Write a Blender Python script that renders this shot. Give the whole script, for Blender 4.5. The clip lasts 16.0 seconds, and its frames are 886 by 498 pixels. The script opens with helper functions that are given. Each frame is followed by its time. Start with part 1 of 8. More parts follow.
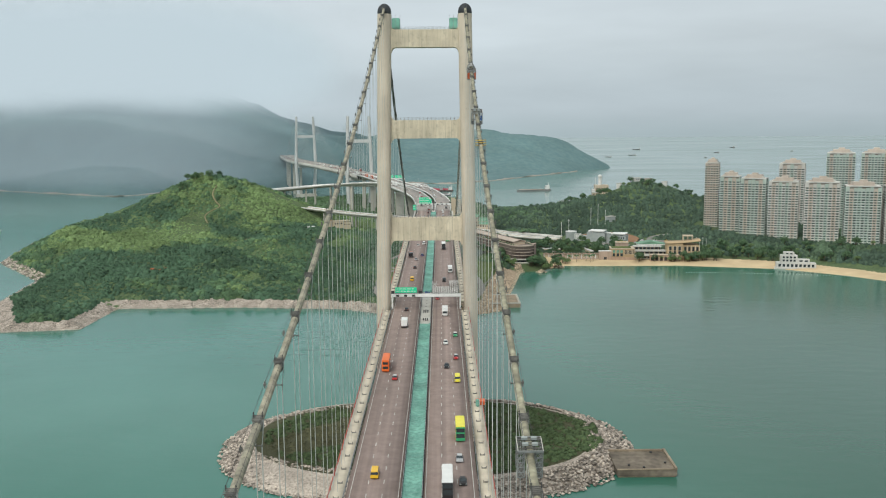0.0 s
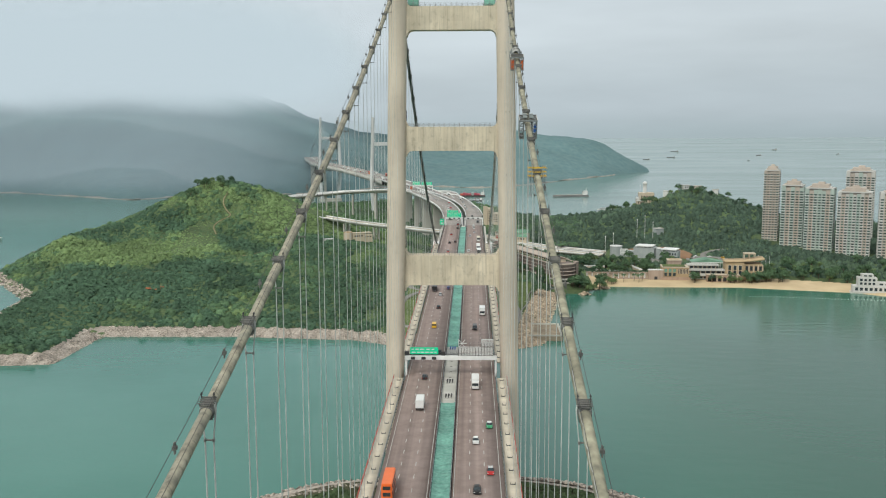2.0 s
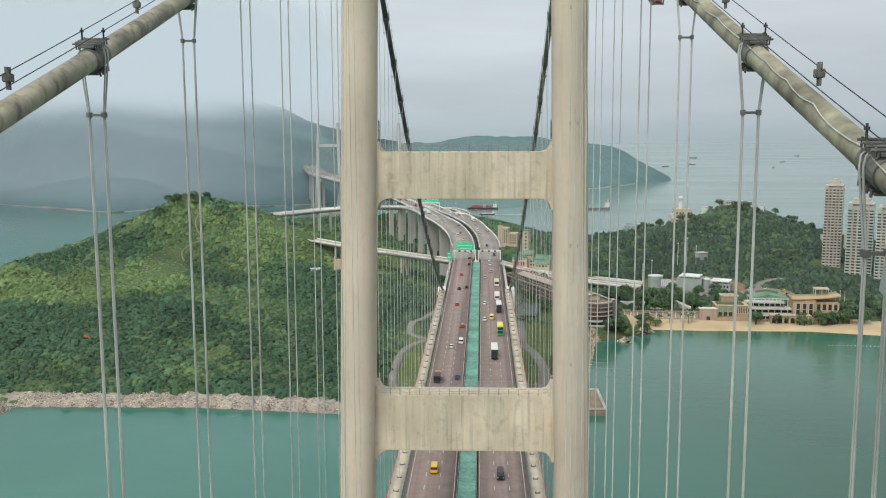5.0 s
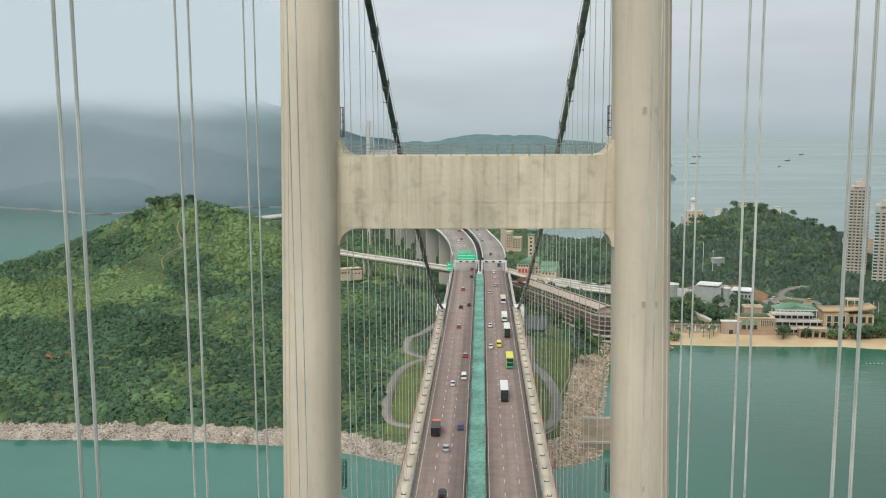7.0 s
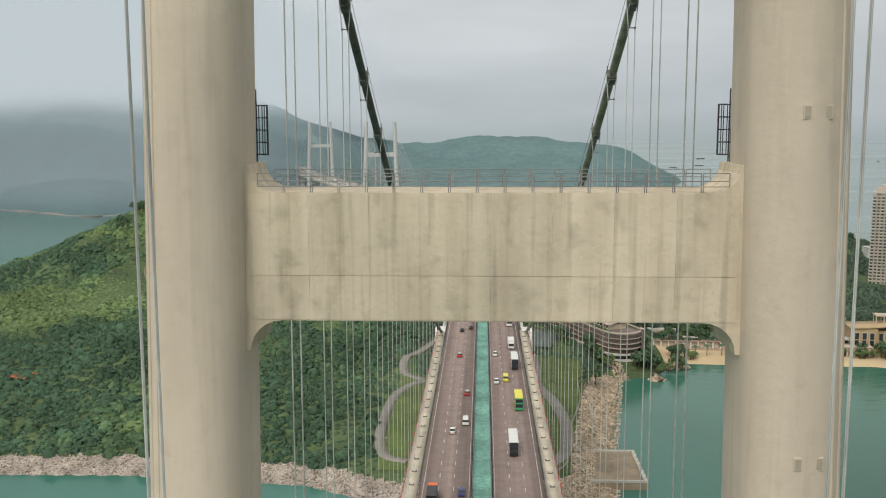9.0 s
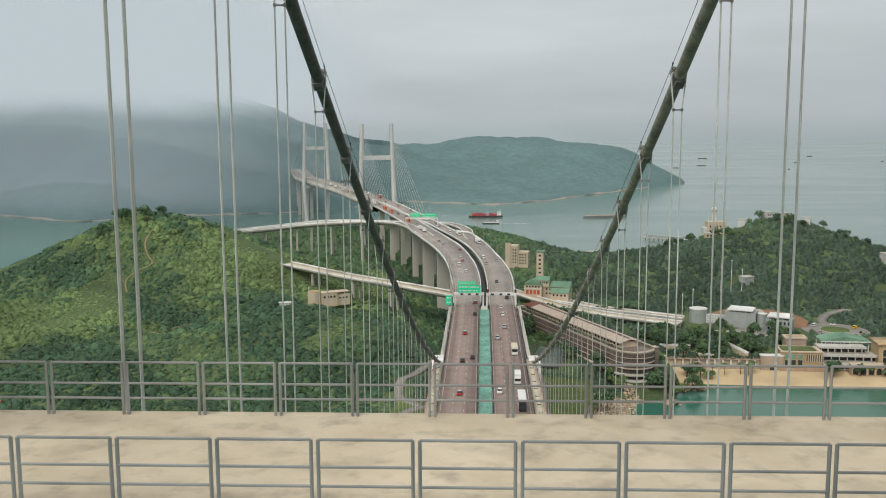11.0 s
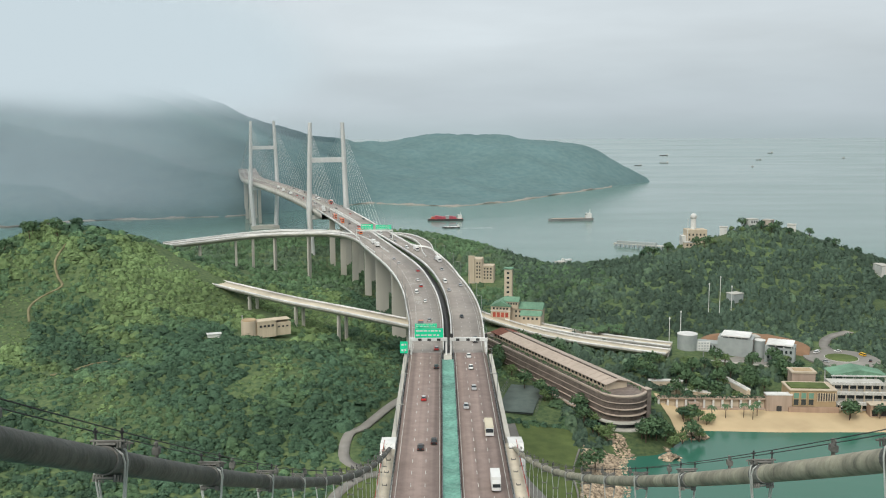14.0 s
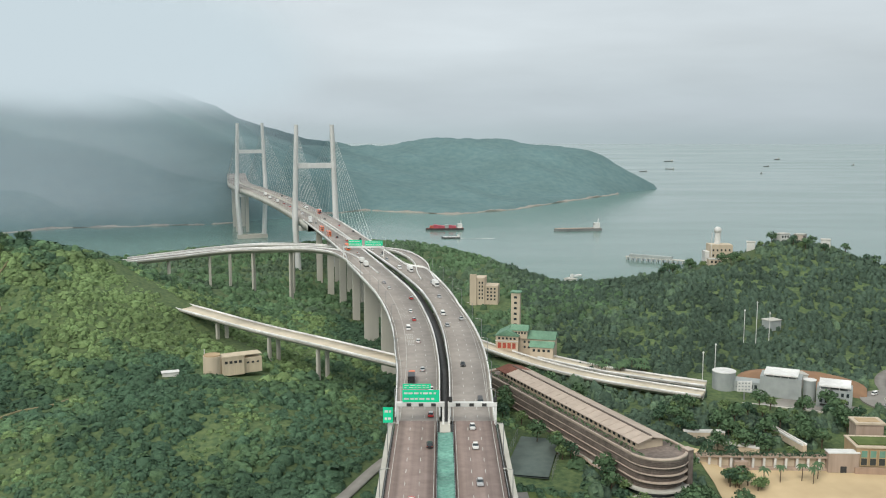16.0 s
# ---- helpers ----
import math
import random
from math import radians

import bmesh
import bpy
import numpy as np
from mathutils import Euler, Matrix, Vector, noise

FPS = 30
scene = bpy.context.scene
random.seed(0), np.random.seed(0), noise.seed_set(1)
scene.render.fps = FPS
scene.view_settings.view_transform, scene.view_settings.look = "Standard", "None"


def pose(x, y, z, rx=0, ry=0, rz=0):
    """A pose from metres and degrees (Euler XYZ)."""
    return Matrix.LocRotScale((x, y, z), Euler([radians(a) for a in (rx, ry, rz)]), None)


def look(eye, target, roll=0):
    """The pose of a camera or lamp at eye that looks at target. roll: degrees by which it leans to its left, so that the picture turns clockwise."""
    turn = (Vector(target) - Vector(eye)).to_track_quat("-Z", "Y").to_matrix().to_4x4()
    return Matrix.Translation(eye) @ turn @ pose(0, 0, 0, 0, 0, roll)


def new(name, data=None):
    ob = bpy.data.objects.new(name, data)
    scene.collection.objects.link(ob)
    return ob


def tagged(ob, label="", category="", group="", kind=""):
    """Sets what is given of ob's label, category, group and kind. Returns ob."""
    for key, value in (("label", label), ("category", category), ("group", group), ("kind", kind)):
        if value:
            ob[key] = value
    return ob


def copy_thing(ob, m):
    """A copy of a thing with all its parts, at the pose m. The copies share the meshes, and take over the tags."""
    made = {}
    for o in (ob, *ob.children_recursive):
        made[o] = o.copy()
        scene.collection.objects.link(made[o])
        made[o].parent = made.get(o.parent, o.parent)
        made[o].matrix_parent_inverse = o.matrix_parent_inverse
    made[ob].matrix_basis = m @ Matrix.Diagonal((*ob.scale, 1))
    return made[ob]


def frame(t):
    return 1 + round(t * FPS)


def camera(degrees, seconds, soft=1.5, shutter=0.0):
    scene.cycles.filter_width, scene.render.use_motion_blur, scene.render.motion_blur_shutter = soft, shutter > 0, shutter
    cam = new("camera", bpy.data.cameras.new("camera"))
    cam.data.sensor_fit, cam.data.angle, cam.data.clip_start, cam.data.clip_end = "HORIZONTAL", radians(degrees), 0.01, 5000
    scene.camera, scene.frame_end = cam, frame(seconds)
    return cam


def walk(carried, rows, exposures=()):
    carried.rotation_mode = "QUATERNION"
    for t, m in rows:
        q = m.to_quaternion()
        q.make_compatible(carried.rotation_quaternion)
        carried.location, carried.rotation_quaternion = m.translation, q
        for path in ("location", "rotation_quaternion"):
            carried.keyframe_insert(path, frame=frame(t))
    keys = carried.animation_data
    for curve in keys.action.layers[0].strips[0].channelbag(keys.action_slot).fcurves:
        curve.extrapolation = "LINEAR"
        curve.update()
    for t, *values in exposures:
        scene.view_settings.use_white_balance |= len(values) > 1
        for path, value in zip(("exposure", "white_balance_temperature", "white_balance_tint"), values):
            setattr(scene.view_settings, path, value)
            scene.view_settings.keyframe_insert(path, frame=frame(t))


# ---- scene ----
cam = camera(50.4, 16.0, 1.1)
SCALE = 0.735   # of full size
PATH = [
    (0, (6.739, -425.384, 155.198), (6.742, -423.404, 154.92), -0.4),
    (0.5, (7.242, -400.003, 155.97), (7.225, -398.023, 155.695), -0.3),
    (1, (7.395, -374.038, 156.383), (7.373, -372.057, 156.108), -0.3),
    (1.5, (7.507, -347.674, 156.805), (7.459, -345.695, 156.526), -0.2),
    (2, (7.104, -321.093, 157.075), (7.041, -319.113, 156.797), -0.2),
    (2.5, (6.406, -294.481, 157.454), (6.321, -292.502, 157.173), -0.1),
    (3, (6.008, -268.021, 157.996), (5.922, -266.043, 157.715), -0.1),
    (3.5, (5.202, -241.897, 158.001), (5.116, -239.918, 157.725), -0.3),
    (4, (4.42, -216.295, 158.918), (4.336, -214.316, 158.641), -0.2),
    (4.5, (3.867, -191.398, 158.806), (3.784, -189.419, 158.531), -0.1),
    (5, (3.199, -167.389, 159.16), (3.116, -165.409, 158.891), -0.2),
    (7.5, (0.544, -96.202, 157.591), (0.461, -94.222, 157.317), -0.3),
    (8, (0.381, -84.584, 157.841), (0.293, -82.605, 157.564), -0.2),
    (8.5, (-0.043, -72.844, 157.9), (-0.129, -70.865, 157.625), -0.1),
    (9, (-0.513, -60.824, 158.23), (-0.597, -58.845, 157.96), -0.1),
    (9.5, (-0.944, -49.719, 159.088), (-1.028, -47.739, 158.818), -0.1),
    (10, (-0.564, -40.398, 159.923), (-0.649, -38.418, 159.654), -0.2),
    (12.5, (-3.168, 18.159, 160.433), (-3.251, 20.14, 160.157), -0.3),
    (13, (-3.033, 30.238, 160.45), (-3.118, 32.219, 160.173), -0.2),
    (13.5, (-3.141, 51.907, 161.55), (-3.226, 53.888, 161.273), -0.1),
    (14, (-2.926, 72.752, 163.711), (-2.922, 74.735, 163.430), -0.2),
    (14.5, (-2.959, 95.562, 162.295), (-2.952, 97.545, 162.021), -0.2),
    (15, (-3.141, 115.705, 161.391), (-3.133, 117.687, 161.121), -0.1),
    (15.5, (-2.649, 136.829, 160.632), (-2.643, 138.811, 160.364), -0.1),
    (16, (-1.879, 159.661, 161.782), (-1.874, 161.643, 161.51), 0.1),
]
walk(cam, [(t, look(SCALE * Vector(eye), SCALE * Vector(target), roll)) for t, eye, target, roll in PATH],
     exposures=((0, 0.0, 6250, 7), (5, 0.0, 6300, 8), (8, -0.03, 6450, 9.5), (9, -0.12, 6600, 11), (10, -0.28, 6650, 11), (12.5, 0.08, 6350, 8.5), (16, 0.08, 6350, 8.5)))


# ---------------------------------------------------------------- world, sun
SUN_ELEV, SUN_AZ = radians(48), radians(205)   # azimuth clockwise from +y

world = bpy.data.worlds.new("overcast_sky")
scene.world = world
world.use_nodes = True
wn, wl = world.node_tree.nodes, world.node_tree.links
wn.clear()
w_out = wn.new("ShaderNodeOutputWorld")
w_bg = wn.new("ShaderNodeBackground")
w_sky = wn.new("ShaderNodeTexSky")
w_sky.sky_type = "NISHITA"
w_sky.sun_disc = False
w_sky.sun_elevation, w_sky.sun_rotation = SUN_ELEV, SUN_AZ
w_sky.dust_density = 4.0
w_skyk = wn.new("ShaderNodeVectorMath"); w_skyk.operation = "SCALE"
w_skyk.inputs["Scale"].default_value = 0.10
wl.new(w_sky.outputs[0], w_skyk.inputs[0])
w_tc = wn.new("ShaderNodeTexCoord")
w_sep = wn.new("ShaderNodeSeparateXYZ")
wl.new(w_tc.outputs["Generated"], w_sep.inputs[0])
w_map = wn.new("ShaderNodeMapping")
w_map.inputs["Scale"].default_value = (1.6, 1.6, 8.0)
wl.new(w_tc.outputs["Generated"], w_map.inputs[0])
w_n = wn.new("ShaderNodeTexNoise")
w_n.inputs["Scale"].default_value = 2.2
w_n.inputs["Detail"].default_value = 5
w_n.inputs["Roughness"].default_value = 0.5
wl.new(w_map.outputs[0], w_n.inputs["Vector"])
# overcast: pale above, a grey haze band at and under the horizon
w_ramp = wn.new("ShaderNodeValToRGB")
w_ramp.color_ramp.interpolation = "EASE"
w_el = wn.new("ShaderNodeMapRange")
w_el.inputs["From Min"].default_value, w_el.inputs["From Max"].default_value = -0.06, 0.30
wl.new(w_sep.outputs["Z"], w_el.inputs["Value"])
wl.new(w_el.outputs[0], w_ramp.inputs[0])
cr = w_ramp.color_ramp
cr.elements[0].position, cr.elements[0].color = 0.0, (0.36, 0.45, 0.46, 1)
cr.elements[1].position, cr.elements[1].color = 1.0, (0.78, 0.82, 0.83, 1)
for p_, c_ in ((0.10, (0.45, 0.525, 0.545, 1)), (0.20, (0.54, 0.60, 0.63, 1)), (0.45, (0.66, 0.71, 0.735, 1))):
    e_ = cr.elements.new(p_); e_.color = c_
w_cl = wn.new("ShaderNodeMapRange")
w_cl.inputs["From Min"].default_value, w_cl.inputs["From Max"].default_value = 0.3, 0.7
w_cl.inputs["To Min"].default_value, w_cl.inputs["To Max"].default_value = 0.92, 1.10
wl.new(w_n.outputs["Fac"], w_cl.inputs["Value"])
w_mul = wn.new("ShaderNodeVectorMath"); w_mul.operation = "SCALE"
w_az = wn.new("ShaderNodeMapRange"); w_az.interpolation_type = "SMOOTHSTEP"      # thicker cloud to the east
w_az.inputs["From Min"].default_value, w_az.inputs["From Max"].default_value, w_az.inputs["To Min"].default_value, w_az.inputs["To Max"].default_value = 0.05, 0.55, 1.0, 0.86
wl.new(w_sep.outputs["X"], w_az.inputs["Value"])
w_both = wn.new("ShaderNodeMath"); w_both.operation = "MULTIPLY"
wl.new(w_cl.outputs[0], w_both.inputs[0]); wl.new(w_az.outputs[0], w_both.inputs[1])
wl.new(w_ramp.outputs[0], w_mul.inputs[0]); wl.new(w_both.outputs[0], w_mul.inputs["Scale"])
w_mix = wn.new("ShaderNodeMix"); w_mix.data_type = "RGBA"
w_mix.inputs["Factor"].default_value = 0.93
wl.new(w_skyk.outputs[0], w_mix.inputs["A"]); wl.new(w_mul.outputs[0], w_mix.inputs["B"])
wl.new(w_mix.outputs["Result"], w_bg.inputs["Color"])
w_bg.inputs["Strength"].default_value = 1.0
wl.new(w_bg.outputs[0], w_out.inputs[0])

sun_data = bpy.data.lights.new("sun", "SUN")
sun_data.energy, sun_data.angle, sun_data.color = 2.3, radians(35), (1.0, 0.93, 0.82)
sun = new("sun", sun_data)
sun.matrix_world = look((0, 0, 0), (-math.sin(SUN_AZ) * math.cos(SUN_ELEV), -math.cos(SUN_AZ) * math.cos(SUN_ELEV), -math.sin(SUN_ELEV)))


# ---------------------------------------------------------------- materials
def material(name, c1, c2=None, scale=1.0, rough=0.8, bump=0.0, bump_scale=None, metal=0.0, big=0.25, big_scale=None,
             streak=False, rand=0.0, spec=0.3, island=0.0, lanes=False, stain=0.0):
    """Two-scale procedural surface: grain between c1 and c2, broad patches, fine relief."""
    m = bpy.data.materials.new(name)
    m.use_nodes = True
    n, l = m.node_tree.nodes, m.node_tree.links
    b = n["Principled BSDF"]
    b.inputs["Roughness"].default_value = rough
    b.inputs["Metallic"].default_value = metal
    b.inputs["Specular IOR Level"].default_value = spec
    c2 = c2 or tuple(v * 0.75 for v in c1)
    tc = n.new("ShaderNodeTexCoord")
    mp = n.new("ShaderNodeMapping")
    if streak:
        mp.inputs["Scale"].default_value = (1, 1, 0.08)
    l.new(tc.outputs["Object"], mp.inputs[0])
    n1 = n.new("ShaderNodeTexNoise")
    n1.inputs["Scale"].default_value, n1.inputs["Detail"].default_value = scale, 6
    l.new(mp.outputs[0], n1.inputs["Vector"])
    mr = n.new("ShaderNodeMapRange")
    mr.inputs["From Min"].default_value, mr.inputs["From Max"].default_value = 0.32, 0.68
    l.new(n1.outputs["Fac"], mr.inputs["Value"])
    mx = n.new("ShaderNodeMix"); mx.data_type = "RGBA"
    mx.inputs["A"].default_value, mx.inputs["B"].default_value = (*c1, 1), (*c2, 1)
    l.new(mr.outputs[0], mx.inputs["Factor"])
    n2 = n.new("ShaderNodeTexNoise")
    n2.inputs["Scale"].default_value, n2.inputs["Detail"].default_value = big_scale or scale * 0.13, 4
    if lanes:                          # wear drawn out along the lanes
        ml = n.new("ShaderNodeMapping"); ml.inputs["Scale"].default_value = (1, 0.012, 1)
        l.new(tc.outputs["Object"], ml.inputs[0]); l.new(ml.outputs[0], n2.inputs["Vector"])
    else:
        l.new(tc.outputs["Object"], n2.inputs["Vector"])
    mr2 = n.new("ShaderNodeMapRange")
    mr2.inputs["From Min"].default_value, mr2.inputs["From Max"].default_value = 0.3, 0.7
    mr2.inputs["To Min"].default_value, mr2.inputs["To Max"].default_value = 1 - big, 1 + big
    l.new(n2.outputs["Fac"], mr2.inputs["Value"])
    fac = mr2.outputs[0]
    for amount, node, sock in ((rand, "ShaderNodeObjectInfo", "Random"), (island, "ShaderNodeNewGeometry", "Random Per Island")):
        if amount:
            oi = n.new(node)
            mr3 = n.new("ShaderNodeMapRange")
            mr3.inputs["To Min"].default_value, mr3.inputs["To Max"].default_value = 1 - amount, 1 + amount
            l.new(oi.outputs[sock], mr3.inputs["Value"])
            mu = n.new("ShaderNodeMath"); mu.operation = "MULTIPLY"
            l.new(fac, mu.inputs[0]); l.new(mr3.outputs[0], mu.inputs[1])
            fac = mu.outputs[0]
    if stain:                          # run-off drips and blotches
        for sc_, lo_, hi_, st_ in (((2.4, 2.4, 0.10), 0.52, 0.74, stain), ((0.9, 0.9, 0.7), 0.55, 0.72, stain * 0.7), ((5.0, 5.0, 4.0), 0.62, 0.74, stain * 0.35)):
            ms = n.new("ShaderNodeMapping"); ms.inputs["Scale"].default_value = sc_
            l.new(tc.outputs["Object"], ms.inputs[0])
            ns = n.new("ShaderNodeTexNoise"); ns.inputs["Scale"].default_value, ns.inputs["Detail"].default_value = 1.0, 7
            l.new(ms.outputs[0], ns.inputs["Vector"])
            rs_ = n.new("ShaderNodeMapRange")
            rs_.inputs["From Min"].default_value, rs_.inputs["From Max"].default_value = lo_, hi_
            rs_.inputs["To Min"].default_value, rs_.inputs["To Max"].default_value = 1.0, 1.0 - st_
            l.new(ns.outputs["Fac"], rs_.inputs["Value"])
            mu = n.new("ShaderNodeMath"); mu.operation = "MULTIPLY"
            l.new(fac, mu.inputs[0]); l.new(rs_.outputs[0], mu.inputs[1])
            fac = mu.outputs[0]
    sc = n.new("ShaderNodeVectorMath"); sc.operation = "SCALE"
    l.new(mx.outputs["Result"], sc.inputs[0]); l.new(fac, sc.inputs["Scale"])
    l.new(sc.outputs[0], b.inputs["Base Color"])
    if bump:
        n3 = n.new("ShaderNodeTexNoise")
        n3.inputs["Scale"].default_value, n3.inputs["Detail"].default_value = bump_scale or scale * 3, 5
        l.new(tc.outputs["Object"], n3.inputs["Vector"])
        bp = n.new("ShaderNodeBump")
        bp.inputs["Strength"].default_value, bp.inputs["Distance"].default_value = bump, 0.3
        l.new(n3.outputs["Fac"], bp.inputs["Height"])
        l.new(bp.outputs[0], b.inputs["Normal"])
    return m


def foliage(name, dark, light, scale=1.9, island=0.24):
    return material(name, dark, light, scale=scale, rough=0.75, bump=1.0, bump_scale=4.2, big=0.28, big_scale=0.03, island=island, spec=0.12)


M = {}
M["concrete"] = material("tower_concrete", (0.615, 0.533, 0.432), (0.535, 0.46, 0.37), 0.5, 0.85, 0.15, 2.0, streak=True, big=0.12, big_scale=0.06, stain=0.10)
M["panel"] = material("panel_concrete", (0.65, 0.572, 0.445), (0.535, 0.458, 0.34), 0.9, 0.85, 0.2, 2.0, streak=True, big=0.16, big_scale=0.16, rand=0.05, stain=0.30)
M["beige_dull"] = material("dull_hatch_plate", (0.44, 0.39, 0.31), (0.36, 0.32, 0.25), 1.0, 0.8)
M["pale"] = material("pale_concrete", (0.52, 0.51, 0.47), (0.40, 0.39, 0.35), 0.3, 0.85, 0.1, 1.5, big=0.12, big_scale=0.03)
M["viaduct"] = material("viaduct_concrete", (0.50, 0.485, 0.43), (0.40, 0.385, 0.34), 0.15, 0.85, 0.1, 1.0, streak=True, big=0.12, big_scale=0.02)
M["asphalt"] = material("asphalt_reddish", (0.282, 0.218, 0.194), (0.228, 0.174, 0.153), 0.5, 0.8, 0.1, 6.0, big=0.26, big_scale=0.55, lanes=True)
M["asphalt_grey"] = material("asphalt_grey", (0.33, 0.298, 0.268), (0.27, 0.243, 0.22), 0.4, 0.8, 0.1, 6.0, big=0.22, big_scale=0.03)
M["line"] = material("road_paint", (0.55, 0.54, 0.50), (0.42, 0.41, 0.38), 2.0, 0.7)
M["net"] = material("green_netting", (0.185, 0.375, 0.305), (0.105, 0.245, 0.20), 1.4, 0.7, 0.5, 2.4, big=0.3, big_scale=0.12)
M["mint_net"] = material("mint_scaffold_netting", (0.27, 0.55, 0.44), (0.18, 0.42, 0.33), 1.2, 0.75, 0.4, 2.0, big=0.25, big_scale=0.3)
M["cable"] = material("cable_wrap_pale", (0.37, 0.34, 0.25), (0.23, 0.22, 0.175), 0.9, 0.75, 0.25, 3.0, big=0.3, big_scale=0.6, stain=0.55)
M["cable_dark"] = material("cable_paint_dark", (0.115, 0.112, 0.098), (0.07, 0.072, 0.064), 1.1, 0.55, 0.2, 4.0, big=0.3, big_scale=0.4, stain=0.45)
M["cable_side"] = material("cable_paint_faded", (0.36, 0.335, 0.255), (0.22, 0.21, 0.165), 1.1, 0.7, 0.2, 4.0, big=0.3, big_scale=0.4, stain=0.45)
M["cable_worn"] = material("cable_paint_stripped", (0.37, 0.35, 0.25), (0.17, 0.16, 0.12), 1.1, 0.75, 0.2, 3.0, big=0.35, big_scale=0.3)
M["clamp"] = material("cable_band_steel", (0.20, 0.195, 0.175), (0.09, 0.09, 0.085), 1.6, 0.6, 0.2, 4.0, big=0.3)
M["hose"] = material("grey_white_hose", (0.55, 0.55, 0.52), (0.38, 0.38, 0.35), 1.5, 0.6)
M["hanger"] = material("hanger_rope", (0.54, 0.55, 0.52), (0.42, 0.43, 0.41), 1.0, 0.55, metal=0.1)
M["steel"] = material("galvanised_steel", (0.36, 0.37, 0.37), (0.24, 0.25, 0.25), 1.0, 0.5, metal=0.5)
M["dark"] = material("dark_steel_and_shade", (0.06, 0.06, 0.06), (0.035, 0.035, 0.035), 1.0, 0.6)
M["dome"] = material("dark_dome", (0.035, 0.04, 0.045), (0.025, 0.028, 0.03), 0.5, 0.5)
M["red"] = material("red_rail_paint", (0.46, 0.09, 0.06), (0.32, 0.07, 0.05), 1.0, 0.6)
M["orange"] = material("orange_paint", (0.75, 0.16, 0.05), (0.6, 0.12, 0.04), 1.0, 0.5)
M["yellow"] = material("yellow_paint", (0.75, 0.50, 0.06), (0.6, 0.38, 0.05), 1.0, 0.5)
M["blue"] = material("blue_tarpaulin", (0.05, 0.14, 0.42), (0.04, 0.1, 0.3), 1.0, 0.6)
M["sign"] = material("green_sign", (0.02, 0.66, 0.34), (0.02, 0.58, 0.30), 0.5, 0.45)
M["white"] = material("white_paint", (0.72, 0.72, 0.70), (0.60, 0.60, 0.58), 0.5, 0.6)
M["rock"] = material("shore_rock", (0.46, 0.40, 0.34), (0.24, 0.21, 0.18), 1.3, 0.9, 0.9, 1.6, island=0.6)
M["tan_rock"] = material("tan_bank_rock", (0.50, 0.40, 0.29), (0.28, 0.22, 0.16), 1.2, 0.9, 0.8, 1.6, island=0.5)
# greyer than the near rock: haze put into the far shore's colour
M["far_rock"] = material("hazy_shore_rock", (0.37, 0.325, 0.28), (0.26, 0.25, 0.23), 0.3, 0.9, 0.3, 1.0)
M["footway"] = material("cream_footway", (0.60, 0.54, 0.43), (0.48, 0.43, 0.34), 0.4, 0.85, 0.1, 2.0, big=0.18, big_scale=0.08)
M["sand"] = material("beach_sand", (0.56, 0.44, 0.27), (0.47, 0.36, 0.22), 0.1, 0.95, 0.1, 1.5, big=0.12, big_scale=0.02)
M["soil"] = material("island_ground", (0.050, 0.088, 0.040), (0.120, 0.160, 0.066), 0.55, 0.95, 1.0, 0.9, big=0.35, big_scale=0.02)
M["grass"] = material("grass", (0.125, 0.162, 0.052), (0.078, 0.112, 0.036), 0.22, 0.95, 0.5, 1.6, big=0.3, big_scale=0.04)
M["path"] = material("service_road", (0.27, 0.255, 0.235), (0.21, 0.2, 0.18), 0.2, 0.9)
M["earth_path"] = material("trodden_earth", (0.24, 0.21, 0.125), (0.17, 0.16, 0.085), 0.3, 0.95)
M["bush"] = foliage("shrub_leaves", (0.068, 0.128, 0.068), (0.120, 0.190, 0.096))
M["bush_light"] = foliage("light_shrub_leaves", (0.122, 0.196, 0.080), (0.190, 0.258, 0.112))
M["tree_dark"] = foliage("tree_leaves", (0.046, 0.094, 0.060), (0.086, 0.146, 0.084))
# leaf greens for the farther woods, shifted to blue to stand for haze
M["wood_mid"] = foliage("haze_blue_wood", (0.076, 0.126, 0.082), (0.122, 0.176, 0.104), 1.1)
M["wood_dark"] = foliage("haze_dark_wood", (0.050, 0.084, 0.064), (0.086, 0.128, 0.086), 1.1)
M["islet_scrub"] = foliage("islet_leaves", (0.052, 0.082, 0.040), (0.085, 0.118, 0.052))
M["brown_grass"] = foliage("dry_islet_grass", (0.072, 0.075, 0.042), (0.105, 0.105, 0.058))
M["jetty"] = material("weathered_jetty", (0.20, 0.17, 0.13), (0.12, 0.10, 0.08), 0.5, 0.9, 0.2, 2.0, big=0.4, big_scale=0.1)
M["red_earth"] = material("red_bare_earth", (0.42, 0.15, 0.07), (0.30, 0.11, 0.055), 0.6, 0.95, 0.3, 2.0)
M["brick_pave"] = material("tan_paving", (0.30, 0.24, 0.17), (0.22, 0.18, 0.13), 0.5, 0.9, 0.2, 2.0, big=0.3)
M["trunk"] = material("bark", (0.14, 0.10, 0.07), (0.08, 0.06, 0.04), 2.0, 0.9, 0.4)
# far hills: distance haze is mixed into this pale blue-green base colour
M["hill"] = material("haze_tinted_wood", (0.108, 0.182, 0.192), (0.142, 0.216, 0.216), 0.10, 0.95, 0.55, 0.12, big=0.10, big_scale=0.012, spec=0.1)
M["stay"] = material("stay_tower_concrete", (0.60, 0.61, 0.60), (0.52, 0.53, 0.525), 0.3, 0.85, streak=True, big=0.1)

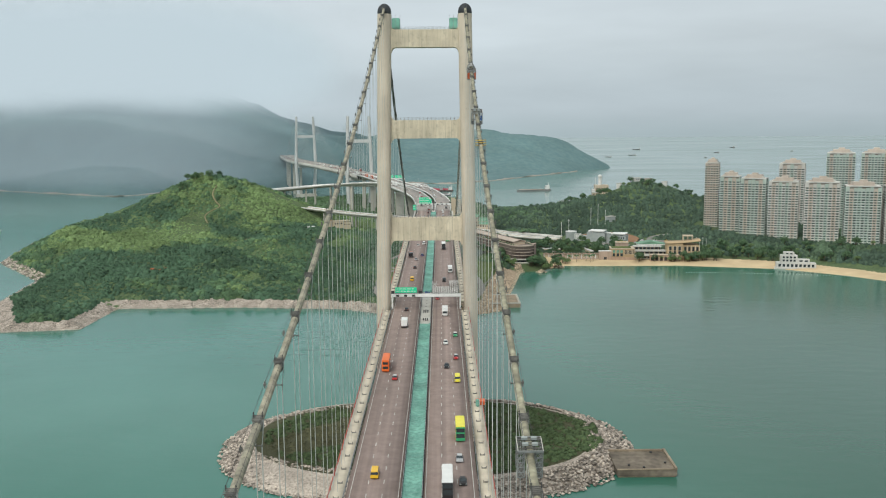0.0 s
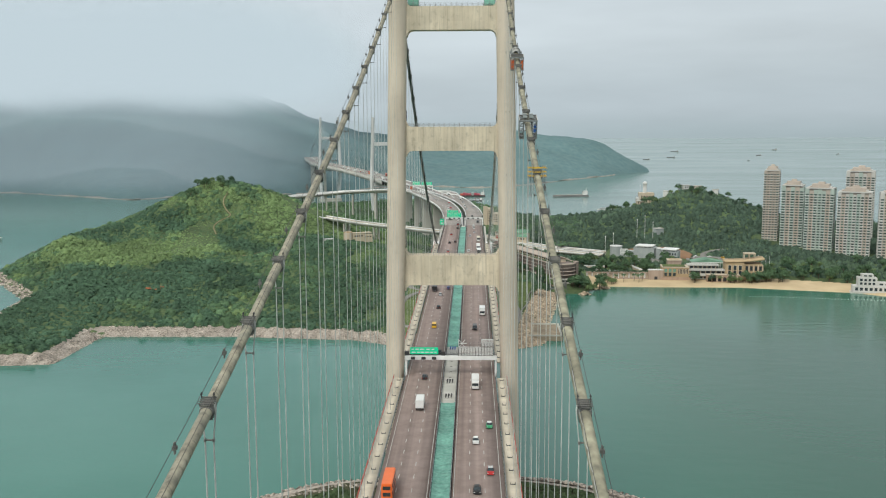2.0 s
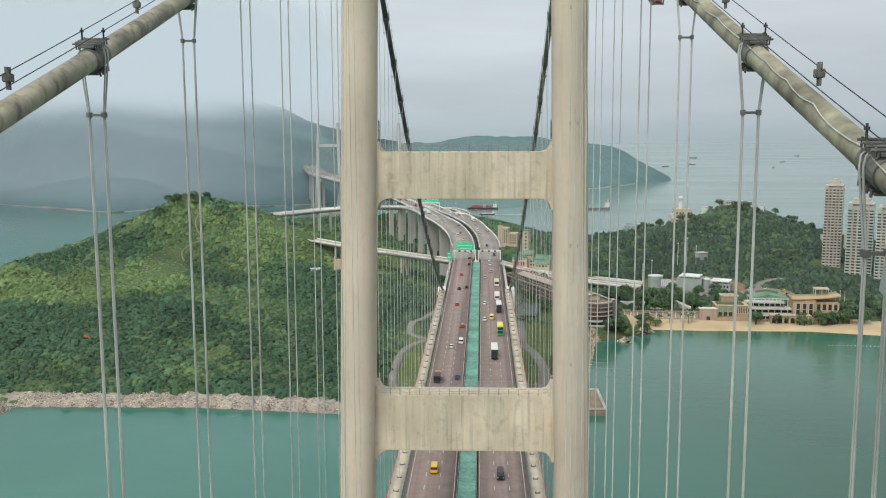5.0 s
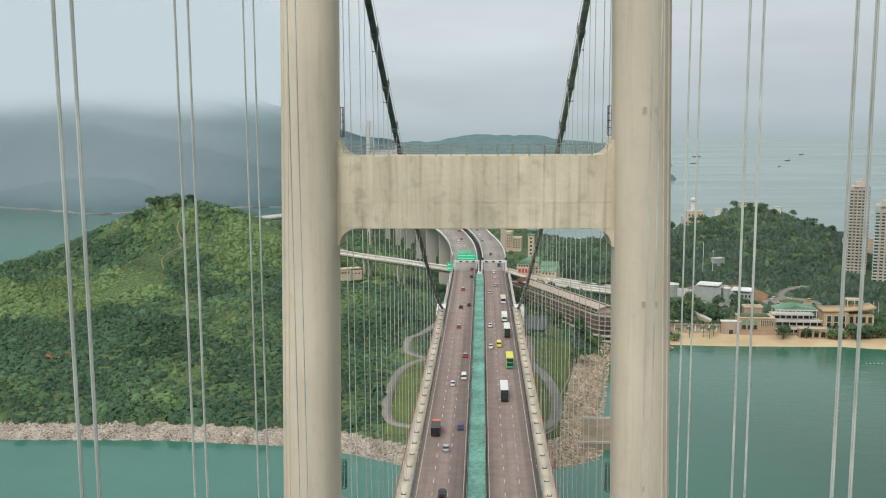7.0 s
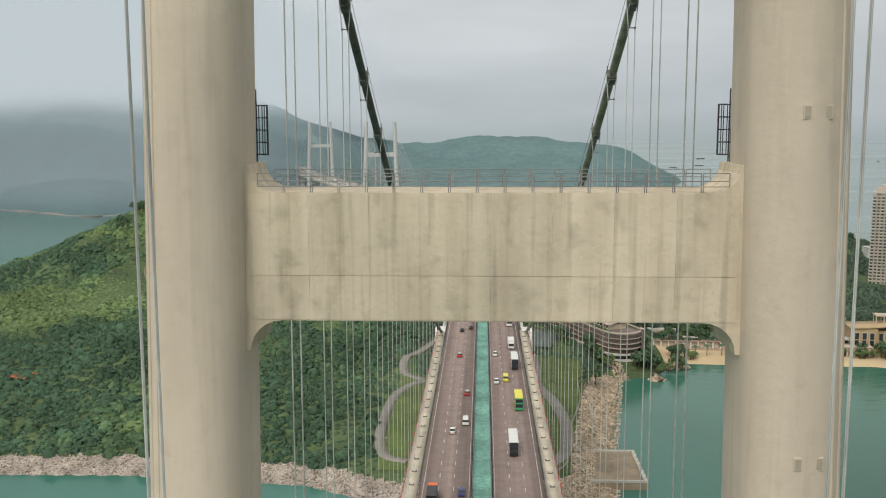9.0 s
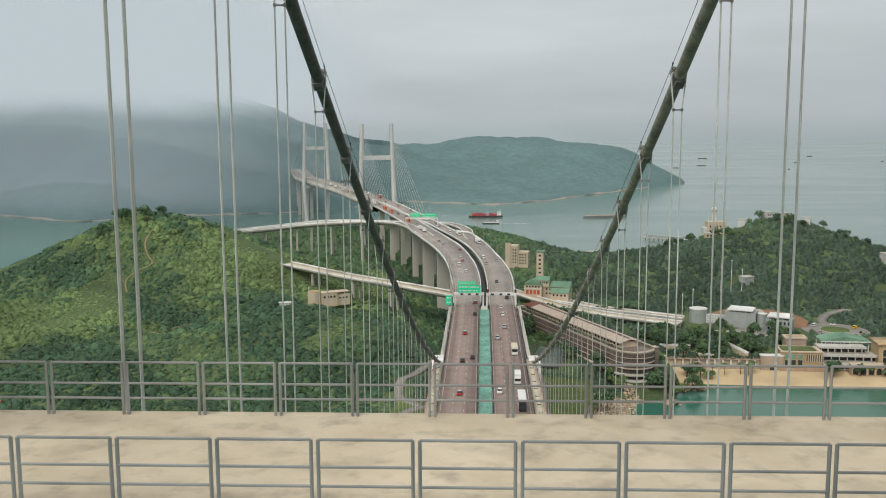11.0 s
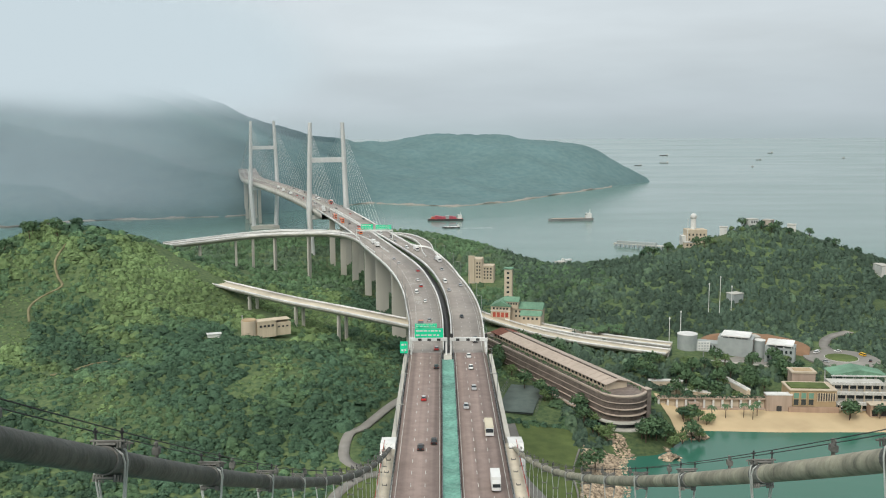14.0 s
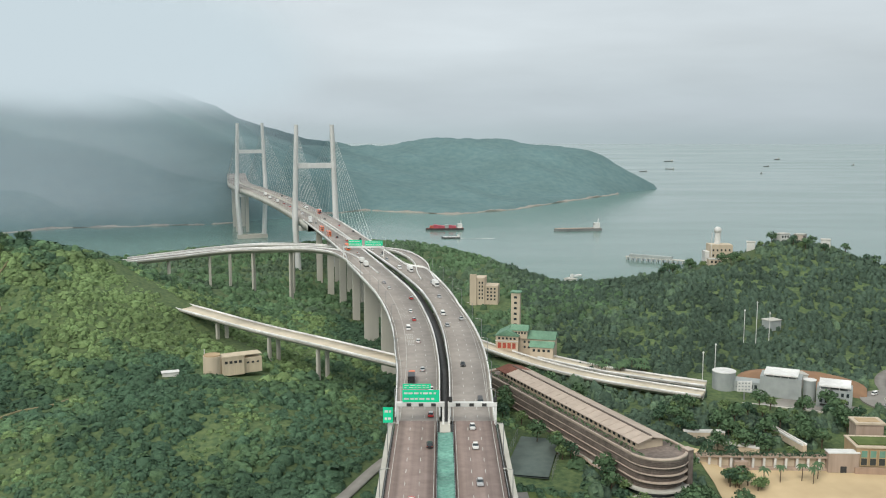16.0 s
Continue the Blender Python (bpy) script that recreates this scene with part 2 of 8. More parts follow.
water = bpy.data.materials.new("sea_water")
water.use_nodes = True
n, l = water.node_tree.nodes, water.node_tree.links
b = n["Principled BSDF"]
tc = n.new("ShaderNodeTexCoord")
nz = n.new("ShaderNodeTexNoise"); nz.inputs["Scale"].default_value, nz.inputs["Detail"].default_value = 0.006, 5
l.new(tc.outputs["Object"], nz.inputs["Vector"])
mx = n.new("ShaderNodeMix"); mx.data_type = "RGBA"
mx.inputs["A"].default_value, mx.inputs["B"].default_value = (0.031, 0.140, 0.104, 1), (0.060, 0.190, 0.152, 1)
mr = n.new("ShaderNodeMapRange"); mr.inputs["From Min"].default_value, mr.inputs["From Max"].default_value = 0.35, 0.68
l.new(nz.outputs["Fac"], mr.inputs["Value"]); l.new(mr.outputs[0], mx.inputs["Factor"])
sp = n.new("ShaderNodeSeparateXYZ"); l.new(tc.outputs["Object"], sp.inputs[0])
bay = n.new("ShaderNodeMapRange"); bay.interpolation_type = "SMOOTHSTEP"     # clearer, deeper green water inside the bay
bay.inputs["From Min"].default_value, bay.inputs["From Max"].default_value, bay.inputs["To Min"].default_value, bay.inputs["To Max"].default_value = 10, 150, 1.0, 0.62
l.new(sp.outputs["X"], bay.inputs["Value"])
shal = n.new("ShaderNodeMapRange"); shal.interpolation_type = "SMOOTHSTEP"     # paler shallows towards the beach
shal.inputs["From Min"].default_value, shal.inputs["From Max"].default_value, shal.inputs["To Min"].default_value, shal.inputs["To Max"].default_value = 190, 370, 0.6, 0.92
l.new(sp.outputs["Y"], shal.inputs["Value"])
both = n.new("ShaderNodeMath"); both.operation = "MAXIMUM"
l.new(bay.outputs[0], both.inputs[0]); l.new(shal.outputs[0], both.inputs[1])
dk = n.new("ShaderNodeVectorMath"); dk.operation = "SCALE"
haze_far = n.new("ShaderNodeMapRange"); haze_far.interpolation_type = "SMOOTHSTEP"     # water paled across the strait: haze painted into its colour
haze_far.inputs["From Min"].default_value, haze_far.inputs["From Max"].default_value = 620, 1000
l.new(sp.outputs["Y"], haze_far.inputs["Value"])
haze_mix = n.new("ShaderNodeMix"); haze_mix.data_type = "RGBA"
haze_mix.inputs["B"].default_value = (0.128, 0.215, 0.190, 1)
grn = n.new("ShaderNodeMapRange"); grn.interpolation_type = "SMOOTHSTEP"     # greener in the bathing bay
grn.inputs["From Min"].default_value, grn.inputs["From Max"].default_value, grn.inputs["To Max"].default_value = 0, 120, 0.8
l.new(sp.outputs["X"], grn.inputs["Value"])
gmx = n.new("ShaderNodeMix"); gmx.data_type = "RGBA"
gmx.inputs["B"].default_value = (0.044, 0.146, 0.098, 1)
l.new(mx.outputs["Result"], gmx.inputs["A"]); l.new(grn.outputs[0], gmx.inputs["Factor"])
l.new(gmx.outputs["Result"], haze_mix.inputs["A"]); l.new(haze_far.outputs[0], haze_mix.inputs["Factor"])
l.new(haze_mix.outputs["Result"], dk.inputs[0]); l.new(both.outputs[0], dk.inputs["Scale"])
l.new(dk.outputs[0], b.inputs["Base Color"])
b.inputs["Roughness"].default_value, b.inputs["IOR"].default_value = 0.14, 1.33
mp = n.new("ShaderNodeMapping"); mp.inputs["Scale"].default_value = (0.5, 1.0, 1.0)
l.new(tc.outputs["Object"], mp.inputs[0])
nb = n.new("ShaderNodeTexNoise"); nb.inputs["Scale"].default_value, nb.inputs["Detail"].default_value = 0.16, 6
l.new(mp.outputs[0], nb.inputs["Vector"])
wl_ = n.new("ShaderNodeMapping"); wl_.inputs["Scale"].default_value = (0.0022, 0.007, 1.0)   # wind lanes
l.new(tc.outputs["Object"], wl_.inputs[0])
nw = n.new("ShaderNodeTexNoise"); nw.inputs["Scale"].default_value, nw.inputs["Detail"].default_value, nw.inputs["Roughness"].default_value = 1.0, 6, 0.6
l.new(wl_.outputs[0], nw.inputs["Vector"])
rw = n.new("ShaderNodeMapRange")
rw.inputs["From Min"].default_value, rw.inputs["From Max"].default_value, rw.inputs["To Min"].default_value, rw.inputs["To Max"].default_value = 0.35, 0.65, 0.12, 0.21
l.new(nw.outputs["Fac"], rw.inputs["Value"]); l.new(rw.outputs[0], b.inputs["Roughness"])
bp = n.new("ShaderNodeBump"); bp.inputs["Strength"].default_value, bp.inputs["Distance"].default_value = 0.13, 1.0
l.new(nb.outputs["Fac"], bp.inputs["Height"]); l.new(bp.outputs[0], b.inputs["Normal"])
M["water"] = water

glass = bpy.data.materials.new("window_glass")
glass.use_nodes = True
b = glass.node_tree.nodes["Principled BSDF"]
b.inputs["Base Color"].default_value = (0.03, 0.04, 0.045, 1)
b.inputs["Roughness"].default_value, b.inputs["Specular IOR Level"].default_value = 0.12, 0.6
M["glass"] = glass


# ---------------------------------------------------------------- builders
def part(name, bm, mat, parent=None, label="", smooth=False):
    me = bpy.data.meshes.new(name)
    bm.to_mesh(me)
    bm.free()
    me.materials.append(mat)
    if smooth:
        me.polygons.foreach_set("use_smooth", [True] * len(me.polygons))
    ob = new(name, me)
    ob.parent = parent
    return tagged(ob, label)


def mesh_np(name, verts, faces, mat, parent=None, smooth=False):
    """A mesh from numpy arrays: verts (n, 3), faces (m, 3 or 4)."""
    me = bpy.data.meshes.new(name)
    k = faces.shape[1]
    me.vertices.add(len(verts)); me.vertices.foreach_set("co", np.ascontiguousarray(verts, dtype=np.float32).ravel())
    me.loops.add(faces.size); me.loops.foreach_set("vertex_index", np.ascontiguousarray(faces, dtype=np.int32).ravel())
    me.polygons.add(len(faces))
    me.polygons.foreach_set("loop_start", np.arange(0, faces.size, k, dtype=np.int32))
    me.polygons.foreach_set("loop_total", np.full(len(faces), k, dtype=np.int32))
    if smooth:
        me.polygons.foreach_set("use_smooth", np.ones(len(faces), dtype=bool))
    me.materials.append(mat)
    me.update(calc_edges=True)
    me.validate()
    ob = new(name, me)
    ob.parent = parent
    return ob


def thing(name, label, category, group="", kind="", at=(0, 0, 0), turn=0):
    ob = new(name)
    ob.matrix_basis = pose(*at, 0, 0, turn)
    return tagged(ob, label, category, group, kind)


def box(bm, x0, x1, y0, y1, z0, z1, m=None):
    vs = [bm.verts.new(Vector(p) if m is None else m @ Vector(p)) for p in
          ((x0, y0, z0), (x1, y0, z0), (x1, y1, z0), (x0, y1, z0), (x0, y0, z1), (x1, y0, z1), (x1, y1, z1), (x0, y1, z1))]
    for f in ((3, 2, 1, 0), (4, 5, 6, 7), (0, 1, 5, 4), (1, 2, 6, 5), (2, 3, 7, 6), (3, 0, 4, 7)):
        bm.faces.new([vs[i] for i in f])
    return bm


def bx(x0, x1, y0, y1, z0, z1, m=None, bevel=0.0):
    bm = box(bmesh.new(), x0, x1, y0, y1, z0, z1, m)
    if bevel:
        bmesh.ops.bevel(bm, geom=bm.edges[:], offset=bevel, segments=2, affect="EDGES")
    return bm


def tube(bm, pts, r, seg=8, cap=True):
    """A round bar swept along pts."""
    pts = [Vector(p) for p in pts]
    rings = []
    for i, p in enumerate(pts):
        d = (pts[min(i + 1, len(pts) - 1)] - pts[max(i - 1, 0)]).normalized()
        u = d.cross(Vector((1, 0, 0)) if abs(d.x) < 0.9 else Vector((0, 1, 0))).normalized()
        v = d.cross(u)
        rings.append([bm.verts.new(p + (u * math.cos(a) + v * math.sin(a)) * r) for a in (2 * math.pi * k / seg for k in range(seg))])
    for a, b_ in zip(rings, rings[1:]):
        for k in range(seg):
            bm.faces.new((a[k], a[(k + 1) % seg], b_[(k + 1) % seg], b_[k]))
    if cap:
        bm.faces.new(rings[0][::-1]); bm.faces.new(rings[-1])
    return bm


def ribbon(sections, name, mat, parent=None, smooth=False, close=True):
    """Sweeps a closed cross-section: sections is (n, k, 3)."""
    s = np.asarray(sections, dtype=float)
    n_, k = s.shape[:2]
    i, j = np.meshgrid(np.arange(n_ - 1), np.arange(k if close else k - 1), indexing="ij")
    a = (i * k + j).ravel(); b_ = (i * k + (j + 1) % k).ravel()
    faces = np.stack([a, b_, b_ + k, a + k], 1)
    return mesh_np(name, s.reshape(-1, 3), faces, mat, parent, smooth)


def prism(bm, outline, z0, z1):
    """An upright prism over a plan outline."""
    lo = [bm.verts.new((x, y, z0)) for x, y in outline]
    hi = [bm.verts.new((x, y, z1)) for x, y in outline]
    k = len(outline)
    for i in range(k):
        bm.faces.new((lo[i], lo[(i + 1) % k], hi[(i + 1) % k], hi[i]))
    bm.faces.new(hi); bm.faces.new(lo[::-1])
    bmesh.ops.recalc_face_normals(bm, faces=bm.faces[:])
    return bm


# ---------------------------------------------------------------- road line
ROAD_Z = 69.5


def slope(y):
    return np.interp(y, (490, 690, 798, 946, 1056, 1332, 1480, 1580, 2000), (0, -0.24, -0.25, -0.28, -0.295, -0.38, -0.42, -0.24, -0.2))


_ys = np.arange(-900, 2001, 1.0)
_cx = np.concatenate([[-0.45], -0.45 + np.cumsum(slope(_ys[:-1] + 0.5))])


def road_x(y):
    return np.interp(y, _ys, _cx)


def road_point(y, off, z):
    """A place at a distance off to the right of the road's centre line."""
    m_ = float(slope(y))
    k = 1 / math.sqrt(1 + m_ * m_)
    return (float(road_x(y)) + off * k, y - off * m_ * k, z)


# ---------------------------------------------------------------- land
SHORE = np.array([(-34, 308), (-77, 331), (-160, 340), (-262, 338), (-264, 262), (-320, 254), (-372, 365), (-386, 478), (-475, 595),
                  (-510, 760), (-500, 980), (-425, 1170), (-300, 1310), (-120, 1375), (0, 1335), (68, 1195), (124, 1045), (185, 1060),
                  (252, 1135), (365, 1125), (490, 1040), (715, 960), (920, 780), (815, 540), (612, 385), (450, 410), (400, 474), (350, 518),
                  (253, 544), (174, 545), (131, 548), (104, 512), (82, 508), (62, 385), (54, 322), (34, 307)], float)


def shore_distance(x, y):
    """Metres inland from the shore, negative at sea."""
    best = np.full(x.shape, 1e9)
    inside = np.zeros(x.shape, bool)
    for (ax, ay), (bx_, by_) in zip(SHORE, np.roll(SHORE, -1, 0)):
        dx, dy = bx_ - ax, by_ - ay
        t = np.clip(((x - ax) * dx + (y - ay) * dy) / (dx * dx + dy * dy), 0, 1)
        best = np.minimum(best, np.hypot(x - ax - t * dx, y - ay - t * dy))
        cross = (ay > y) != (by_ > y)
        inside ^= cross & (x < (bx_ - ax) * (y - ay) / (by_ - ay + 1e-9) + ax)
    return np.where(inside, best, -best)


def bump_(x, y, cx, cy, sx, sy, h):
    return h * np.exp(-((x - cx) / sx) ** 2 / 2 - ((y - cy) / sy) ** 2 / 2)


def waves(x, y, s):
    return np.sin(x / s + 1.3) * np.cos(y / s * 0.9 + 0.4) + 0.5 * np.sin((x + y) / s * 1.9) + 0.5 * np.cos((x - 1.4 * y) / s * 1.6)


def land_height(x, y):
    x, y = np.asarray(x, float), np.asarray(y, float)
    d = shore_distance(x, y)
    ridge = np.where(y < 772, bump_(x, y, -285, 772, 80, 68, 70), bump_(x, y, -285, 772, 80, 95, 70))
    east = np.where(y < 772, bump_(x, y, -285, 772, 98, 68, 70), bump_(x, y, -285, 772, 98, 95, 70))
    h = np.where(x < -285, ridge, east)
    h += bump_(x, y, -235, 565, 135, 105, 17) + bump_(x, y, -120, 590, 55, 65, 12) + bump_(x, y, -420, 640, 60, 90, 14)
    h += bump_(x, y, 318, 985, 62, 60, 39) + bump_(x, y, 240, 900, 100, 85, 13) + bump_(x, y, 165, 860, 75, 80, 9) + bump_(x, y, 480, 960, 120, 80, 3)
    h += bump_(x, y, -60, 1120, 130, 150, 14) + bump_(x, y, -20, 800, 90, 120, 10)
    h += waves(x, y, 34) * np.clip(h / 40, 0, 1) * 3.0
    edge = np.clip(d / 60, 0, 1)
    h = h * edge * edge * (3 - 2 * edge) + 5.0 * np.clip(d / 14, -1, 1) + 2.0 * np.clip(d / 80, 0, 1)
    beach = np.clip((x - 112) / 20, 0, 1) * np.clip((640 - y) / 40, 0, 1)
    h = np.where(d > 0, h * (1 - beach) + beach * np.clip(d * 0.075, 0, 6), h)
    return h


def land_grid(name, x0, x1, y0, y1, step, mat, f, keep=None):
    xs, ys = np.arange(x0, x1 + step, step), np.arange(y0, y1 + step, step)
    X, Y = np.meshgrid(xs, ys)
    Z = f(X, Y)
    k = len(xs)
    i, j = np.meshgrid(np.arange(len(ys) - 1), np.arange(k - 1), indexing="ij")
    a = (i * k + j).ravel()
    F = np.stack([a, a + 1, a + k + 1, a + k], 1)
    if keep is not None:
        F = F[keep(X, Y, Z).ravel()[F].any(1)]
    V = np.stack([X.ravel(), Y.ravel(), Z.ravel()], 1)
    used = np.unique(F)
    remap = np.zeros(len(V), int); remap[used] = np.arange(len(used))
    return mesh_np(name, V[used], remap[F], mat, smooth=True)


# land surface: woods floor, sand and grass by place
ground_mat = M["soil"]
island = tagged(land_grid("island_ground", -560, 940, 230, 1420, 6.0, ground_mat, land_height, lambda X, Y, Z: Z > -4.5),
                "green wooded island rising from the sea", "island", kind="structure")

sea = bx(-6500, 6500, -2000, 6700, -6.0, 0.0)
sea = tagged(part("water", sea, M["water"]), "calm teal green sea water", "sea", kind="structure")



# beach: a sand sheet a little above the ground
def beach_keep(X, Y, Z):
    d = shore_distance(X, Y)
    width = 44 - np.clip((X - 200) / 12, 0, 22)
    return (d > -6) & (d < width) & (X > 118) & (X < 440) & (Y > 405) & (Y < 625)


tagged(land_grid("beach", 112, 446, 404, 630, 3.0, M["sand"], lambda x, y: land_height(x, y) + 0.5, beach_keep),
       "curved strip of pale yellow sand", "beach", kind="structure")


# islet under the tower: rock ring, grass top
def islet_outline(k, grow):
    out = []
    for i in range(k):
        a = 2 * math.pi * i / k
        r = 1 / (abs(math.cos(a) / 1.0) ** 2.3 + abs(math.sin(a) / 1.0) ** 2.3) ** (1 / 2.3)
        out.append((-2.5 + (90 + grow) * r * math.cos(a), 6 + (65 + grow) * r * math.sin(a)))
    return out


sec = []
for grow, z in ((8, -4), (3, 0.5), (-8, 5.0), (-11, 5.6)):
    sec.append([(x, y, z) for x, y in islet_outline(96, grow)])
islet = thing("islet", "low rock-ringed islet with grass and scrub", "islet", kind="structure")
ribbon(sec, "rock_bank", M["rock"], islet)
bm = bmesh.new()
bm.faces.new([bm.verts.new((x, y, 5.6)) for x, y in islet_outline(96, -11)])
part("grass_top", bm, M["brown_grass"], islet)
jetty = thing("jetty", "weathered concrete landing stage on the islet", "jetty")
part("deck", bx(82, 108, -36, -12, 0.6, 3.4, bevel=0.2), M["jetty"], jetty)
part("parapet", bx(107, 108, -36, -12, 3.4, 4.4), M["brick_pave"], jetty)
part("parapet", bx(82, 106.9, -13, -12, 3.4, 4.2), M["brick_pave"], jetty)
part("kerb", bx(82, 106.9, -36, -35, 3.4, 3.75), M["brick_pave"], jetty)
part("wall", bx(82.5, 107.5, -35.5, -12.5, -5, 0.58), M["brick_pave"], jetty)
for x, y in ((88, -31), (94, -33.5), (101, -15), (104.5, -28)):
    part("bollard", bx(x - 0.5, x + 0.5, y - 0.4, y + 0.4, 3.4, 4.2, bevel=0.1), M["dark"], jetty)


# far hills across the strait
def far_height(x, y):
    ridge = 235 * np.exp(-((y - 2330) / 420) ** 2 / 2) * (1 / (1 + np.exp((x + 450) / 125)))
    ridge += 75 * np.exp(-((x + 950) / 230) ** 2 / 2 - ((y - 2450) / 260) ** 2 / 2)
    h = ridge + bump_(x, y, 110, 2480, 330, 190, 108) + bump_(x, y, -420, 1950, 260, 170, 55) + bump_(x, y, -900, 1950, 260, 170, 60)
    head = np.maximum(bump_(x, y, -385, 1735, 80, 60, 50), bump_(x, y, -399, 1940, 110, 130, 96))
    coast = np.interp(x, (-1800, -964, -651, -577, -478, -352, -138, 19, 127, 260, 400, 512, 545), (1750, 1650, 1473, 1560, 1584, 1623, 1850, 1778, 1865, 2059, 2250, 2393, 2700))
    d = np.minimum(y - coast, (520 - x) * 1.2)
    e = np.clip(d / 240, 0, 1)
    h = h * (e * (2 - e)) + waves(x, y, 60) * 5 * e + waves(x, y, 21) * 2 * e
    return np.where(d > 0, np.maximum(h, head) + 4 * np.clip(d / 12, 0, 1), -6)


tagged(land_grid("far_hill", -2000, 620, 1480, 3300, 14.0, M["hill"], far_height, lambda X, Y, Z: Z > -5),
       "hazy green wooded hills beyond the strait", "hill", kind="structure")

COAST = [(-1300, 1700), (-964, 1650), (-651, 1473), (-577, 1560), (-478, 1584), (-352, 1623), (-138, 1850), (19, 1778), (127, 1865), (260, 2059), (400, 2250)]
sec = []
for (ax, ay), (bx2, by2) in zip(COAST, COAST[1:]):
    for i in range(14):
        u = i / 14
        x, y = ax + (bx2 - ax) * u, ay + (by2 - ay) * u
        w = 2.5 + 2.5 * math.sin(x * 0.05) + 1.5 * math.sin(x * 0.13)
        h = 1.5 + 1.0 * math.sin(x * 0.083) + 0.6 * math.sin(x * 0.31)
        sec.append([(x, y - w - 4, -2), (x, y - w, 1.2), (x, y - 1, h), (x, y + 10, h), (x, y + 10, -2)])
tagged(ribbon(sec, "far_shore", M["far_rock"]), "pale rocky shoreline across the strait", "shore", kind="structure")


# ---------------------------------------------------------------- suspension bridge tower
def leg_x(z):
    return 0.22 + 17.7 + (184 - z) * 0.0165


def leg_section(side, z, k=10):
    """Stadium plan with rounded noses fore and aft."""
    hw, hd = 3.05, 4.6 + (196 - z) * 0.0225
    c = side * leg_x(z)
    pts = []
    for i in range(k + 1):
        a = math.pi * i / k
        ry = 2.6 if side * math.cos(a) > 0 else hd + 1.0      # the inner rear side tapers
        pts.append((c + hw * math.cos(a), hd - ry + ry * math.sin(a), z))
    for i in range(k + 1):
        a = math.pi + math.pi * i / k
        pts.append((c + hw * math.cos(a), -hd + 2.6 + 2.6 * math.sin(a), z))
    return pts


tower = thing("bridge_tower", "tall pale concrete portal tower of a suspension bridge", "bridge tower")
for side in (-1, 1):
    zs = [2.0 + i * 4.925 for i in range(40)]
    sec = []
    for z in zs:                       # a shallow groove at every lift
        sec += [leg_section(side, z), leg_section(side, z + 4.875)]
    ob = ribbon(sec, "leg", M["concrete"], tower, smooth=False)
    for f in ob.data.polygons:
        f.use_smooth = True
    for dx in (1.9, 2.45):             # upright ribs on the outer nose
        z0, z1 = 20.0, 195.0
        bm = bmesh.new()
        tube(bm, [(side * (leg_x(z) + dx), -(4.6 + (196 - z) * 0.0225) + 2.6 - 2.6 * math.sqrt(1 - (dx / 3.05) ** 2) + 0.02, z) for z in np.linspace(z0, z1, 12)], 0.11, 6)
        part("rib", bm, M["concrete"], tower)
    # saddle housing: collar and dark dome
    bm = bmesh.new()
    tube(bm, [(side * 17.75, 0, 198.9), (side * 17.75, 0, 200.2)], 3.1, 24)
    part("collar", bm, M["concrete"], tower)
    rings = [(3.05, 200.2), (3.05, 201.4), (2.8, 202.6), (2.1, 203.7), (1.2, 204.4), (0.3, 204.7)]
    ribbon([[(side * 17.75 + r * math.cos(a), r * math.sin(a), z) for a in np.linspace(0, 2 * math.pi, 25)[:-1]] for r, z in rings], "dome", M["dome"], tower, smooth=True)


def beam(z0, z1, joint, half, panels):
    """A cross-beam with rounded haunches under it and panels on both faces."""
    hw = half + 0.6
    dep = 2.75
    pr = []
    r = 2.0
    pr.append((-hw, z0 - r))
    for i in range(7):
        a = math.pi - math.pi / 2 * i / 6
        pr.append((-half + r + r * math.cos(a), z0 - r + r * math.sin(a)))
    for i in range(7):
        a = math.pi / 2 - math.pi / 2 * i / 6
        pr.append((half - r + r * math.cos(a), z0 - r + r * math.sin(a)))
    pr.append((hw, z0 - r))
    q = 1.7
    pr.append((hw, z1 + q))
    for i in range(6):
        a = -math.pi / 2 * i / 5
        pr.append((half - q + q * math.cos(a), z1 + q + q * math.sin(a)))
    for i in range(6):
        a = -math.pi / 2 - math.pi / 2 * i / 5
        pr.append((-half + q + q * math.cos(a), z1 + q + q * math.sin(a)))
    pr.append((-hw, z1 + q))
    bm = bmesh.new()
    fr = [bm.verts.new((x, -dep, z)) for x, z in pr]
    bk = [bm.verts.new((x, dep, z)) for x, z in pr]
    bm.faces.new(fr); bm.faces.new(bk[::-1])
    for i in range(len(pr)):
        bm.faces.new((fr[i], bk[i], bk[(i + 1) % len(pr)], fr[(i + 1) % len(pr)]))
    bmesh.ops.recalc_face_normals(bm, faces=bm.faces[:])
    ob = part("cross_beam", bm, M["panel"], tower)
    xs = np.linspace(-half + 0.05, half - 0.05, panels + 1)
    for f in (-1, 1):
        for a, b_ in zip(xs, xs[1:]):
            for lo, hi in ((z0 + 0.05, joint), (joint, z1 - 0.05)):
                y0, y1 = (-dep - 0.035, -dep + 0.01) if f < 0 else (dep - 0.01, dep + 0.035)
                part("panel", bx(a + 0.008, b_ - 0.008, y0, y1, lo + 0.02, hi - 0.02), M["panel"], ob)
    return ob


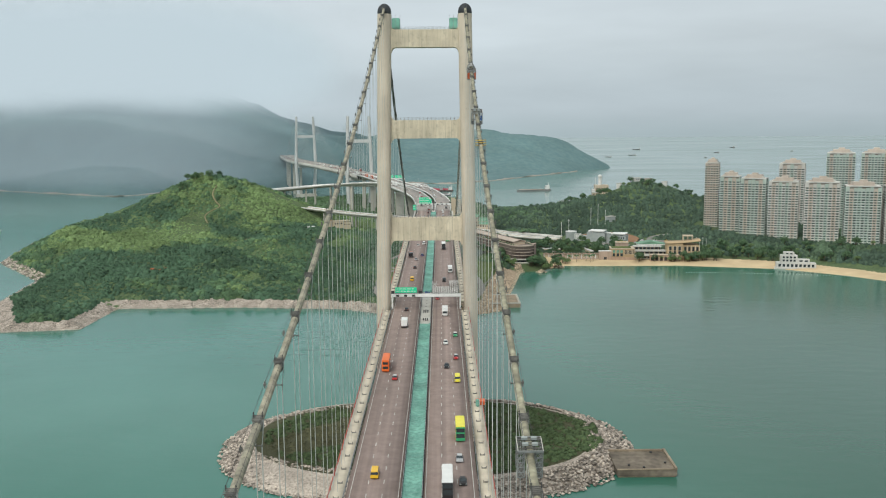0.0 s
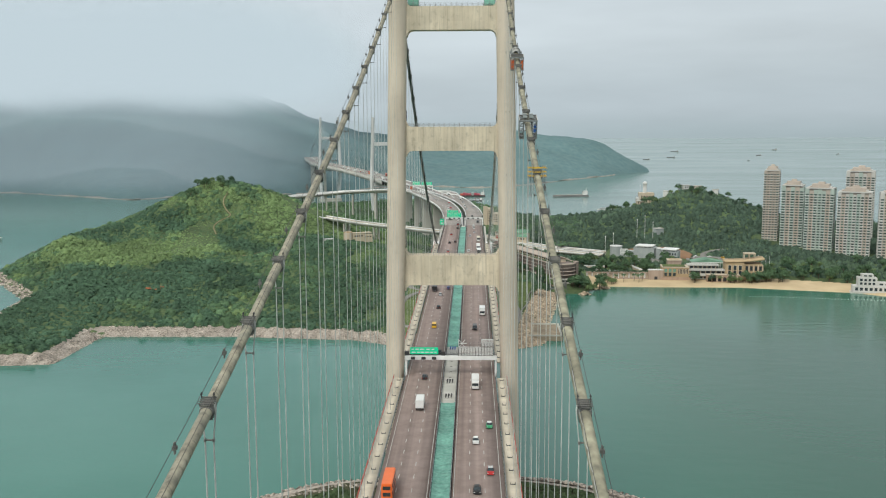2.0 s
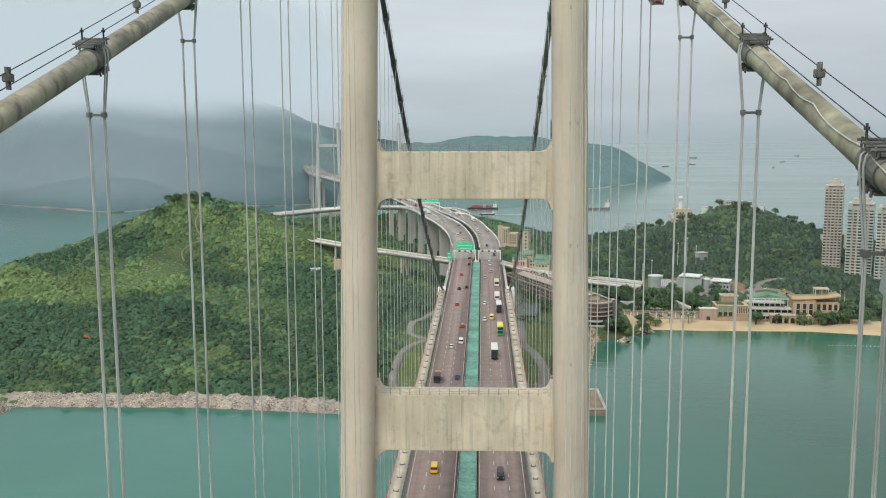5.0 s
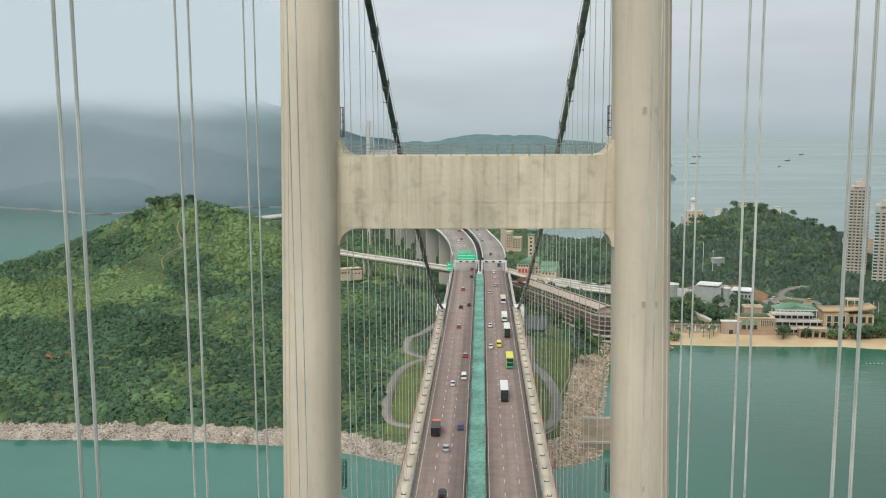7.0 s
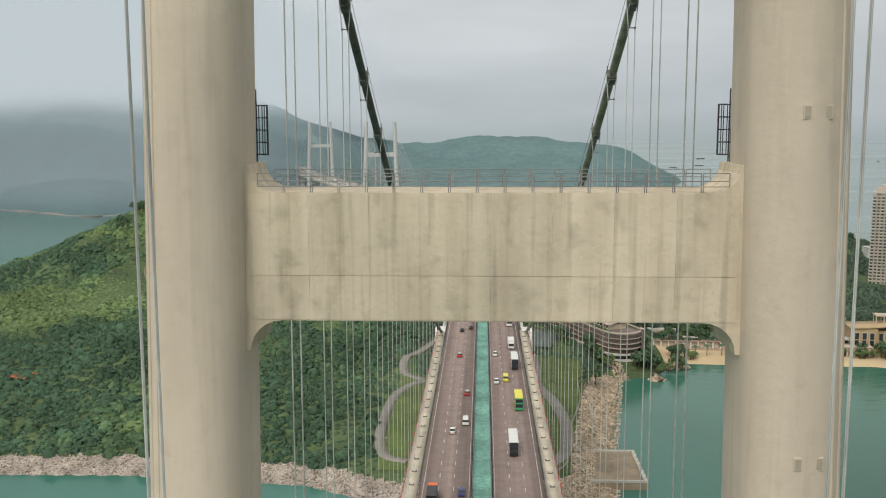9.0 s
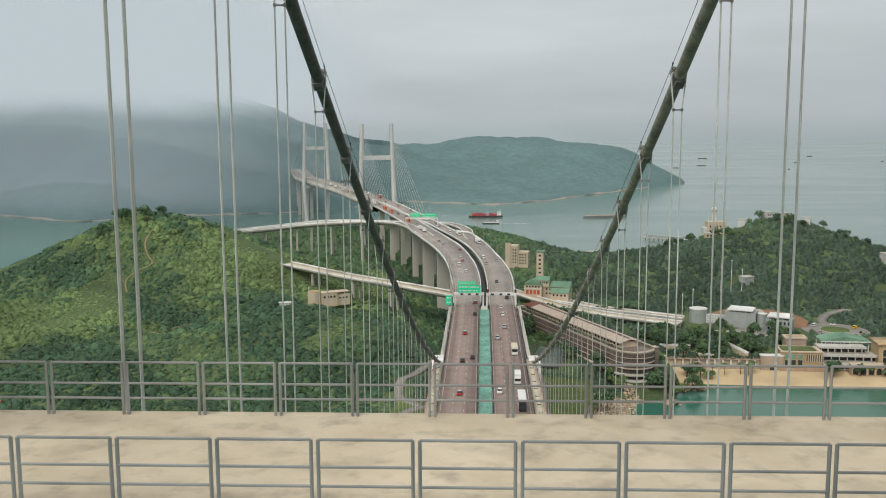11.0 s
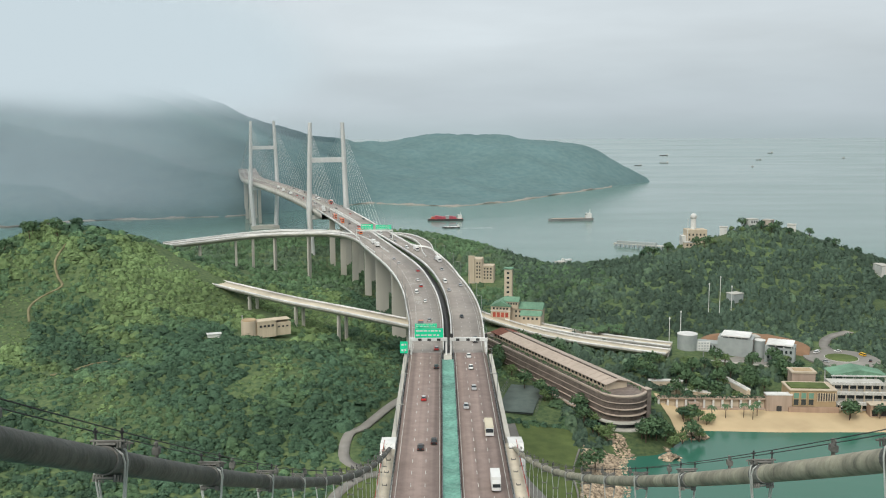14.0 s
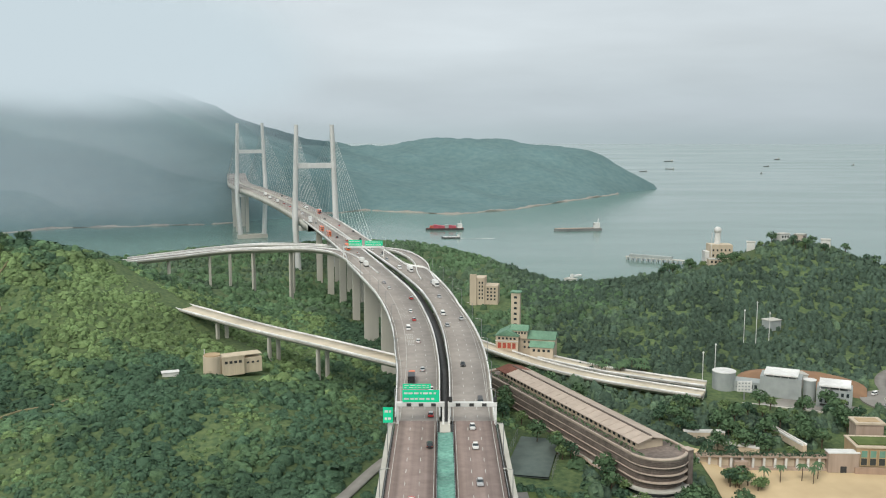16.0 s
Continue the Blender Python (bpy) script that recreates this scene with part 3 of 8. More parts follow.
def railing(x0, x1, y, z, parent, mat, h=1.2, bay=1.75):
    k = max(1, round((x1 - x0) / bay))
    for a, b_ in zip(np.linspace(x0, x1, k + 1)[:-1], np.linspace(x0, x1, k + 1)[1:]):
        bm = bmesh.new()
        for x in (a + 0.06, b_ - 0.06):
            tube(bm, [(x, y, z), (x, y, z + h)], 0.035, 6)
        for dz in (0.38, 0.72, h):
            tube(bm, [(a + 0.06, y, z + dz), (b_ - 0.06, y, z + dz)], 0.028, 6)
        part("rail_bay", bm, mat, parent)


for z0, z1, joint, half, rails in ((185.6, 193.3, 188.4, 14.75, True), (145.7, 153.8, 148.6, 15.25, True), (99.8, 110.1, 103.4, 15.75, True), (50.0, 56.0, 53, 16.6, False)):
    ob = beam(z0, z1, joint, half, 8)
    if rails:
        rail = thing("beam_railing", "galvanised handrail along a concrete cross-beam", "railing", "railings of the tower")
        for y in (-2.5, 2.5):
            railing(-half + 0.6, half - 0.6, y, z1, rail, M["steel"])
    if rails and z1 < 190:
        for side in (-1, 1):           # caged ladder beside each leg
            lad = thing("caged_ladder", "dark steel caged ladder and doorway on a tower leg", "ladder", "ladders of the tower")
            x, yl = side * (half + 0.78), 4.9
            bm = bmesh.new()
            for dx in (-0.25, 0.25):
                tube(bm, [(x + side * 0.35, yl + dx, z1 + 0.2), (x + side * 0.35, yl + dx, z1 + 6.6)], 0.05, 6)
            for k in range(16):
                tube(bm, [(x + side * 0.35, yl - 0.25, z1 + 0.4 + k * 0.4), (x + side * 0.35, yl + 0.25, z1 + 0.4 + k * 0.4)], 0.03, 5)
            part("ladder", bm, M["dark"], lad)
            for k in range(5):
                bm = bmesh.new()
                zc = z1 + 2.1 + k * 0.85
                tube(bm, [(x + 0.5 * math.cos(a), yl + 0.5 * math.sin(a), zc) for a in np.linspace(0, 2 * math.pi, 13)], 0.045, 5)
                part("hoop", bm, M["dark"], lad)
            for a in np.linspace(0, 2 * math.pi, 9)[:-1]:
                bm = bmesh.new()
                tube(bm, [(x + 0.5 * math.cos(a), yl + 0.5 * math.sin(a), z1 + 2.1), (x + 0.5 * math.cos(a), yl + 0.5 * math.sin(a), z1 + 5.5)], 0.035, 5)
                part("cage_bar", bm, M["dark"], lad)
for z, x in ((158.7, 18.1), (158.7, 19.35), (137.8, 18.4), (137.8, 19.7), (178.0, 18.0), (117.0, 18.7)):   # small hatches on the outer nose
    dx = x - leg_x(z)
    yf = -(4.6 + (196 - z) * 0.0225) + 2.6 - 2.6 * math.sqrt(1 - (dx / 3.05) ** 2)
    h_ = part("hatch_frame", bx(x - 0.24, x + 0.24, yf - 0.04, yf + 0.4, z - 0.4, z + 0.4), M["concrete"], tower)
    part("hatch_plate", bx(x - 0.17, x + 0.17, yf - 0.06, yf - 0.035, z - 0.32, z + 0.32), M["beige_dull"], h_)
for side in (-1, 1):                   # netted scaffold on the top beam
    sc_ = thing("scaffold", "scaffold wrapped in green netting beside the saddle", "scaffold", "scaffolds on the tower")
    x0, x1 = (10.9, 14.4) if side > 0 else (-14.4, -10.9)
    part("netting", bx(x0, x1, -2.2, 2.2, 193.5, 198.3, bevel=0.3), M["mint_net"], sc_)
    for x in (x0 - 0.1, (x0 + x1) / 2, x1 + 0.1):
        bm = bmesh.new(); tube(bm, [(x, -2.4, 193.4), (x, -2.4, 199.6)], 0.06, 5); part("pole", bm, M["steel"], sc_)

# ---------------------------------------------------------------- main cables and hangers
def cable_z(y):
    s = -y
    return 202.9 - 0.3824 * s + 0.0003 * s * s if y <= 0 else 203.2 - 0.525 * y + 0.000365 * y * y


def cable_x(y, side):
    return 17.85 - (0.25 * side if y < 0 else -0.15) * min(1.0, abs(y) / 60)


CLAMPS = [-13.35 - 17.05 * k for k in range(28)] + [24.8 + 17.8 * k for k in range(17)]
for side, nm in ((-1, "pale weathered"), (1, "stripped and worn")):
    for y0, y1, mat, lab in ((-500, -0.5, M["cable"] if side < 0 else M["cable_worn"], nm + " main cable of the suspension bridge"),
                             (0.5, 337, M["cable_dark"] if side < 0 else M["cable_side"], "dark painted main cable of the side span" if side < 0 else "faded tan-grey main cable of the side span")):
        cab = thing("main_cable", lab, "cable", "main cables")
        ys = np.linspace(y0, y1, 80)
        bm = bmesh.new()
        tube(bm, [(side * cable_x(y, side), y, cable_z(y)) for y in ys], 0.58, 16)
        part("wrapped_cable", bm, mat, cab, smooth=True)
        for dx, dz in ((-0.6, 1.42), (0.6, 1.42)):       # hand ropes above the cable
            bm = bmesh.new()
            tube(bm, [(side * cable_x(y, side) + dx, y, cable_z(y) + dz) for y in ys], 0.028, 5)
            part("hand_rope", bm, M["dark"], cab)
        if side > 0 and y0 < 0:        # loose hose hung in loops along the cable
            bm = bmesh.new()
            pts = []
            for y in np.arange(-420, -48, 0.32):
                f_ = (y / 4.4 + 0.25 * math.sin(y * 0.31)) % 1.0
                a = math.radians(146 + (11 + 8 * math.sin(y * 0.23)) * (1 - (2 * f_ - 1) ** 2) - 16)
                pts.append((cable_x(y, side) + 0.63 * math.cos(a), y, cable_z(y) + 0.68 * math.sin(a)))
            tube(bm, pts, 0.03, 5)
            part("hose", bm, M["hose"], cab, "pale hose hung in loops")
        for y in [c for c in CLAMPS if y0 <= c < y1 - 6]:
            z, x = cable_z(y), side * cable_x(y, side)
            sl = (cable_z(y + 0.5) - cable_z(y - 0.5))
            d = Vector((0, 1, sl)).normalized()
            u = Vector((1, 0, 0)).cross(d)
            p = Vector((x, y, z))
            bm = bmesh.new()
            tube(bm, [p - d * 0.85, p - d * 0.78, p + d * 0.78, p + d * 0.85], 0.66, 18)
            for s2 in (-1, 1):         # bolted flanges above and below
                mm = Matrix((Vector((1, 0, 0)), d, u)).transposed().to_4x4()
                mm.translation = p + u * (0.74 * s2)
                box(bm, -0.42, 0.42, -0.8, 0.8, -0.05, 0.05, mm)
                for k in (-0.6, -0.2, 0.2, 0.6):
                    for e in (-0.46, 0.46):
                        tube(bm, [p + d * k + u * (0.74 * s2) + Vector((e, 0, 0)) - u * 0.16, p + d * k + u * (0.74 * s2) + Vector((e, 0, 0)) + u * 0.14], 0.06, 6)
            clamp = part("clamp", bm, M["clamp"], cab, "rusty grey bolted cable band")
            for k in (-0.62, -0.2, 0.2, 0.62):       # slim rungs across the band
                c_ = p + d * k + u * 0.88
                bm = bmesh.new()
                tube(bm, [c_ - Vector((0.78, 0, 0)), c_ + Vector((0.78, 0, 0))], 0.055, 6)
                tube(bm, [c_ - Vector((0.6, 0, 0)) - u * 0.3, c_ - Vector((0.6, 0, 0)) + u * 0.1], 0.05, 5)
                tube(bm, [c_ + Vector((0.6, 0, 0)) - u * 0.3, c_ + Vector((0.6, 0, 0)) + u * 0.1], 0.05, 5)
                part("step_rung", bm, M["clamp"], clamp)
            for s2 in (-0.6, 0.6):
                bm = bmesh.new()
                tube(bm, [p + Vector((s2, 0, 0.85)), p + Vector((s2, 0, 1.6))], 0.05, 6)
                tube(bm, [p + Vector((s2, 0, 1.36)), p + Vector((s2, 0, 1.48))], 0.11, 6)
                part("rope_post", bm, M["dark"], clamp)
            ym = y + 8.6                # lamp clipped to the hand ropes between bands
            if y0 + 1 < ym < y1 - 1:
                zm, xm = cable_z(ym) + 1.15, side * (cable_x(ym, side) + 0.6)
                bm = bx(xm - 0.2, xm + 0.2, ym - 0.24, ym + 0.24, zm - 0.2, zm + 0.2, bevel=0.04)
                for dy in (-0.12, 0.12):
                    tube(bm, [(xm, ym + dy, zm + 0.18), (xm, ym + dy, zm + 0.5)], 0.09, 6)
                    tube(bm, [(xm, ym + dy, zm - 0.55), (xm, ym + dy, zm - 0.18)], 0.07, 6)
                part("rope_lamp", bm, M["clamp"], cab, "small grey lamp on the hand ropes")
            hg = thing("hanger", "pairs of grey steel suspender ropes with a spacer bar", "hanger", "hangers")
            for s2 in (-1, 1):
                for dy in (-0.11, 0.11):
                    bm = bmesh.new()
                    tube(bm, [(x + s2 * 0.30, y + dy * 2.4, z + 0.76), (x + s2 * 0.66, y + dy * 2.2, z + 0.45), (x + s2 * 0.73, y + dy * 1.6, z), (x + s2 * 0.42, y + dy, z - 3.1), (x + s2 * 0.42, y + dy, ROAD_Z + 0.2)], 0.048, 6)
                    part("rope", bm, M["hanger"], hg)
            bm = bx(x - 0.42, x + 0.42, y - 0.07, y + 0.07, z - 3.2, z - 3.06)
            for s2 in (-0.42, 0.42):
                box(bm, x + s2 - 0.09, x + s2 + 0.09, y - 0.22, y + 0.22, z - 3.26, z - 2.98)
            part("spacer", bm, M["clamp"], hg)

# ---------------------------------------------------------------- deck
def strip(name, off0, off1, y0, y1, z, mat, parent, depth=0.3, step=6.0, sec=None):
    """A slab along the road line between two offsets."""
    ys = np.linspace(y0, y1, max(2, int((y1 - y0) / step) + 1))
    s = [[road_point(y, off0, z - depth), road_point(y, off1, z - depth), road_point(y, off1, z), road_point(y, off0, z)] for y in ys]
    ob = ribbon(s, name, mat, parent)
    return ob


RX = -0.45
deck = thing("bridge_deck", "suspension bridge deck with steel edge fairing", "bridge deck", kind="structure")
Y0, Y1, YA = -560.0, 336.0, 441.0
strip("girder", -14.8, 14.8, Y0, YA, ROAD_Z - 0.62, M["dark"], deck, 6.8, 40)
for side in (-1, 1):
    a, b_ = (2.6, 15.3) if side > 0 else (-15.3, -2.6)
    rd = tagged(strip("road", a, b_, Y0, YA, ROAD_Z, M["asphalt"], None, 0.6, 40), "reddish-brown asphalt carriageway of three lanes", "road", kind="structure")
    for off, w in ((3.1, 0.16), (14.3, 0.16)):
        strip("edge_line", side * off - w / 2, side * off + w / 2, Y0, YA, ROAD_Z + 0.012, M["line"], rd, 0.008, 40)
    for off in (6.85, 10.55):
        vs, fs = [], []
        for y in np.arange(Y0 + 3, YA, 8.6):
            k = len(vs)
            vs += [(RX + side * off - 0.09, y, ROAD_Z + 0.008), (RX + side * off + 0.09, y, ROAD_Z + 0.008), (RX + side * off + 0.09, y + 2.6, ROAD_Z + 0.008), (RX + side * off - 0.09, y + 2.6, ROAD_Z + 0.008)]
            fs.append((k, k + 1, k + 2, k + 3))
        tagged(mesh_np("lane_dashes", np.array(vs), np.array(fs), M["line"], rd), kind="stuff")
    for ya, yb in ((Y0, -10.5), (10.5, Y1)):
        fw = thing("footway", "pale maintenance footway along the deck edge", "footway", "footways", "structure")
        a, b_ = (15.85, 19.0) if side > 0 else (-19.0, -15.85)
        strip("slab", a, b_, ya, yb, ROAD_Z - 0.25, M["footway"], fw, 0.4, 40)
        o = side * 19.1
        strip("fairing", o - 0.08, o + 0.08, ya, yb, ROAD_Z - 0.3, M["pale"], fw, 2.6, 40)
        for dz in (0.45, 1.0):
            strip("red_rail", o - 0.06, o + 0.06, ya, yb, ROAD_Z + dz, M["red"], fw, 0.14, 40)
        for y in np.arange(ya + 2, yb, 9.0):
            part("post", bx(RX + o - 0.07, RX + o + 0.07, y - 0.07, y + 0.07, ROAD_Z - 0.25, ROAD_Z + 1.0), M["red"], fw)
        for y in np.arange(ya + 6, yb, 9.0):     # small brackets on the footway
            xx = RX + side * 17.3
            bm = bx(xx - 0.6, xx + 0.6, y - 0.06, y + 0.06, ROAD_Z - 0.25, ROAD_Z + 0.02)
            for e in (-0.55, 0.55):
                tube(bm, [(xx + e, y, ROAD_Z - 0.25), (xx + e, y, ROAD_Z + 0.35)], 0.09, 8)
            part("bracket", bm, M["clamp"], fw)
    # road parapet: posts and three rails
    pr = thing("parapet", "dark steel vehicle parapet beside the carriageway", "parapet", "parapets", "structure")
    for off in (15.55, 2.35):
        o = side * off
        for dz in (0.4, 0.75, 1.1):
            strip("rail", o - 0.06, o + 0.06, Y0, YA, ROAD_Z + dz, M["steel"], pr, 0.10, 40)
        vs = []
        bm = bmesh.new()
        for y in np.arange(Y0 + 1, YA, 3.0):
            box(bm, RX + o - 0.09, RX + o + 0.09, y - 0.09, y + 0.09, ROAD_Z - 0.3, ROAD_Z + 1.05)
        tagged(part("posts", bm, M["dark"], pr), kind="stuff")
# central air gap covered by green netting, rumpled
median = thing("median", "central gap of the deck covered with green netting", "median", kind="structure")
for ya, yb in ((Y0, -40.0), (31.0, 430.0)):
    yy = np.arange(ya, yb, 0.42)
    xx = RX + np.linspace(-2.2, 2.2, 7)
    X, Y = np.meshgrid(xx, yy)
    sag = 1 - ((X - RX) / 2.2) ** 2
    Z = ROAD_Z + 0.38 - sag * (0.22 + 0.36 * np.abs(np.sin(Y * 1.25 + 0.5 * np.sin(Y * 0.37) + 0.2 * np.sin(X * 1.7 + Y * 0.11)))) + 0.07 * np.sin(Y * 2.9 + X * 2)
    k = len(xx)
    i, j = np.meshgrid(np.arange(len(yy) - 1), np.arange(k - 1), indexing="ij")
    a = (i * k + j).ravel()
    mesh_np("netting", np.stack([X.ravel(), Y.ravel(), Z.ravel()], 1), np.stack([a, a + 1, a + k + 1, a + k], 1), M["net"], median)
part("slab", bx(RX - 2.2, RX + 2.2, -40, 31, ROAD_Z - 0.6, ROAD_Z + 0.1), M["pale"], median)
for s_ in (-1, 1):
    part("kerb", bx(RX + s_ * 1.95 - 0.12, RX + s_ * 1.95 + 0.12, -40, 31, ROAD_Z + 0.1, ROAD_Z + 0.32), M["pale"], median)
for y, m_, lab in ((-34.0, M["dark"], "dark bollard-like ventilation valves"), (-17.3, M["dark"], "dark bollard-like ventilation valves"), (27.6, M["blue"], "blue wrapped valves")):
    part("plinth", bx(RX - 1.3, RX + 1.3, y - 1.5, y + 1.5, ROAD_Z + 0.1, ROAD_Z + 0.22), M["pale"], median)
    for dx in (-0.85, 0, 0.85):
        for dy in (-0.75, 0.75):
            bm = bmesh.new()
            tube(bm, [(RX + dx, y + dy, ROAD_Z + 0.22), (RX + dx, y + dy, ROAD_Z + 0.75)], 0.16, 8)
            tube(bm, [(RX + dx - 0.05, y + dy, ROAD_Z + 0.7), (RX + dx + 0.22, y + dy, ROAD_Z + 1.0)], 0.27, 8)
            part("valve", bm, m_, median, lab)
for y in np.arange(-11, 24, 7.0):
    part("drain_cover", bx(RX - 0.4, RX + 0.4, y - 0.4, y + 0.4, ROAD_Z + 0.1, ROAD_Z + 0.14), M["clamp"], median)


# ---------------------------------------------------------------- viaduct on the island
YV, YE = 441.0, 1900.0


def outer(y, side):
    """Distance of the outer kerb from the line, wider where the slip roads join."""
    if side < 0:
        return -float(np.interp(y, (441, 500, 530, 740, 768, 800), (15.2, 17.2, 18.6, 19.1, 19.1, 15.2)))
    return float(np.interp(y, (441, 540, 620, 700, 738, 752, 850, 900, 1000), (15.2, 17.1, 18.0, 23.4, 25.3, 15.6, 14.6, 14.2, 15.2)))


def inner(y, side):
    if side < 0:
        return float(np.interp(y, (441, 530, 607, 660, 860, 920, 980), (-1.7, -2.0, -1.1, 0.4, 0.6, -1.4, -1.7)))
    return float(np.interp(y, (441, 530, 609, 666, 720, 800, 880), (1.7, 2.1, 4.3, 6.3, 6.6, 4.8, 1.8)))


def run(name, f0, f1, y0, y1, z, mat, parent, depth=0.3, step=8.0):
    """A slab between two lines whose distance from the road's centre changes."""
    ys = np.linspace(y0, y1, max(2, int((y1 - y0) / step) + 1))
    return ribbon([[road_point(y, f0(y), z - depth), road_point(y, f1(y), z - depth), road_point(y, f1(y), z), road_point(y, f0(y), z)] for y in ys], name, mat, parent)


for side in (-1, 1):
    via = thing("viaduct", "curved concrete viaduct carrying three traffic lanes", "viaduct", "viaducts", "structure")
    sec = []
    for y in np.arange(YV + 0.05, YE, 8.0):
        o, n_ = outer(y, side), inner(y, side)
        prof = [(n_, -0.02), (o, -0.02), (o, -1.1), (o - side * 3.7, -2.0), (o - side * 5.7, -4.6), (n_ + side * 3.4, -4.6), (n_ + side * 1.8, -2.0), (n_, -1.1)]
        if side < 0:
            prof = [prof[k] for k in (1, 0, 7, 6, 5, 4, 3, 2)]
        sec.append([road_point(y, q_, ROAD_Z + dz) for q_, dz in prof])
    ribbon(sec, "box_girder", M["viaduct"], via)
    lo, hi = (lambda y, s_=side: min(inner(y, s_), outer(y, s_)) + 0.35), (lambda y, s_=side: max(inner(y, s_), outer(y, s_)) - 0.35)
    rd = tagged(run("road", lo, hi, YV, YE, ROAD_Z + 0.02, M["asphalt_grey"], None, 0.03), "grey-brown asphalt viaduct carriageway", "road", kind="structure")
    for fn in ((lambda y, s_=side: inner(y, s_) + s_ * 0.9), (lambda y, s_=side: outer(y, s_) - s_ * 1.2), (lambda y, s_=side: inner(y, s_) + s_ * 12.3)):
        run("edge_line", lambda y: fn(y) - 0.08, lambda y: fn(y) + 0.08, YV, YE, ROAD_Z + 0.04, M["line"], rd, 0.008)
    for off in (4.7, 8.5):
        vs, fs = [], []
        for y in np.arange(YV + 3, YE, 8.6):
            k = len(vs)
            for yy_, e in ((y, -0.09), (y, 0.09), (y + 2.6, 0.09), (y + 2.6, -0.09)):
                vs.append(road_point(yy_, inner(yy_, side) + side * off + e, ROAD_Z + 0.036))
            fs.append((k, k + 1, k + 2, k + 3))
        tagged(mesh_np("lane_dashes", np.array(vs), np.array(fs), M["line"], rd), kind="stuff")
    for fn in ((lambda y, s_=side: inner(y, s_) - s_ * 0.1), (lambda y, s_=side: outer(y, s_) + s_ * 0.2)):
        run("parapet_wall", lambda y: fn(y) - 0.2, lambda y: fn(y) + 0.2, YV + 1, 1030, ROAD_Z + 1.0, M["white"], via, 1.9)
# dark sheet added to stand for the shadow between the carriageways
run("gap_floor", lambda y: inner(y, -1) + 0.3, lambda y: inner(y, 1) - 0.3, YV, YE, ROAD_Z - 2.4, M["dark"], via, 0.2)
part("end_wall", bx(RX - 1.6, RX + 1.6, 431, 440.8, ROAD_Z - 4, ROAD_Z - 0.2), M["viaduct"], via)


def ground(x, y):
    return float(land_height(np.array([x]), np.array([y]))[0])


def pier(x, y, top, w, d, turn, name="viaduct_pier", cap=True):
    g = ground(x, y) - 2
    t_ = thing(name, "pale concrete viaduct pier rising from the woods", "pier", "viaduct piers", at=(x, y, g), turn=turn)
    h = top - g
    part("shaft", bx(-w / 2, w / 2, -d / 2, d / 2, 0, h - (2.0 if cap else 0), bevel=0.25), M["viaduct"], t_)
    if cap:
        bm = bmesh.new()
        prof = [(-w / 2, h - 2.0), (w / 2, h - 2.0), (w * 0.72, h - 0.5), (w * 0.72, h), (-w * 0.72, h), (-w * 0.72, h - 0.5)]
        fr = [bm.verts.new((x_, -d / 2 - 0.1, z_)) for x_, z_ in prof]
        bk = [bm.verts.new((x_, d / 2 + 0.1, z_)) for x_, z_ in prof]
        bm.faces.new(fr); bm.faces.new(bk[::-1])
        for i in range(6):
            bm.faces.new((fr[i], bk[i], bk[(i + 1) % 6], fr[(i + 1) % 6]))
        bmesh.ops.recalc_face_normals(bm, faces=bm.faces[:])
        part("crosshead", bm, M["viaduct"], t_)
    return t_


for y in (505, 565, 625, 685, 745, 805, 865, 925, 985):
    ang = math.degrees(math.atan(-float(slope(y))))
    for side in (-1, 1):
        x, yy, _ = road_point(y, side * 8.0, 0)
        pier(x, yy, ROAD_Z - 4.6, 9.0 if y in (625, 685, 745) else 5.0, 3.2, ang)
# abutment of the bridge on the shore
ab = thing("anchorage", "white concrete cable anchorage beside the deck", "anchorage")
for side in (-1, 1):
    bm = bmesh.new()
    prof = [(324, 57), (355, 57), (355, 60), (341, 69.5), (333, 70.4), (327, 66)]
    x0, x1 = (16.3, 20.6) if side > 0 else (-20.6, -16.3)
    fr = [bm.verts.new((x0, y_, z_)) for y_, z_ in prof]
    bk = [bm.verts.new((x1, y_, z_)) for y_, z_ in prof]
    bm.faces.new(fr); bm.faces.new(bk[::-1])
    for i in range(6):
        bm.faces.new((fr[i], bk[i], bk[(i + 1) % 6], fr[(i + 1) % 6]))
    bmesh.ops.recalc_face_normals(bm, faces=bm.faces[:])
    part("splay_housing", bm, M["white"], ab)
    part("wing_wall", bx(*((16.0, 17.4) if side > 0 else (-17.9, -16.5)), 341, 440, 50, 69.2), M["viaduct"], ab)
part("mass_block", bx(-16, 15, 308, 340, 2, 62.0), M["viaduct"], ab)
for y in (372, 408, 438):
    for side in (-1, 1):
        pier(RX + side * 9, y, ROAD_Z - 7.5, 9, 4, 0, cap=False)


M["cream_deck"] = material("bleached_concrete_deck", (0.60, 0.53, 0.41), (0.50, 0.44, 0.34), 0.3, 0.85, 0.1, 2.0, big=0.15, big_scale=0.05)


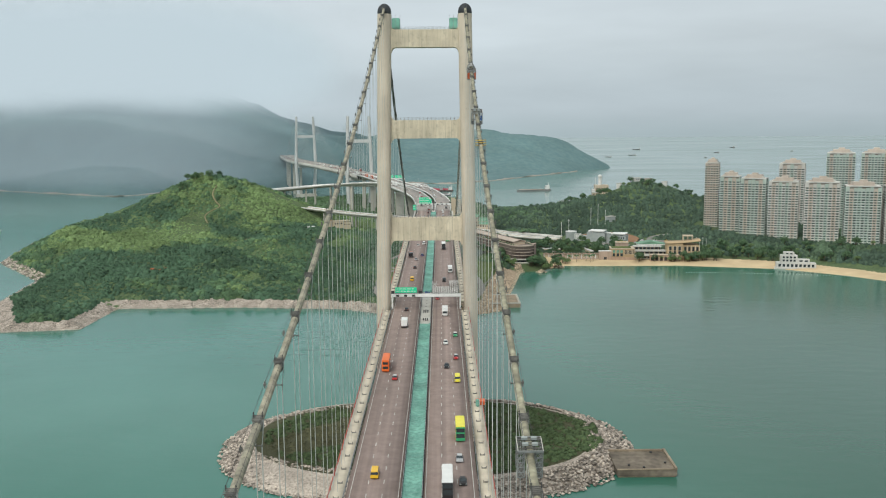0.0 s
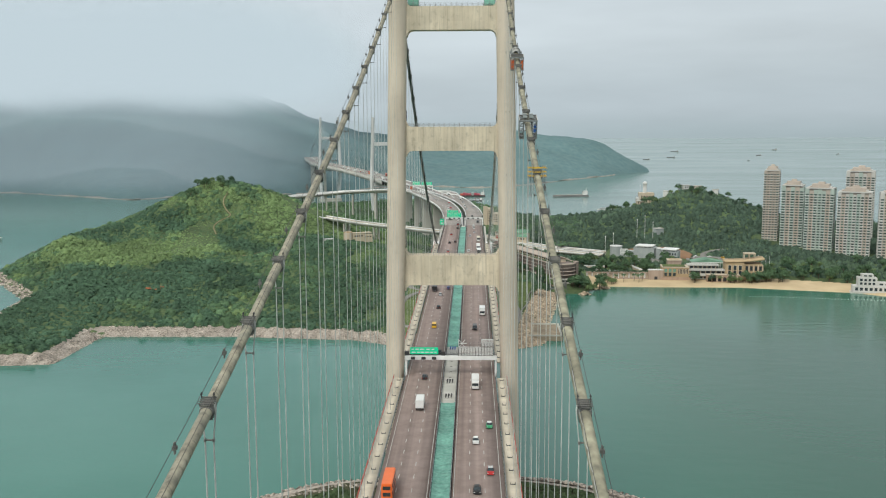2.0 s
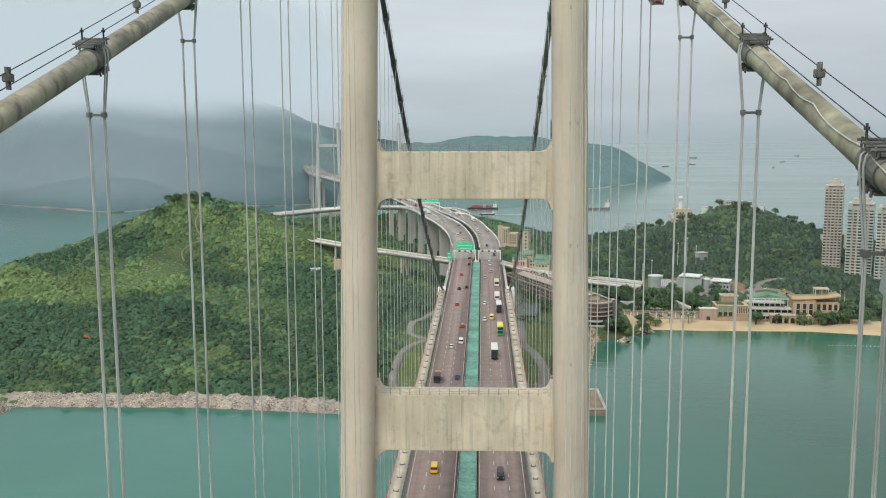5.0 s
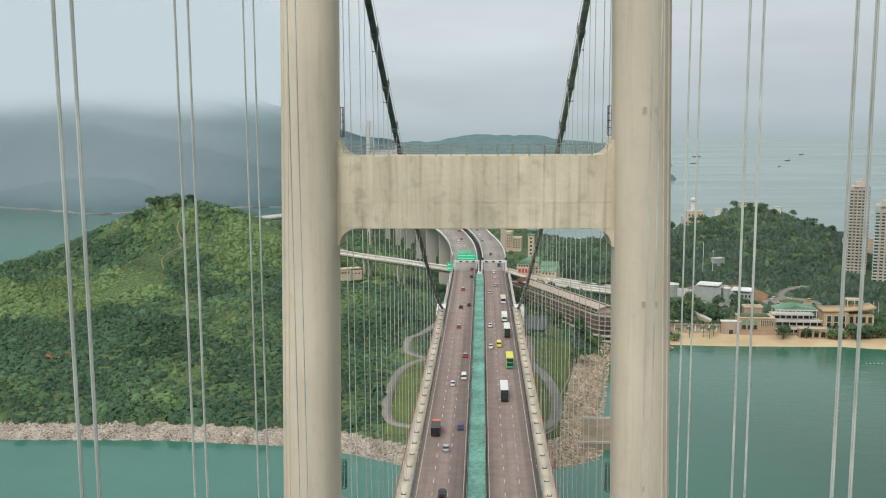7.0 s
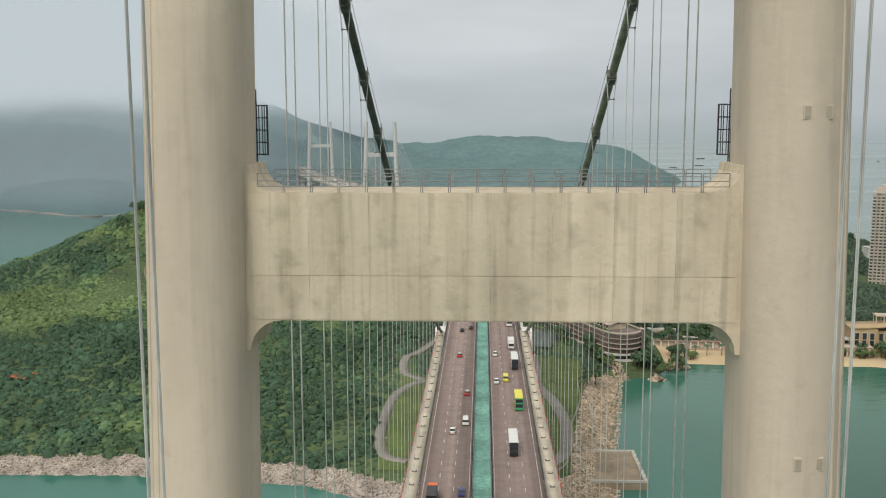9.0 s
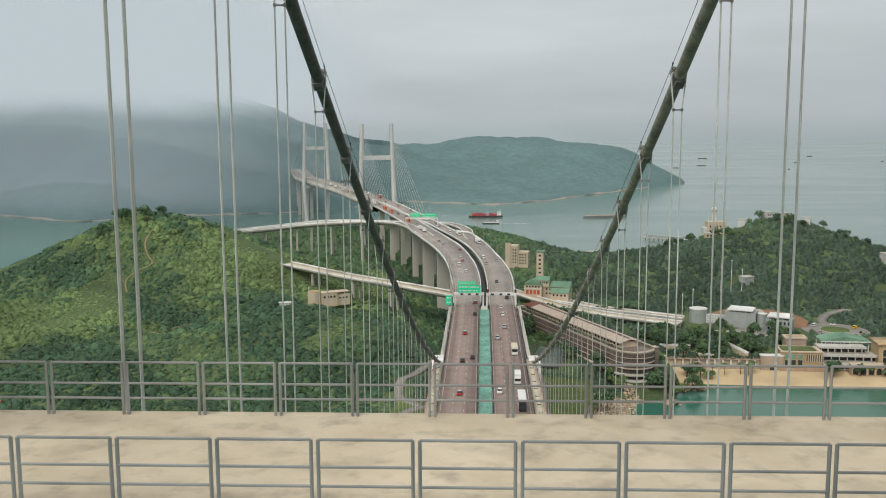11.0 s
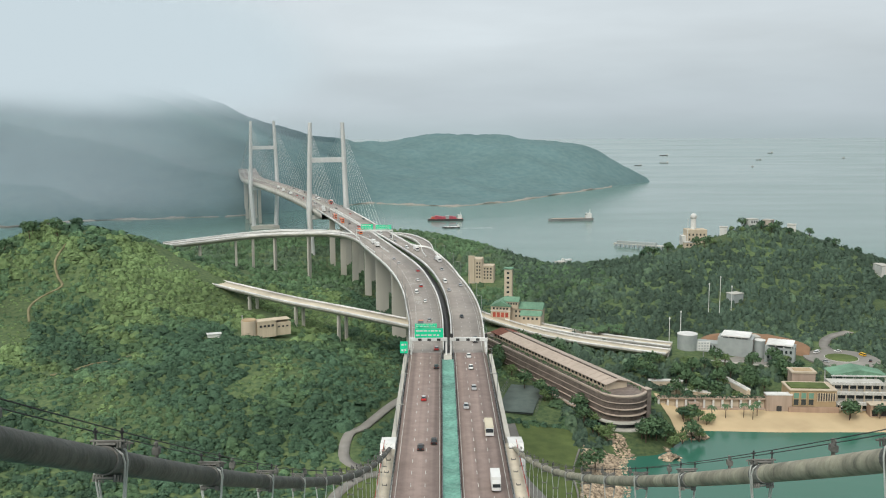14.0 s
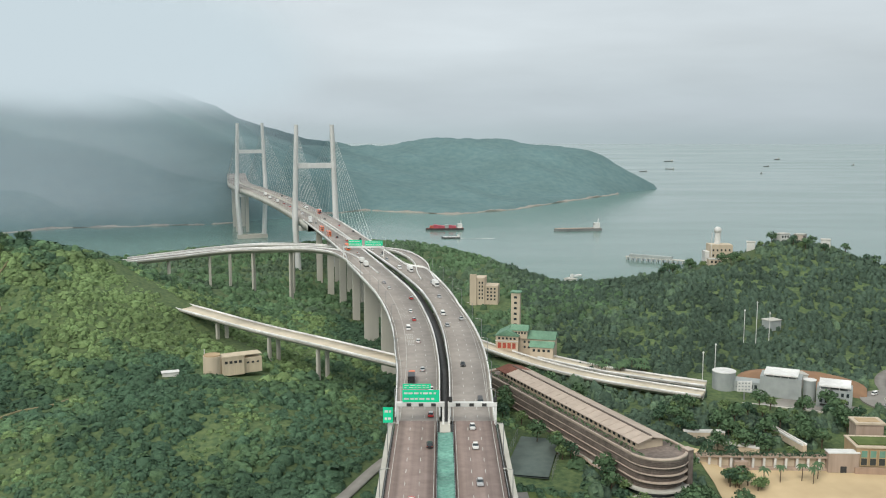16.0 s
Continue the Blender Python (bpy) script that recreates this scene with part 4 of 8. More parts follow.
def ramp(name, label, pts, width, pier_at, surface=None):
    """A slip road along a smooth line through pts (x, y, z)."""
    P = np.array(pts, float)
    t_ = np.linspace(0, len(P) - 1, 60)
    i = np.clip(t_.astype(int), 0, len(P) - 2)
    u = (t_ - i)[:, None]
    p0, p1, p2, p3 = P[np.clip(i - 1, 0, None)], P[i], P[i + 1], P[np.clip(i + 2, None, len(P) - 1)]
    C = 0.5 * (2 * p1 + (p2 - p0) * u + (2 * p0 - 5 * p1 + 4 * p2 - p3) * u ** 2 + (3 * p1 - p0 - 3 * p2 + p3) * u ** 3)
    D = np.gradient(C, axis=0)
    N = np.stack([D[:, 1], -D[:, 0], 0 * D[:, 0]], 1)
    N /= np.linalg.norm(N, axis=1)[:, None]
    r_ = thing(name, label, "slip road", kind="structure")
    def sw(nm, prof, mat):
        ribbon([[c + n_ * o + np.array((0, 0, dz)) for o, dz in prof] for c, n_ in zip(C, N)], nm, mat, r_)
    h = width / 2
    sw("girder", [(-h, 0), (h, 0), (h, -0.9), (h * 0.5, -1.6), (h * 0.42, -3.0), (-h * 0.42, -3.0), (-h * 0.5, -1.6), (-h, -0.9)][::-1], M["viaduct"])
    sw("road", [(-h + 0.45, 0.012), (h - 0.45, 0.012), (h - 0.45, 0.03), (-h + 0.45, 0.03)], surface or M["asphalt_grey"])
    for s_ in (-1, 1):
        o = s_ * (h - 0.2)
        sw("parapet_wall", [(o - 0.2, -0.3), (o + 0.2, -0.3), (o + 0.2, 1.0), (o - 0.2, 1.0)], M["white"])
    for k in pier_at:
        c, n_ = C[k], N[k]
        for o in ((-3.2, 3.2) if width > 12 else (0,)):
            pier(float(c[0] + n_[0] * o), float(c[1] + n_[1] * o), float(c[2]) - 3.0, 2.0 if width > 12 else 3.2, 1.8, math.degrees(math.atan2(n_[1], n_[0])), cap=False)
    return C


ramp("upper_slip_road", "curved concrete slip road leaving the viaduct over the woods",
     [(-44, 720, 69.3), (-52, 750, 69.3), (-63, 788, 69.35), (-78, 822, 69.2), (-102, 851, 67.2), (-134, 873, 64), (-172, 886, 60.5), (-208, 868, 58.3), (-240, 842, 57.8), (-287, 793, 58.8)], 10.0, (29, 35, 41, 46))
ramp("rear_slip_road", "second slip road passing beneath the viaduct", 
     [(-9, 700, 69.3), (-12, 725, 69.3), (-15, 765, 69.3), (-24, 815, 67.5), (-37, 862, 64.5), (-62, 900, 61), (-104, 921, 60), (-146, 927, 60), (-180, 913, 59), (-214, 884, 57.9), (-236, 862, 57.5)], 8.5, (24, 38, 46))
ramp("lower_slip_road", "straight pale concrete slip road over the hillside trees",
     [(-9, 603, 43), (-32, 624, 43), (-64, 653, 43), (-108, 692, 43), (-153, 732, 44.5), (-195, 766, 46.5), (-228, 788, 48)], 13.0, (20, 27, 35, 43, 50), M["cream_deck"])

# ---------------------------------------------------------------- cable-stayed bridge over the strait
strip("approach_slab", -15.6, 15.6, 1000, YE, ROAD_Z - 1.0, M["pale"], via, 6.0, 20)


def stay_tower(y, group):
    x, yy, _ = road_point(y, 0, 0)
    ang = math.degrees(math.atan(-float(slope(y))))
    t_ = thing("stay_tower", "slender concrete tower of a cable-stayed bridge", "bridge tower", group, at=(x, yy, 0), turn=ang)
    for side in (-1, 1):
        sec = []
        for z, off, hw, hd in ((0, 16, 2.6, 3.6), (60, 19.5, 2.4, 3.2), (66, 19.6, 2.4, 3.2), (156.5, 16.8, 1.7, 2.3)):
            sec.append([(side * off - hw, -hd, z), (side * off + hw, -hd, z), (side * off + hw, hd, z), (side * off - hw, hd, z)])
        ob = ribbon(sec, "leg", M["stay"], t_)
        part("cap", bx(side * 16.8 - 1.72, side * 16.8 + 1.72, -2.3, 2.3, 156.5, 157.0), M["stay"], t_)
    part("cross_beam", bx(-16.9, 16.9, -1.8, 1.8, 116, 121.0, bevel=0.2), M["stay"], t_)
    part("cross_beam", bx(-18, 18, -2.5, 2.5, 57, 61.5, bevel=0.2), M["stay"], t_)
    part("footing", bx(-20, 20, -7, 7, -3, 5, bevel=0.4), M["viaduct"], t_)
    for side in (-1, 1):
        for sg in (-1, 1):
            for k in range(11):
                d = 22 + 16.5 * k
                bm = bmesh.new()
                p = road_point(y + sg * d, side * 15.7, ROAD_Z + 0.2)
                q = t_.matrix_basis.inverted() @ Vector(p)
                tube(bm, [q, Vector((side * 17.0, 0, 126 + 2.6 * k))], 0.10, 4)
                part("stay_cable", bm, M["hanger"], t_)
    return t_


bpy.context.view_layer.update()
stay_tower(1055, "towers of the cable-stayed bridge")
stay_tower(1450, "towers of the cable-stayed bridge")
for y in (1520, 1590, 1650):
    for off in (-7, 7):
        x, yy, _ = road_point(y, off, 0)
        pier(x, yy, ROAD_Z - 7, 4.5, 3, 20)


# ---------------------------------------------------------------- sign gantries
def bars(parent, x0, x1, z0, z1, y, rows, fill=0.6):
    """Lettering too small to read: plain bars."""
    h = (z1 - z0) / rows
    for r in range(rows):
        x = x0
        while x < x1 - 0.5:
            w = random.uniform(0.5, 1.6)
            part("lettering", bx(x, min(x1, x + w), y - 0.02, y, z0 + r * h + h * 0.34, z0 + r * h + h * 0.66), M["white"], parent)
            x += w + random.uniform(0.25, 0.6)


def gantry(y, x0, x1, z, name="sign_gantry", legs=True):
    g = thing(name, "white steel sign gantry across the carriageway", "gantry", "sign gantries")
    part("beam", bx(x0, x1, y - 0.7, y + 0.7, z, z + 1.3, bevel=0.08), M["white"], g)
    if legs:
        for x in (x0 + 0.4, x1 - 0.4):
            part("column", bx(x - 0.35, x + 0.35, y - 0.4, y + 0.4, ROAD_Z - 0.5, z, bevel=0.06), M["white"], g)
    return g


def lane_signals(g, xs, y, z):
    for x in xs:
        part("lane_signal", bx(x - 0.7, x + 0.7, y - 0.98, y - 0.72, z + 0.2, z + 1.1), M["dark"], g)


def green_sign(x0, x1, y, z0, z1, label):
    s_ = thing("road_sign", label, "road sign", "road signs")
    part("panel", bx(x0, x1, y - 0.12, y, z0, z1), M["sign"], s_)
    bars(s_, x0 + 0.5, x1 - 0.6, z0 + 0.15, z1 - 0.15, y - 0.125, 2)
    for x in (x0 + 0.8, x1 - 0.8):
        part("bracket", bx(x - 0.08, x + 0.08, y + 0.0, y + 0.3, z0 - 0.6, z1 - 0.2), M["steel"], s_)
    return s_


g = gantry(-8.0, -16.0, 15.4, 75.0)
lane_signals(g, (-13.2, -9.6, -6.0), -8.0, 75.0)
green_sign(-14.2, -4.6, -8.2, 76.9, 79.3, "green direction sign with white lettering on the gantry")
part("walkway", bx(-16.0, 15.4, -7.2, -6.4, 76.32, 76.42), M["dark"], g)
for x in np.arange(-15.8, 15.5, 2.6):
    part("rail_post", bx(x - 0.05, x + 0.05, -7.15, -7.05, 76.42, 77.4), M["dark"], g)
for z in (76.85, 77.36):
    part("guard_rail", bx(-15.85, 15.25, -7.14, -7.06, z, z + 0.07), M["dark"], g)
for x in (-15.4, -3.0):
    part("control_box", bx(x - 0.75, x + 0.75, -7.9, -7.2, 76.32, 77.6, bevel=0.04), M["dark"], g)
# open frame of a changeable sign, its pale louvres showing from behind
lat = thing("lattice_sign", "pale grey louvred frame of a gantry sign", "sign")
for z in np.arange(76.75, 79.3, 0.42):
    part("louvre", bx(2.3, 14.0, -8.12, -8.02, z, z + 0.26), M["white"], lat)
for z in np.arange(79.35, 81.9, 0.42):
    part("louvre", bx(10.3, 14.0, -8.12, -8.02, z, z + 0.2), M["white"], lat)
for x in np.arange(2.3, 14.2, 0.975):
    part("upright", bx(x - 0.09, x + 0.09, -8.36, -8.18, 76.0, 81.0 if x > 9.9 else 79.2), M["clamp"], lat)
for x in (10.25, 14.05):
    part("frame_post", bx(x - 0.12, x + 0.12, -8.16, -8.0, 76.3, 82.0), M["white"], lat)
part("frame_top", bx(10.13, 14.17, -8.16, -8.0, 82.0, 82.2), M["white"], lat)
for x0, x1 in ((2.4, 4.6),):
    for a, b_ in (((x0, 79.3), (x1, 82.0)), ((x0, 82.0), (x1, 79.3)), ((x0, 79.2), (x0, 82.1)), ((x0, 80.7), (x1 + 0.6, 80.7))):
        bm = bmesh.new(); tube(bm, [(a[0], -8.08, a[1]), (b_[0], -8.08, b_[1])], 0.1, 6); part("brace", bm, M["white"], lat)
for x in (6.2, 7.6, 9.0):
    part("brace", bx(x - 0.06, x + 0.06, -8.2, -8.08, 79.2, 81.4), M["clamp"], lat)

g = gantry(438.5, -15.4, -0.6, 75.0)
lane_signals(g, (-11.5, -7.8, -4.0), 438.5, 75.0)
green_sign(-13.5, -2.2, 438.1, 76.4, 80.2, "large green direction sign above the carriageway")
green_sign(-13.4, -4.8, 438.6, 80.4, 82.0, "narrow green sign strip on top of the gantry")
green_sign(-19.3, -16.3, 436.0, 70.6, 75.4, "green roadside sign beside the parapet")
g = gantry(438.5, 0.4, 15.4, 75.0)
lane_signals(g, (3.5, 7.6, 11.5), 438.5, 75.0)
for x in (1.2, 14.8):
    lp = thing("lane_lamp", "dark signal box on top of the gantry", "signal", "signals on the gantry")
    part("housing", bx(x - 0.5, x + 0.5, 438.0, 438.9, 76.3, 77.9, bevel=0.1), M["dark"], lp)
x, yy, _ = road_point(800, -8, 0)
g = gantry(790, -64, -36, 76.0)
g.matrix_basis = Matrix.Translation((-4, 0, 0))
green_sign(-64, -55, 789.2, 77.6, 81.5, "green direction sign on the far gantry")
green_sign(-53, -41, 789.2, 77.6, 81.0, "wide green direction sign on the far gantry")


# ---------------------------------------------------------------- clearings
def near_line(x, y, pts, r):
    out = np.zeros(x.shape, bool)
    for (ax, ay), (bx_, by_) in zip(pts, pts[1:]):
        dx, dy = bx_ - ax, by_ - ay
        t = np.clip(((x - ax) * dx + (y - ay) * dy) / (dx * dx + dy * dy), 0, 1)
        out |= np.hypot(x - ax - t * dx, y - ay - t * dy) < r
    return out


LOOP_L = [(-34, 462), (-46, 474), (-47, 500), (-40, 511), (-29, 542), (-22, 560)]
LOOP_L2 = [(-34, 345), (-45, 352), (-50, 380), (-48, 430), (-38, 455), (-26, 462)]
LOOP_R = [(30, 345), (38, 360), (42, 400), (38, 440), (31, 466), (32, 500), (31, 530)]
FENCE_R = [(30, 332), (38, 347), (43, 390), (53, 440), (55, 470), (62, 500)]
ARK_A, ARK_B = Vector((33, 674)), Vector((94.5, 533))
TRACK = [(-270, 738), (-272, 722), (-264, 706), (-258, 696), (-268, 686), (-270, 672), (-263, 655)]
LOWER_TRACK = [(-214, 566), (-204, 572), (-198, 584), (-186, 592), (-178, 604)]
EAST_ROAD = [(254, 682), (257, 696), (264, 710), (275, 722), (289, 731)]
FLATS = [(361, 803), (374, 766), (394, 736), (420, 706), (454, 677), (490, 652), (528, 640), (566, 622), (476, 832), (524, 795), (566, 788)]


def cleared(x, y):
    c = near_line(x, y, [(0, 300), (0, 490), (float(road_x(600)), 600)], 17)
    c |= near_line(x, y, LOOP_L2, 5.5) | ((x > -48) & (x < -17) & (y > 318) & (y < 470))
    c |= ((x > 15) & (x < 62) & (y > 318) & (y < 528)) | near_line(x, y, LOOP_L, 5.5)
    c |= near_line(x, y, [(30, 684), (97, 528)], 18)
    c |= (x > 112) & (x < 445) & (y < 602) & (shore_distance(x, y) < 52)
    c |= (x > 145) & (x < 232) & (y > 640) & (y < 712)
    c |= (x > 186) & (x < 284) & (y > 560) & (y < 615)
    c |= np.hypot(x - 254, y - 661) < 24
    c |= near_line(x, y, EAST_ROAD, 6)
    c |= near_line(x, y, [(56, 712), (85, 690), (142, 658)], 9)
    c |= (x > 28) & (x < 78) & (y > 705) & (y < 760)
    c |= (x > 16) & (x < 52) & (y > 860) & (y < 905)
    c |= (x > -132) & (x < -96) & (y > 632) & (y < 660)
    c |= ((x > -147) & (x < -133) & (y > 618) & (y < 632)) | near_line(x, y, [(-108, 692), (-195, 766), (-228, 788)], 7)
    for fx, fy in FLATS:
        c |= np.hypot(x - fx, y - fy) < 23
    c |= np.hypot(x - 247, y - 984) < 30
    c |= (x > 27) & (x < 59) & (y > 536) & (y < 600)
    c |= near_line(x, y, TRACK, 2.4) | near_line(x, y, LOWER_TRACK, 2.0)
    return c


def soft_noise(x, y, s, seed):
    r = np.random.RandomState(seed)
    out = 0
    for k in range(6):
        a, p, f = r.uniform(0, 6.28), r.uniform(0, 6.28), r.uniform(0.6, 1.7)
        out = out + np.sin((x * np.cos(a) + y * np.sin(a)) * f / s + p)
    return out / 2.4


def shrubs(name, label, X, Y, R, H, leaves, mat, seed, size=(0.17, 0.36)):
    """Many shrubs as one mesh: each a lumpy mound set with small leaf sprays."""
    r = np.random.RandomState(seed)
    n = len(X)
    if n == 0:
        return None
    Z = land_height(X, Y)
    k = leaves
    u = r.uniform(0, 2 * np.pi, (n, k)); w = r.uniform(0.0, 1, (n, k)); q = np.sqrt(1 - w ** 2)
    lump = 0.76 + 0.36 * r.rand(n, k)
    C = np.stack([X[:, None] + R[:, None] * q * np.cos(u) * lump, Y[:, None] + R[:, None] * q * np.sin(u) * lump,
                  Z[:, None] + H[:, None] * (0.12 + 0.9 * w) * lump], -1).reshape(-1, 3)
    m = len(C)
    nx = np.stack([(q * np.cos(u)).ravel(), (q * np.sin(u)).ravel(), w.ravel() + 0.6], -1) + r.normal(0, 0.3, (m, 3))
    nx /= np.linalg.norm(nx, axis=1)[:, None]
    t1 = np.cross(nx, r.normal(0, 1, (m, 3))); t1 /= np.linalg.norm(t1, axis=1)[:, None]
    t2 = np.cross(nx, t1)
    s = (np.repeat(R, k) * r.uniform(size[0], size[1], m))[:, None]
    b_ = s * r.uniform(0.55, 1.0, m)[:, None]
    V = np.stack([C - t1 * s, C - t2 * b_ + nx * 0.1 * s, C + t1 * s * 0.9, C + t2 * b_], 1).reshape(-1, 3)
    F = np.arange(len(V)).reshape(-1, 4)
    # mounds: three uneven rings and a cap
    a = np.arange(6) * np.pi / 3 + r.uniform(0, 1, (n, 1))
    def ring(rad, h, jit):
        j_ = 1 + r.uniform(-jit, jit, (n, 6))
        return np.stack([X[:, None] + R[:, None] * rad * j_ * np.cos(a), Y[:, None] + R[:, None] * rad * j_ * np.sin(a), Z[:, None] + H[:, None] * h * (1 + r.uniform(-jit, jit, (n, 6))) + (-0.8 if h == 0 else 0)], -1)
    HV = np.concatenate([ring(0.9, 0, 0.15), ring(0.68, 0.5, 0.4), ring(0.34, 0.8, 0.35)], 1)
    hf = []
    for i in range(6):
        j = (i + 1) % 6
        hf += [(i, j, 6 + j, 6 + i), (6 + i, 6 + j, 12 + j, 12 + i)]
    hf = np.array(hf + [(12, 13, 14, 15), (12, 15, 16, 17)])
    HF = (np.arange(n)[:, None, None] * 18 + hf[None]).reshape(-1, 4)
    me = mesh_np(name, np.concatenate([V, HV.reshape(-1, 3)]), np.concatenate([F, HF + len(V)]), mat, smooth=True)
    return tagged(me, label, "shrubs", kind="stuff")


rs = np.random.RandomState(7)


def scatter(n, x0, x1, y0, y1, extra=None):
    x, y = rs.uniform(x0, x1, n), rs.uniform(y0, y1, n)
    d = shore_distance(x, y)
    ok = (d > np.where((x < -30) & (y < 470), 11.8, 9)) & ~cleared(x, y)
    if extra is not None:
        ok &= extra(x, y)
    return x[ok], y[ok]


# near slopes: dense scrub of three greens, low in the grassy gaps
x, y = scatter(32000, -510, 62, 255, 800)
wob = y + 55 * soft_noise(x, y, 45, 23)
lighter = 0.75 * np.clip((wob - 500) / 110, 0, 1) - 1.05 * np.clip((520 - wob) / 110, 0, 1) - 0.9 * np.clip((x + 110) / 60, 0, 1)
gap = soft_noise(x, y, 26, 3) + 0.5 * soft_noise(x, y, 9, 4)
g = lighter + soft_noise(x, y, 30, 11) + 0.55 * soft_noise(x, y, 8, 19) + rs.normal(0, 0.24, len(x))
R = rs.uniform(1.4, 2.7, len(x)) * np.where(rs.rand(len(x)) > 0.86, rs.uniform(1.4, 2.1, len(x)), 1) * (1 - 0.25 * np.clip(soft_noise(x, y, 20, 17), -0.5, 1))
H = R * rs.uniform(0.5, 0.95, len(x))
bare = gap > 1.3
R = np.where(bare, rs.uniform(0.8, 1.5, len(x)), R); H = np.where(bare, R * 0.45, H); g = np.where(bare, g + 0.9, g)
for nm, lab, sel, mat in (("dark_scrub", "dense dark green scrub covering the island slope", g < 0.1, M["tree_dark"]),
                          ("light_scrub", "bright yellow-green scrub on the slope", g > 0.85, M["bush_light"]),
                          ("tree_scrub", "deep green low trees among the scrub", (g >= 0.1) & (g <= 0.85), M["bush"])):
    shrubs(nm, lab, x[sel], y[sel], R[sel], H[sel], 13, mat, 5)
# middle and far woods
x, y = scatter(7000, -505, 140, 800, 1380)
R = rs.uniform(2.2, 4.2, len(x)); H = R * rs.uniform(0.8, 1.3, len(x))
g = soft_noise(x, y, 40, 5) + rs.normal(0, 0.5, len(x))
shrubs("mid_wood", "green woods under the viaduct", x[g < 0.4], y[g < 0.4], R[g < 0.4], H[g < 0.4], 9, M["bush"], 8)
shrubs("mid_wood", "deep green woods near the strait", x[g >= 0.4], y[g >= 0.4], R[g >= 0.4], H[g >= 0.4], 9, M["wood_mid"], 9)
x, y = scatter(20000, 62, 640, 500, 1150)
R = rs.uniform(1.6, 3.3, len(x)) * np.where(rs.rand(len(x)) > 0.9, 1.5, 1.0); H = R * rs.uniform(0.8, 1.7, len(x))
g = soft_noise(x, y, 35, 15) + 0.6 * soft_noise(x, y, 12, 16) + rs.normal(0, 0.45, len(x))
shrubs("hill_wood", "dense dark woods on the headland", x[g < 0.7], y[g < 0.7], R[g < 0.7], H[g < 0.7], 10, M["wood_dark"], 12)
shrubs("hill_wood", "mixed green woods on the headland", x[g >= 0.7], y[g >= 0.7], R[g >= 0.7], H[g >= 0.7], 10, M["wood_mid"], 13)
# islet scrub
n = 2200
a, q = rs.uniform(0, 6.28, n), np.sqrt(rs.uniform(0, 1, n))
xi, yi = 2 + 79 * q * np.cos(a), 6 + 51 * q * np.sin(a)
_lh = land_height
land_height = lambda x_, y_: np.full(np.shape(x_), 5.4)
R = rs.uniform(1.2, 2.6, n); H = R * rs.uniform(0.5, 0.9, n)
sel = (soft_noise(xi, yi, 14, 2) > -0.2) | (xi > 20)
shrubs("islet_scrub", "dull green scrub on the islet", xi[sel], yi[sel], R[sel], H[sel], 14, M["islet_scrub"], 21)
sel = ~sel
shrubs("islet_scrub", "olive grass tufts on the islet", xi[sel], yi[sel], R[sel] * 0.8, H[sel] * 0.6, 12, M["brown_grass"], 22)
land_height = _lh


# ---------------------------------------------------------------- single trees
def tree(seed, h, r, mat):
    rr = random.Random(seed)
    t_ = thing("tree", "round-crowned green tree by the shore", "tree", "shore trees")
    bm = bmesh.new()
    tube(bm, [(0, 0, -0.5), (0.1, 0, h * 0.3), (0.2, 0.1, h * 0.6)], 0.28, 7)
    for k in range(4):
        a_ = k * 1.6 + rr.random()
        tube(bm, [(0.12, 0.05, h * (0.3 + 0.06 * k)), (r * 0.5 * math.cos(a_), r * 0.5 * math.sin(a_), h * 0.65)], 0.12, 5)
    part("trunk", bm, M["trunk"], t_)
    q = np.random.RandomState(seed)
    lumps = [(0, 0, h * 0.75, r * 0.75)] + [(r * 0.55 * math.cos(k * 1.26 + seed), r * 0.55 * math.sin(k * 1.26 + seed), h * rr.uniform(0.5, 0.8), r * rr.uniform(0.38, 0.58)) for k in range(5)]
    V = []
    for lx, ly, lz, lr in lumps:
        m = 54
        d = q.normal(0, 1, (m, 3)); d /= np.linalg.norm(d, axis=1)[:, None]
        d[:, 2] = np.abs(d[:, 2]) * np.where(q.rand(m) > 0.2, 1, -0.6)
        c = np.array((lx, ly, lz)) + d * lr * q.uniform(0.6, 1.08, (m, 1)) * np.array((1, 1, 0.8))
        nrm = d + q.normal(0, 0.5, (m, 3)); nrm /= np.linalg.norm(nrm, axis=1)[:, None]
        t1 = np.cross(nrm, q.normal(0, 1, (m, 3))); t1 /= np.linalg.norm(t1, axis=1)[:, None]
        t2 = np.cross(nrm, t1)
        s = lr * q.uniform(0.15, 0.30, (m, 1))
        V.append(np.stack([c - t1 * s, c - t2 * s * 0.8, c + t1 * s, c + t2 * s * 0.8], 1).reshape(-1, 3))
    V = np.concatenate(V)
    mesh_np("crown", V, np.arange(len(V)).reshape(-1, 4), mat, t_)
    return t_


kinds = [tree(3, 8, 4.2, M["tree_dark"]), tree(4, 10, 5.0, M["bush"]), tree(5, 7, 3.6, M["bush_light"]), tree(6, 12, 5.2, M["bush"]), tree(7, 6, 3.4, M["bush_light"])]
spots = []
for _ in range(44):                       # behind the beach
    xx = rs.uniform(112, 440)
    spots.append((xx, 605 - max(0, xx - 240) * 0.42 + rs.uniform(-8, 14)))
for _ in range(34):                       # between the ark and the school
    spots.append((rs.uniform(108, 215), rs.uniform(606, 648)))
for _ in range(46):                       # round the ark's foot
    t_ = rs.uniform(-0.1, 1.1)
    p = ARK_A.lerp(ARK_B, t_)
    side_ = rs.choice((-1, 1))
    spots.append((p.x + side_ * rs.uniform(15, 27) * 0.91, p.y + side_ * rs.uniform(15, 27) * 0.42))
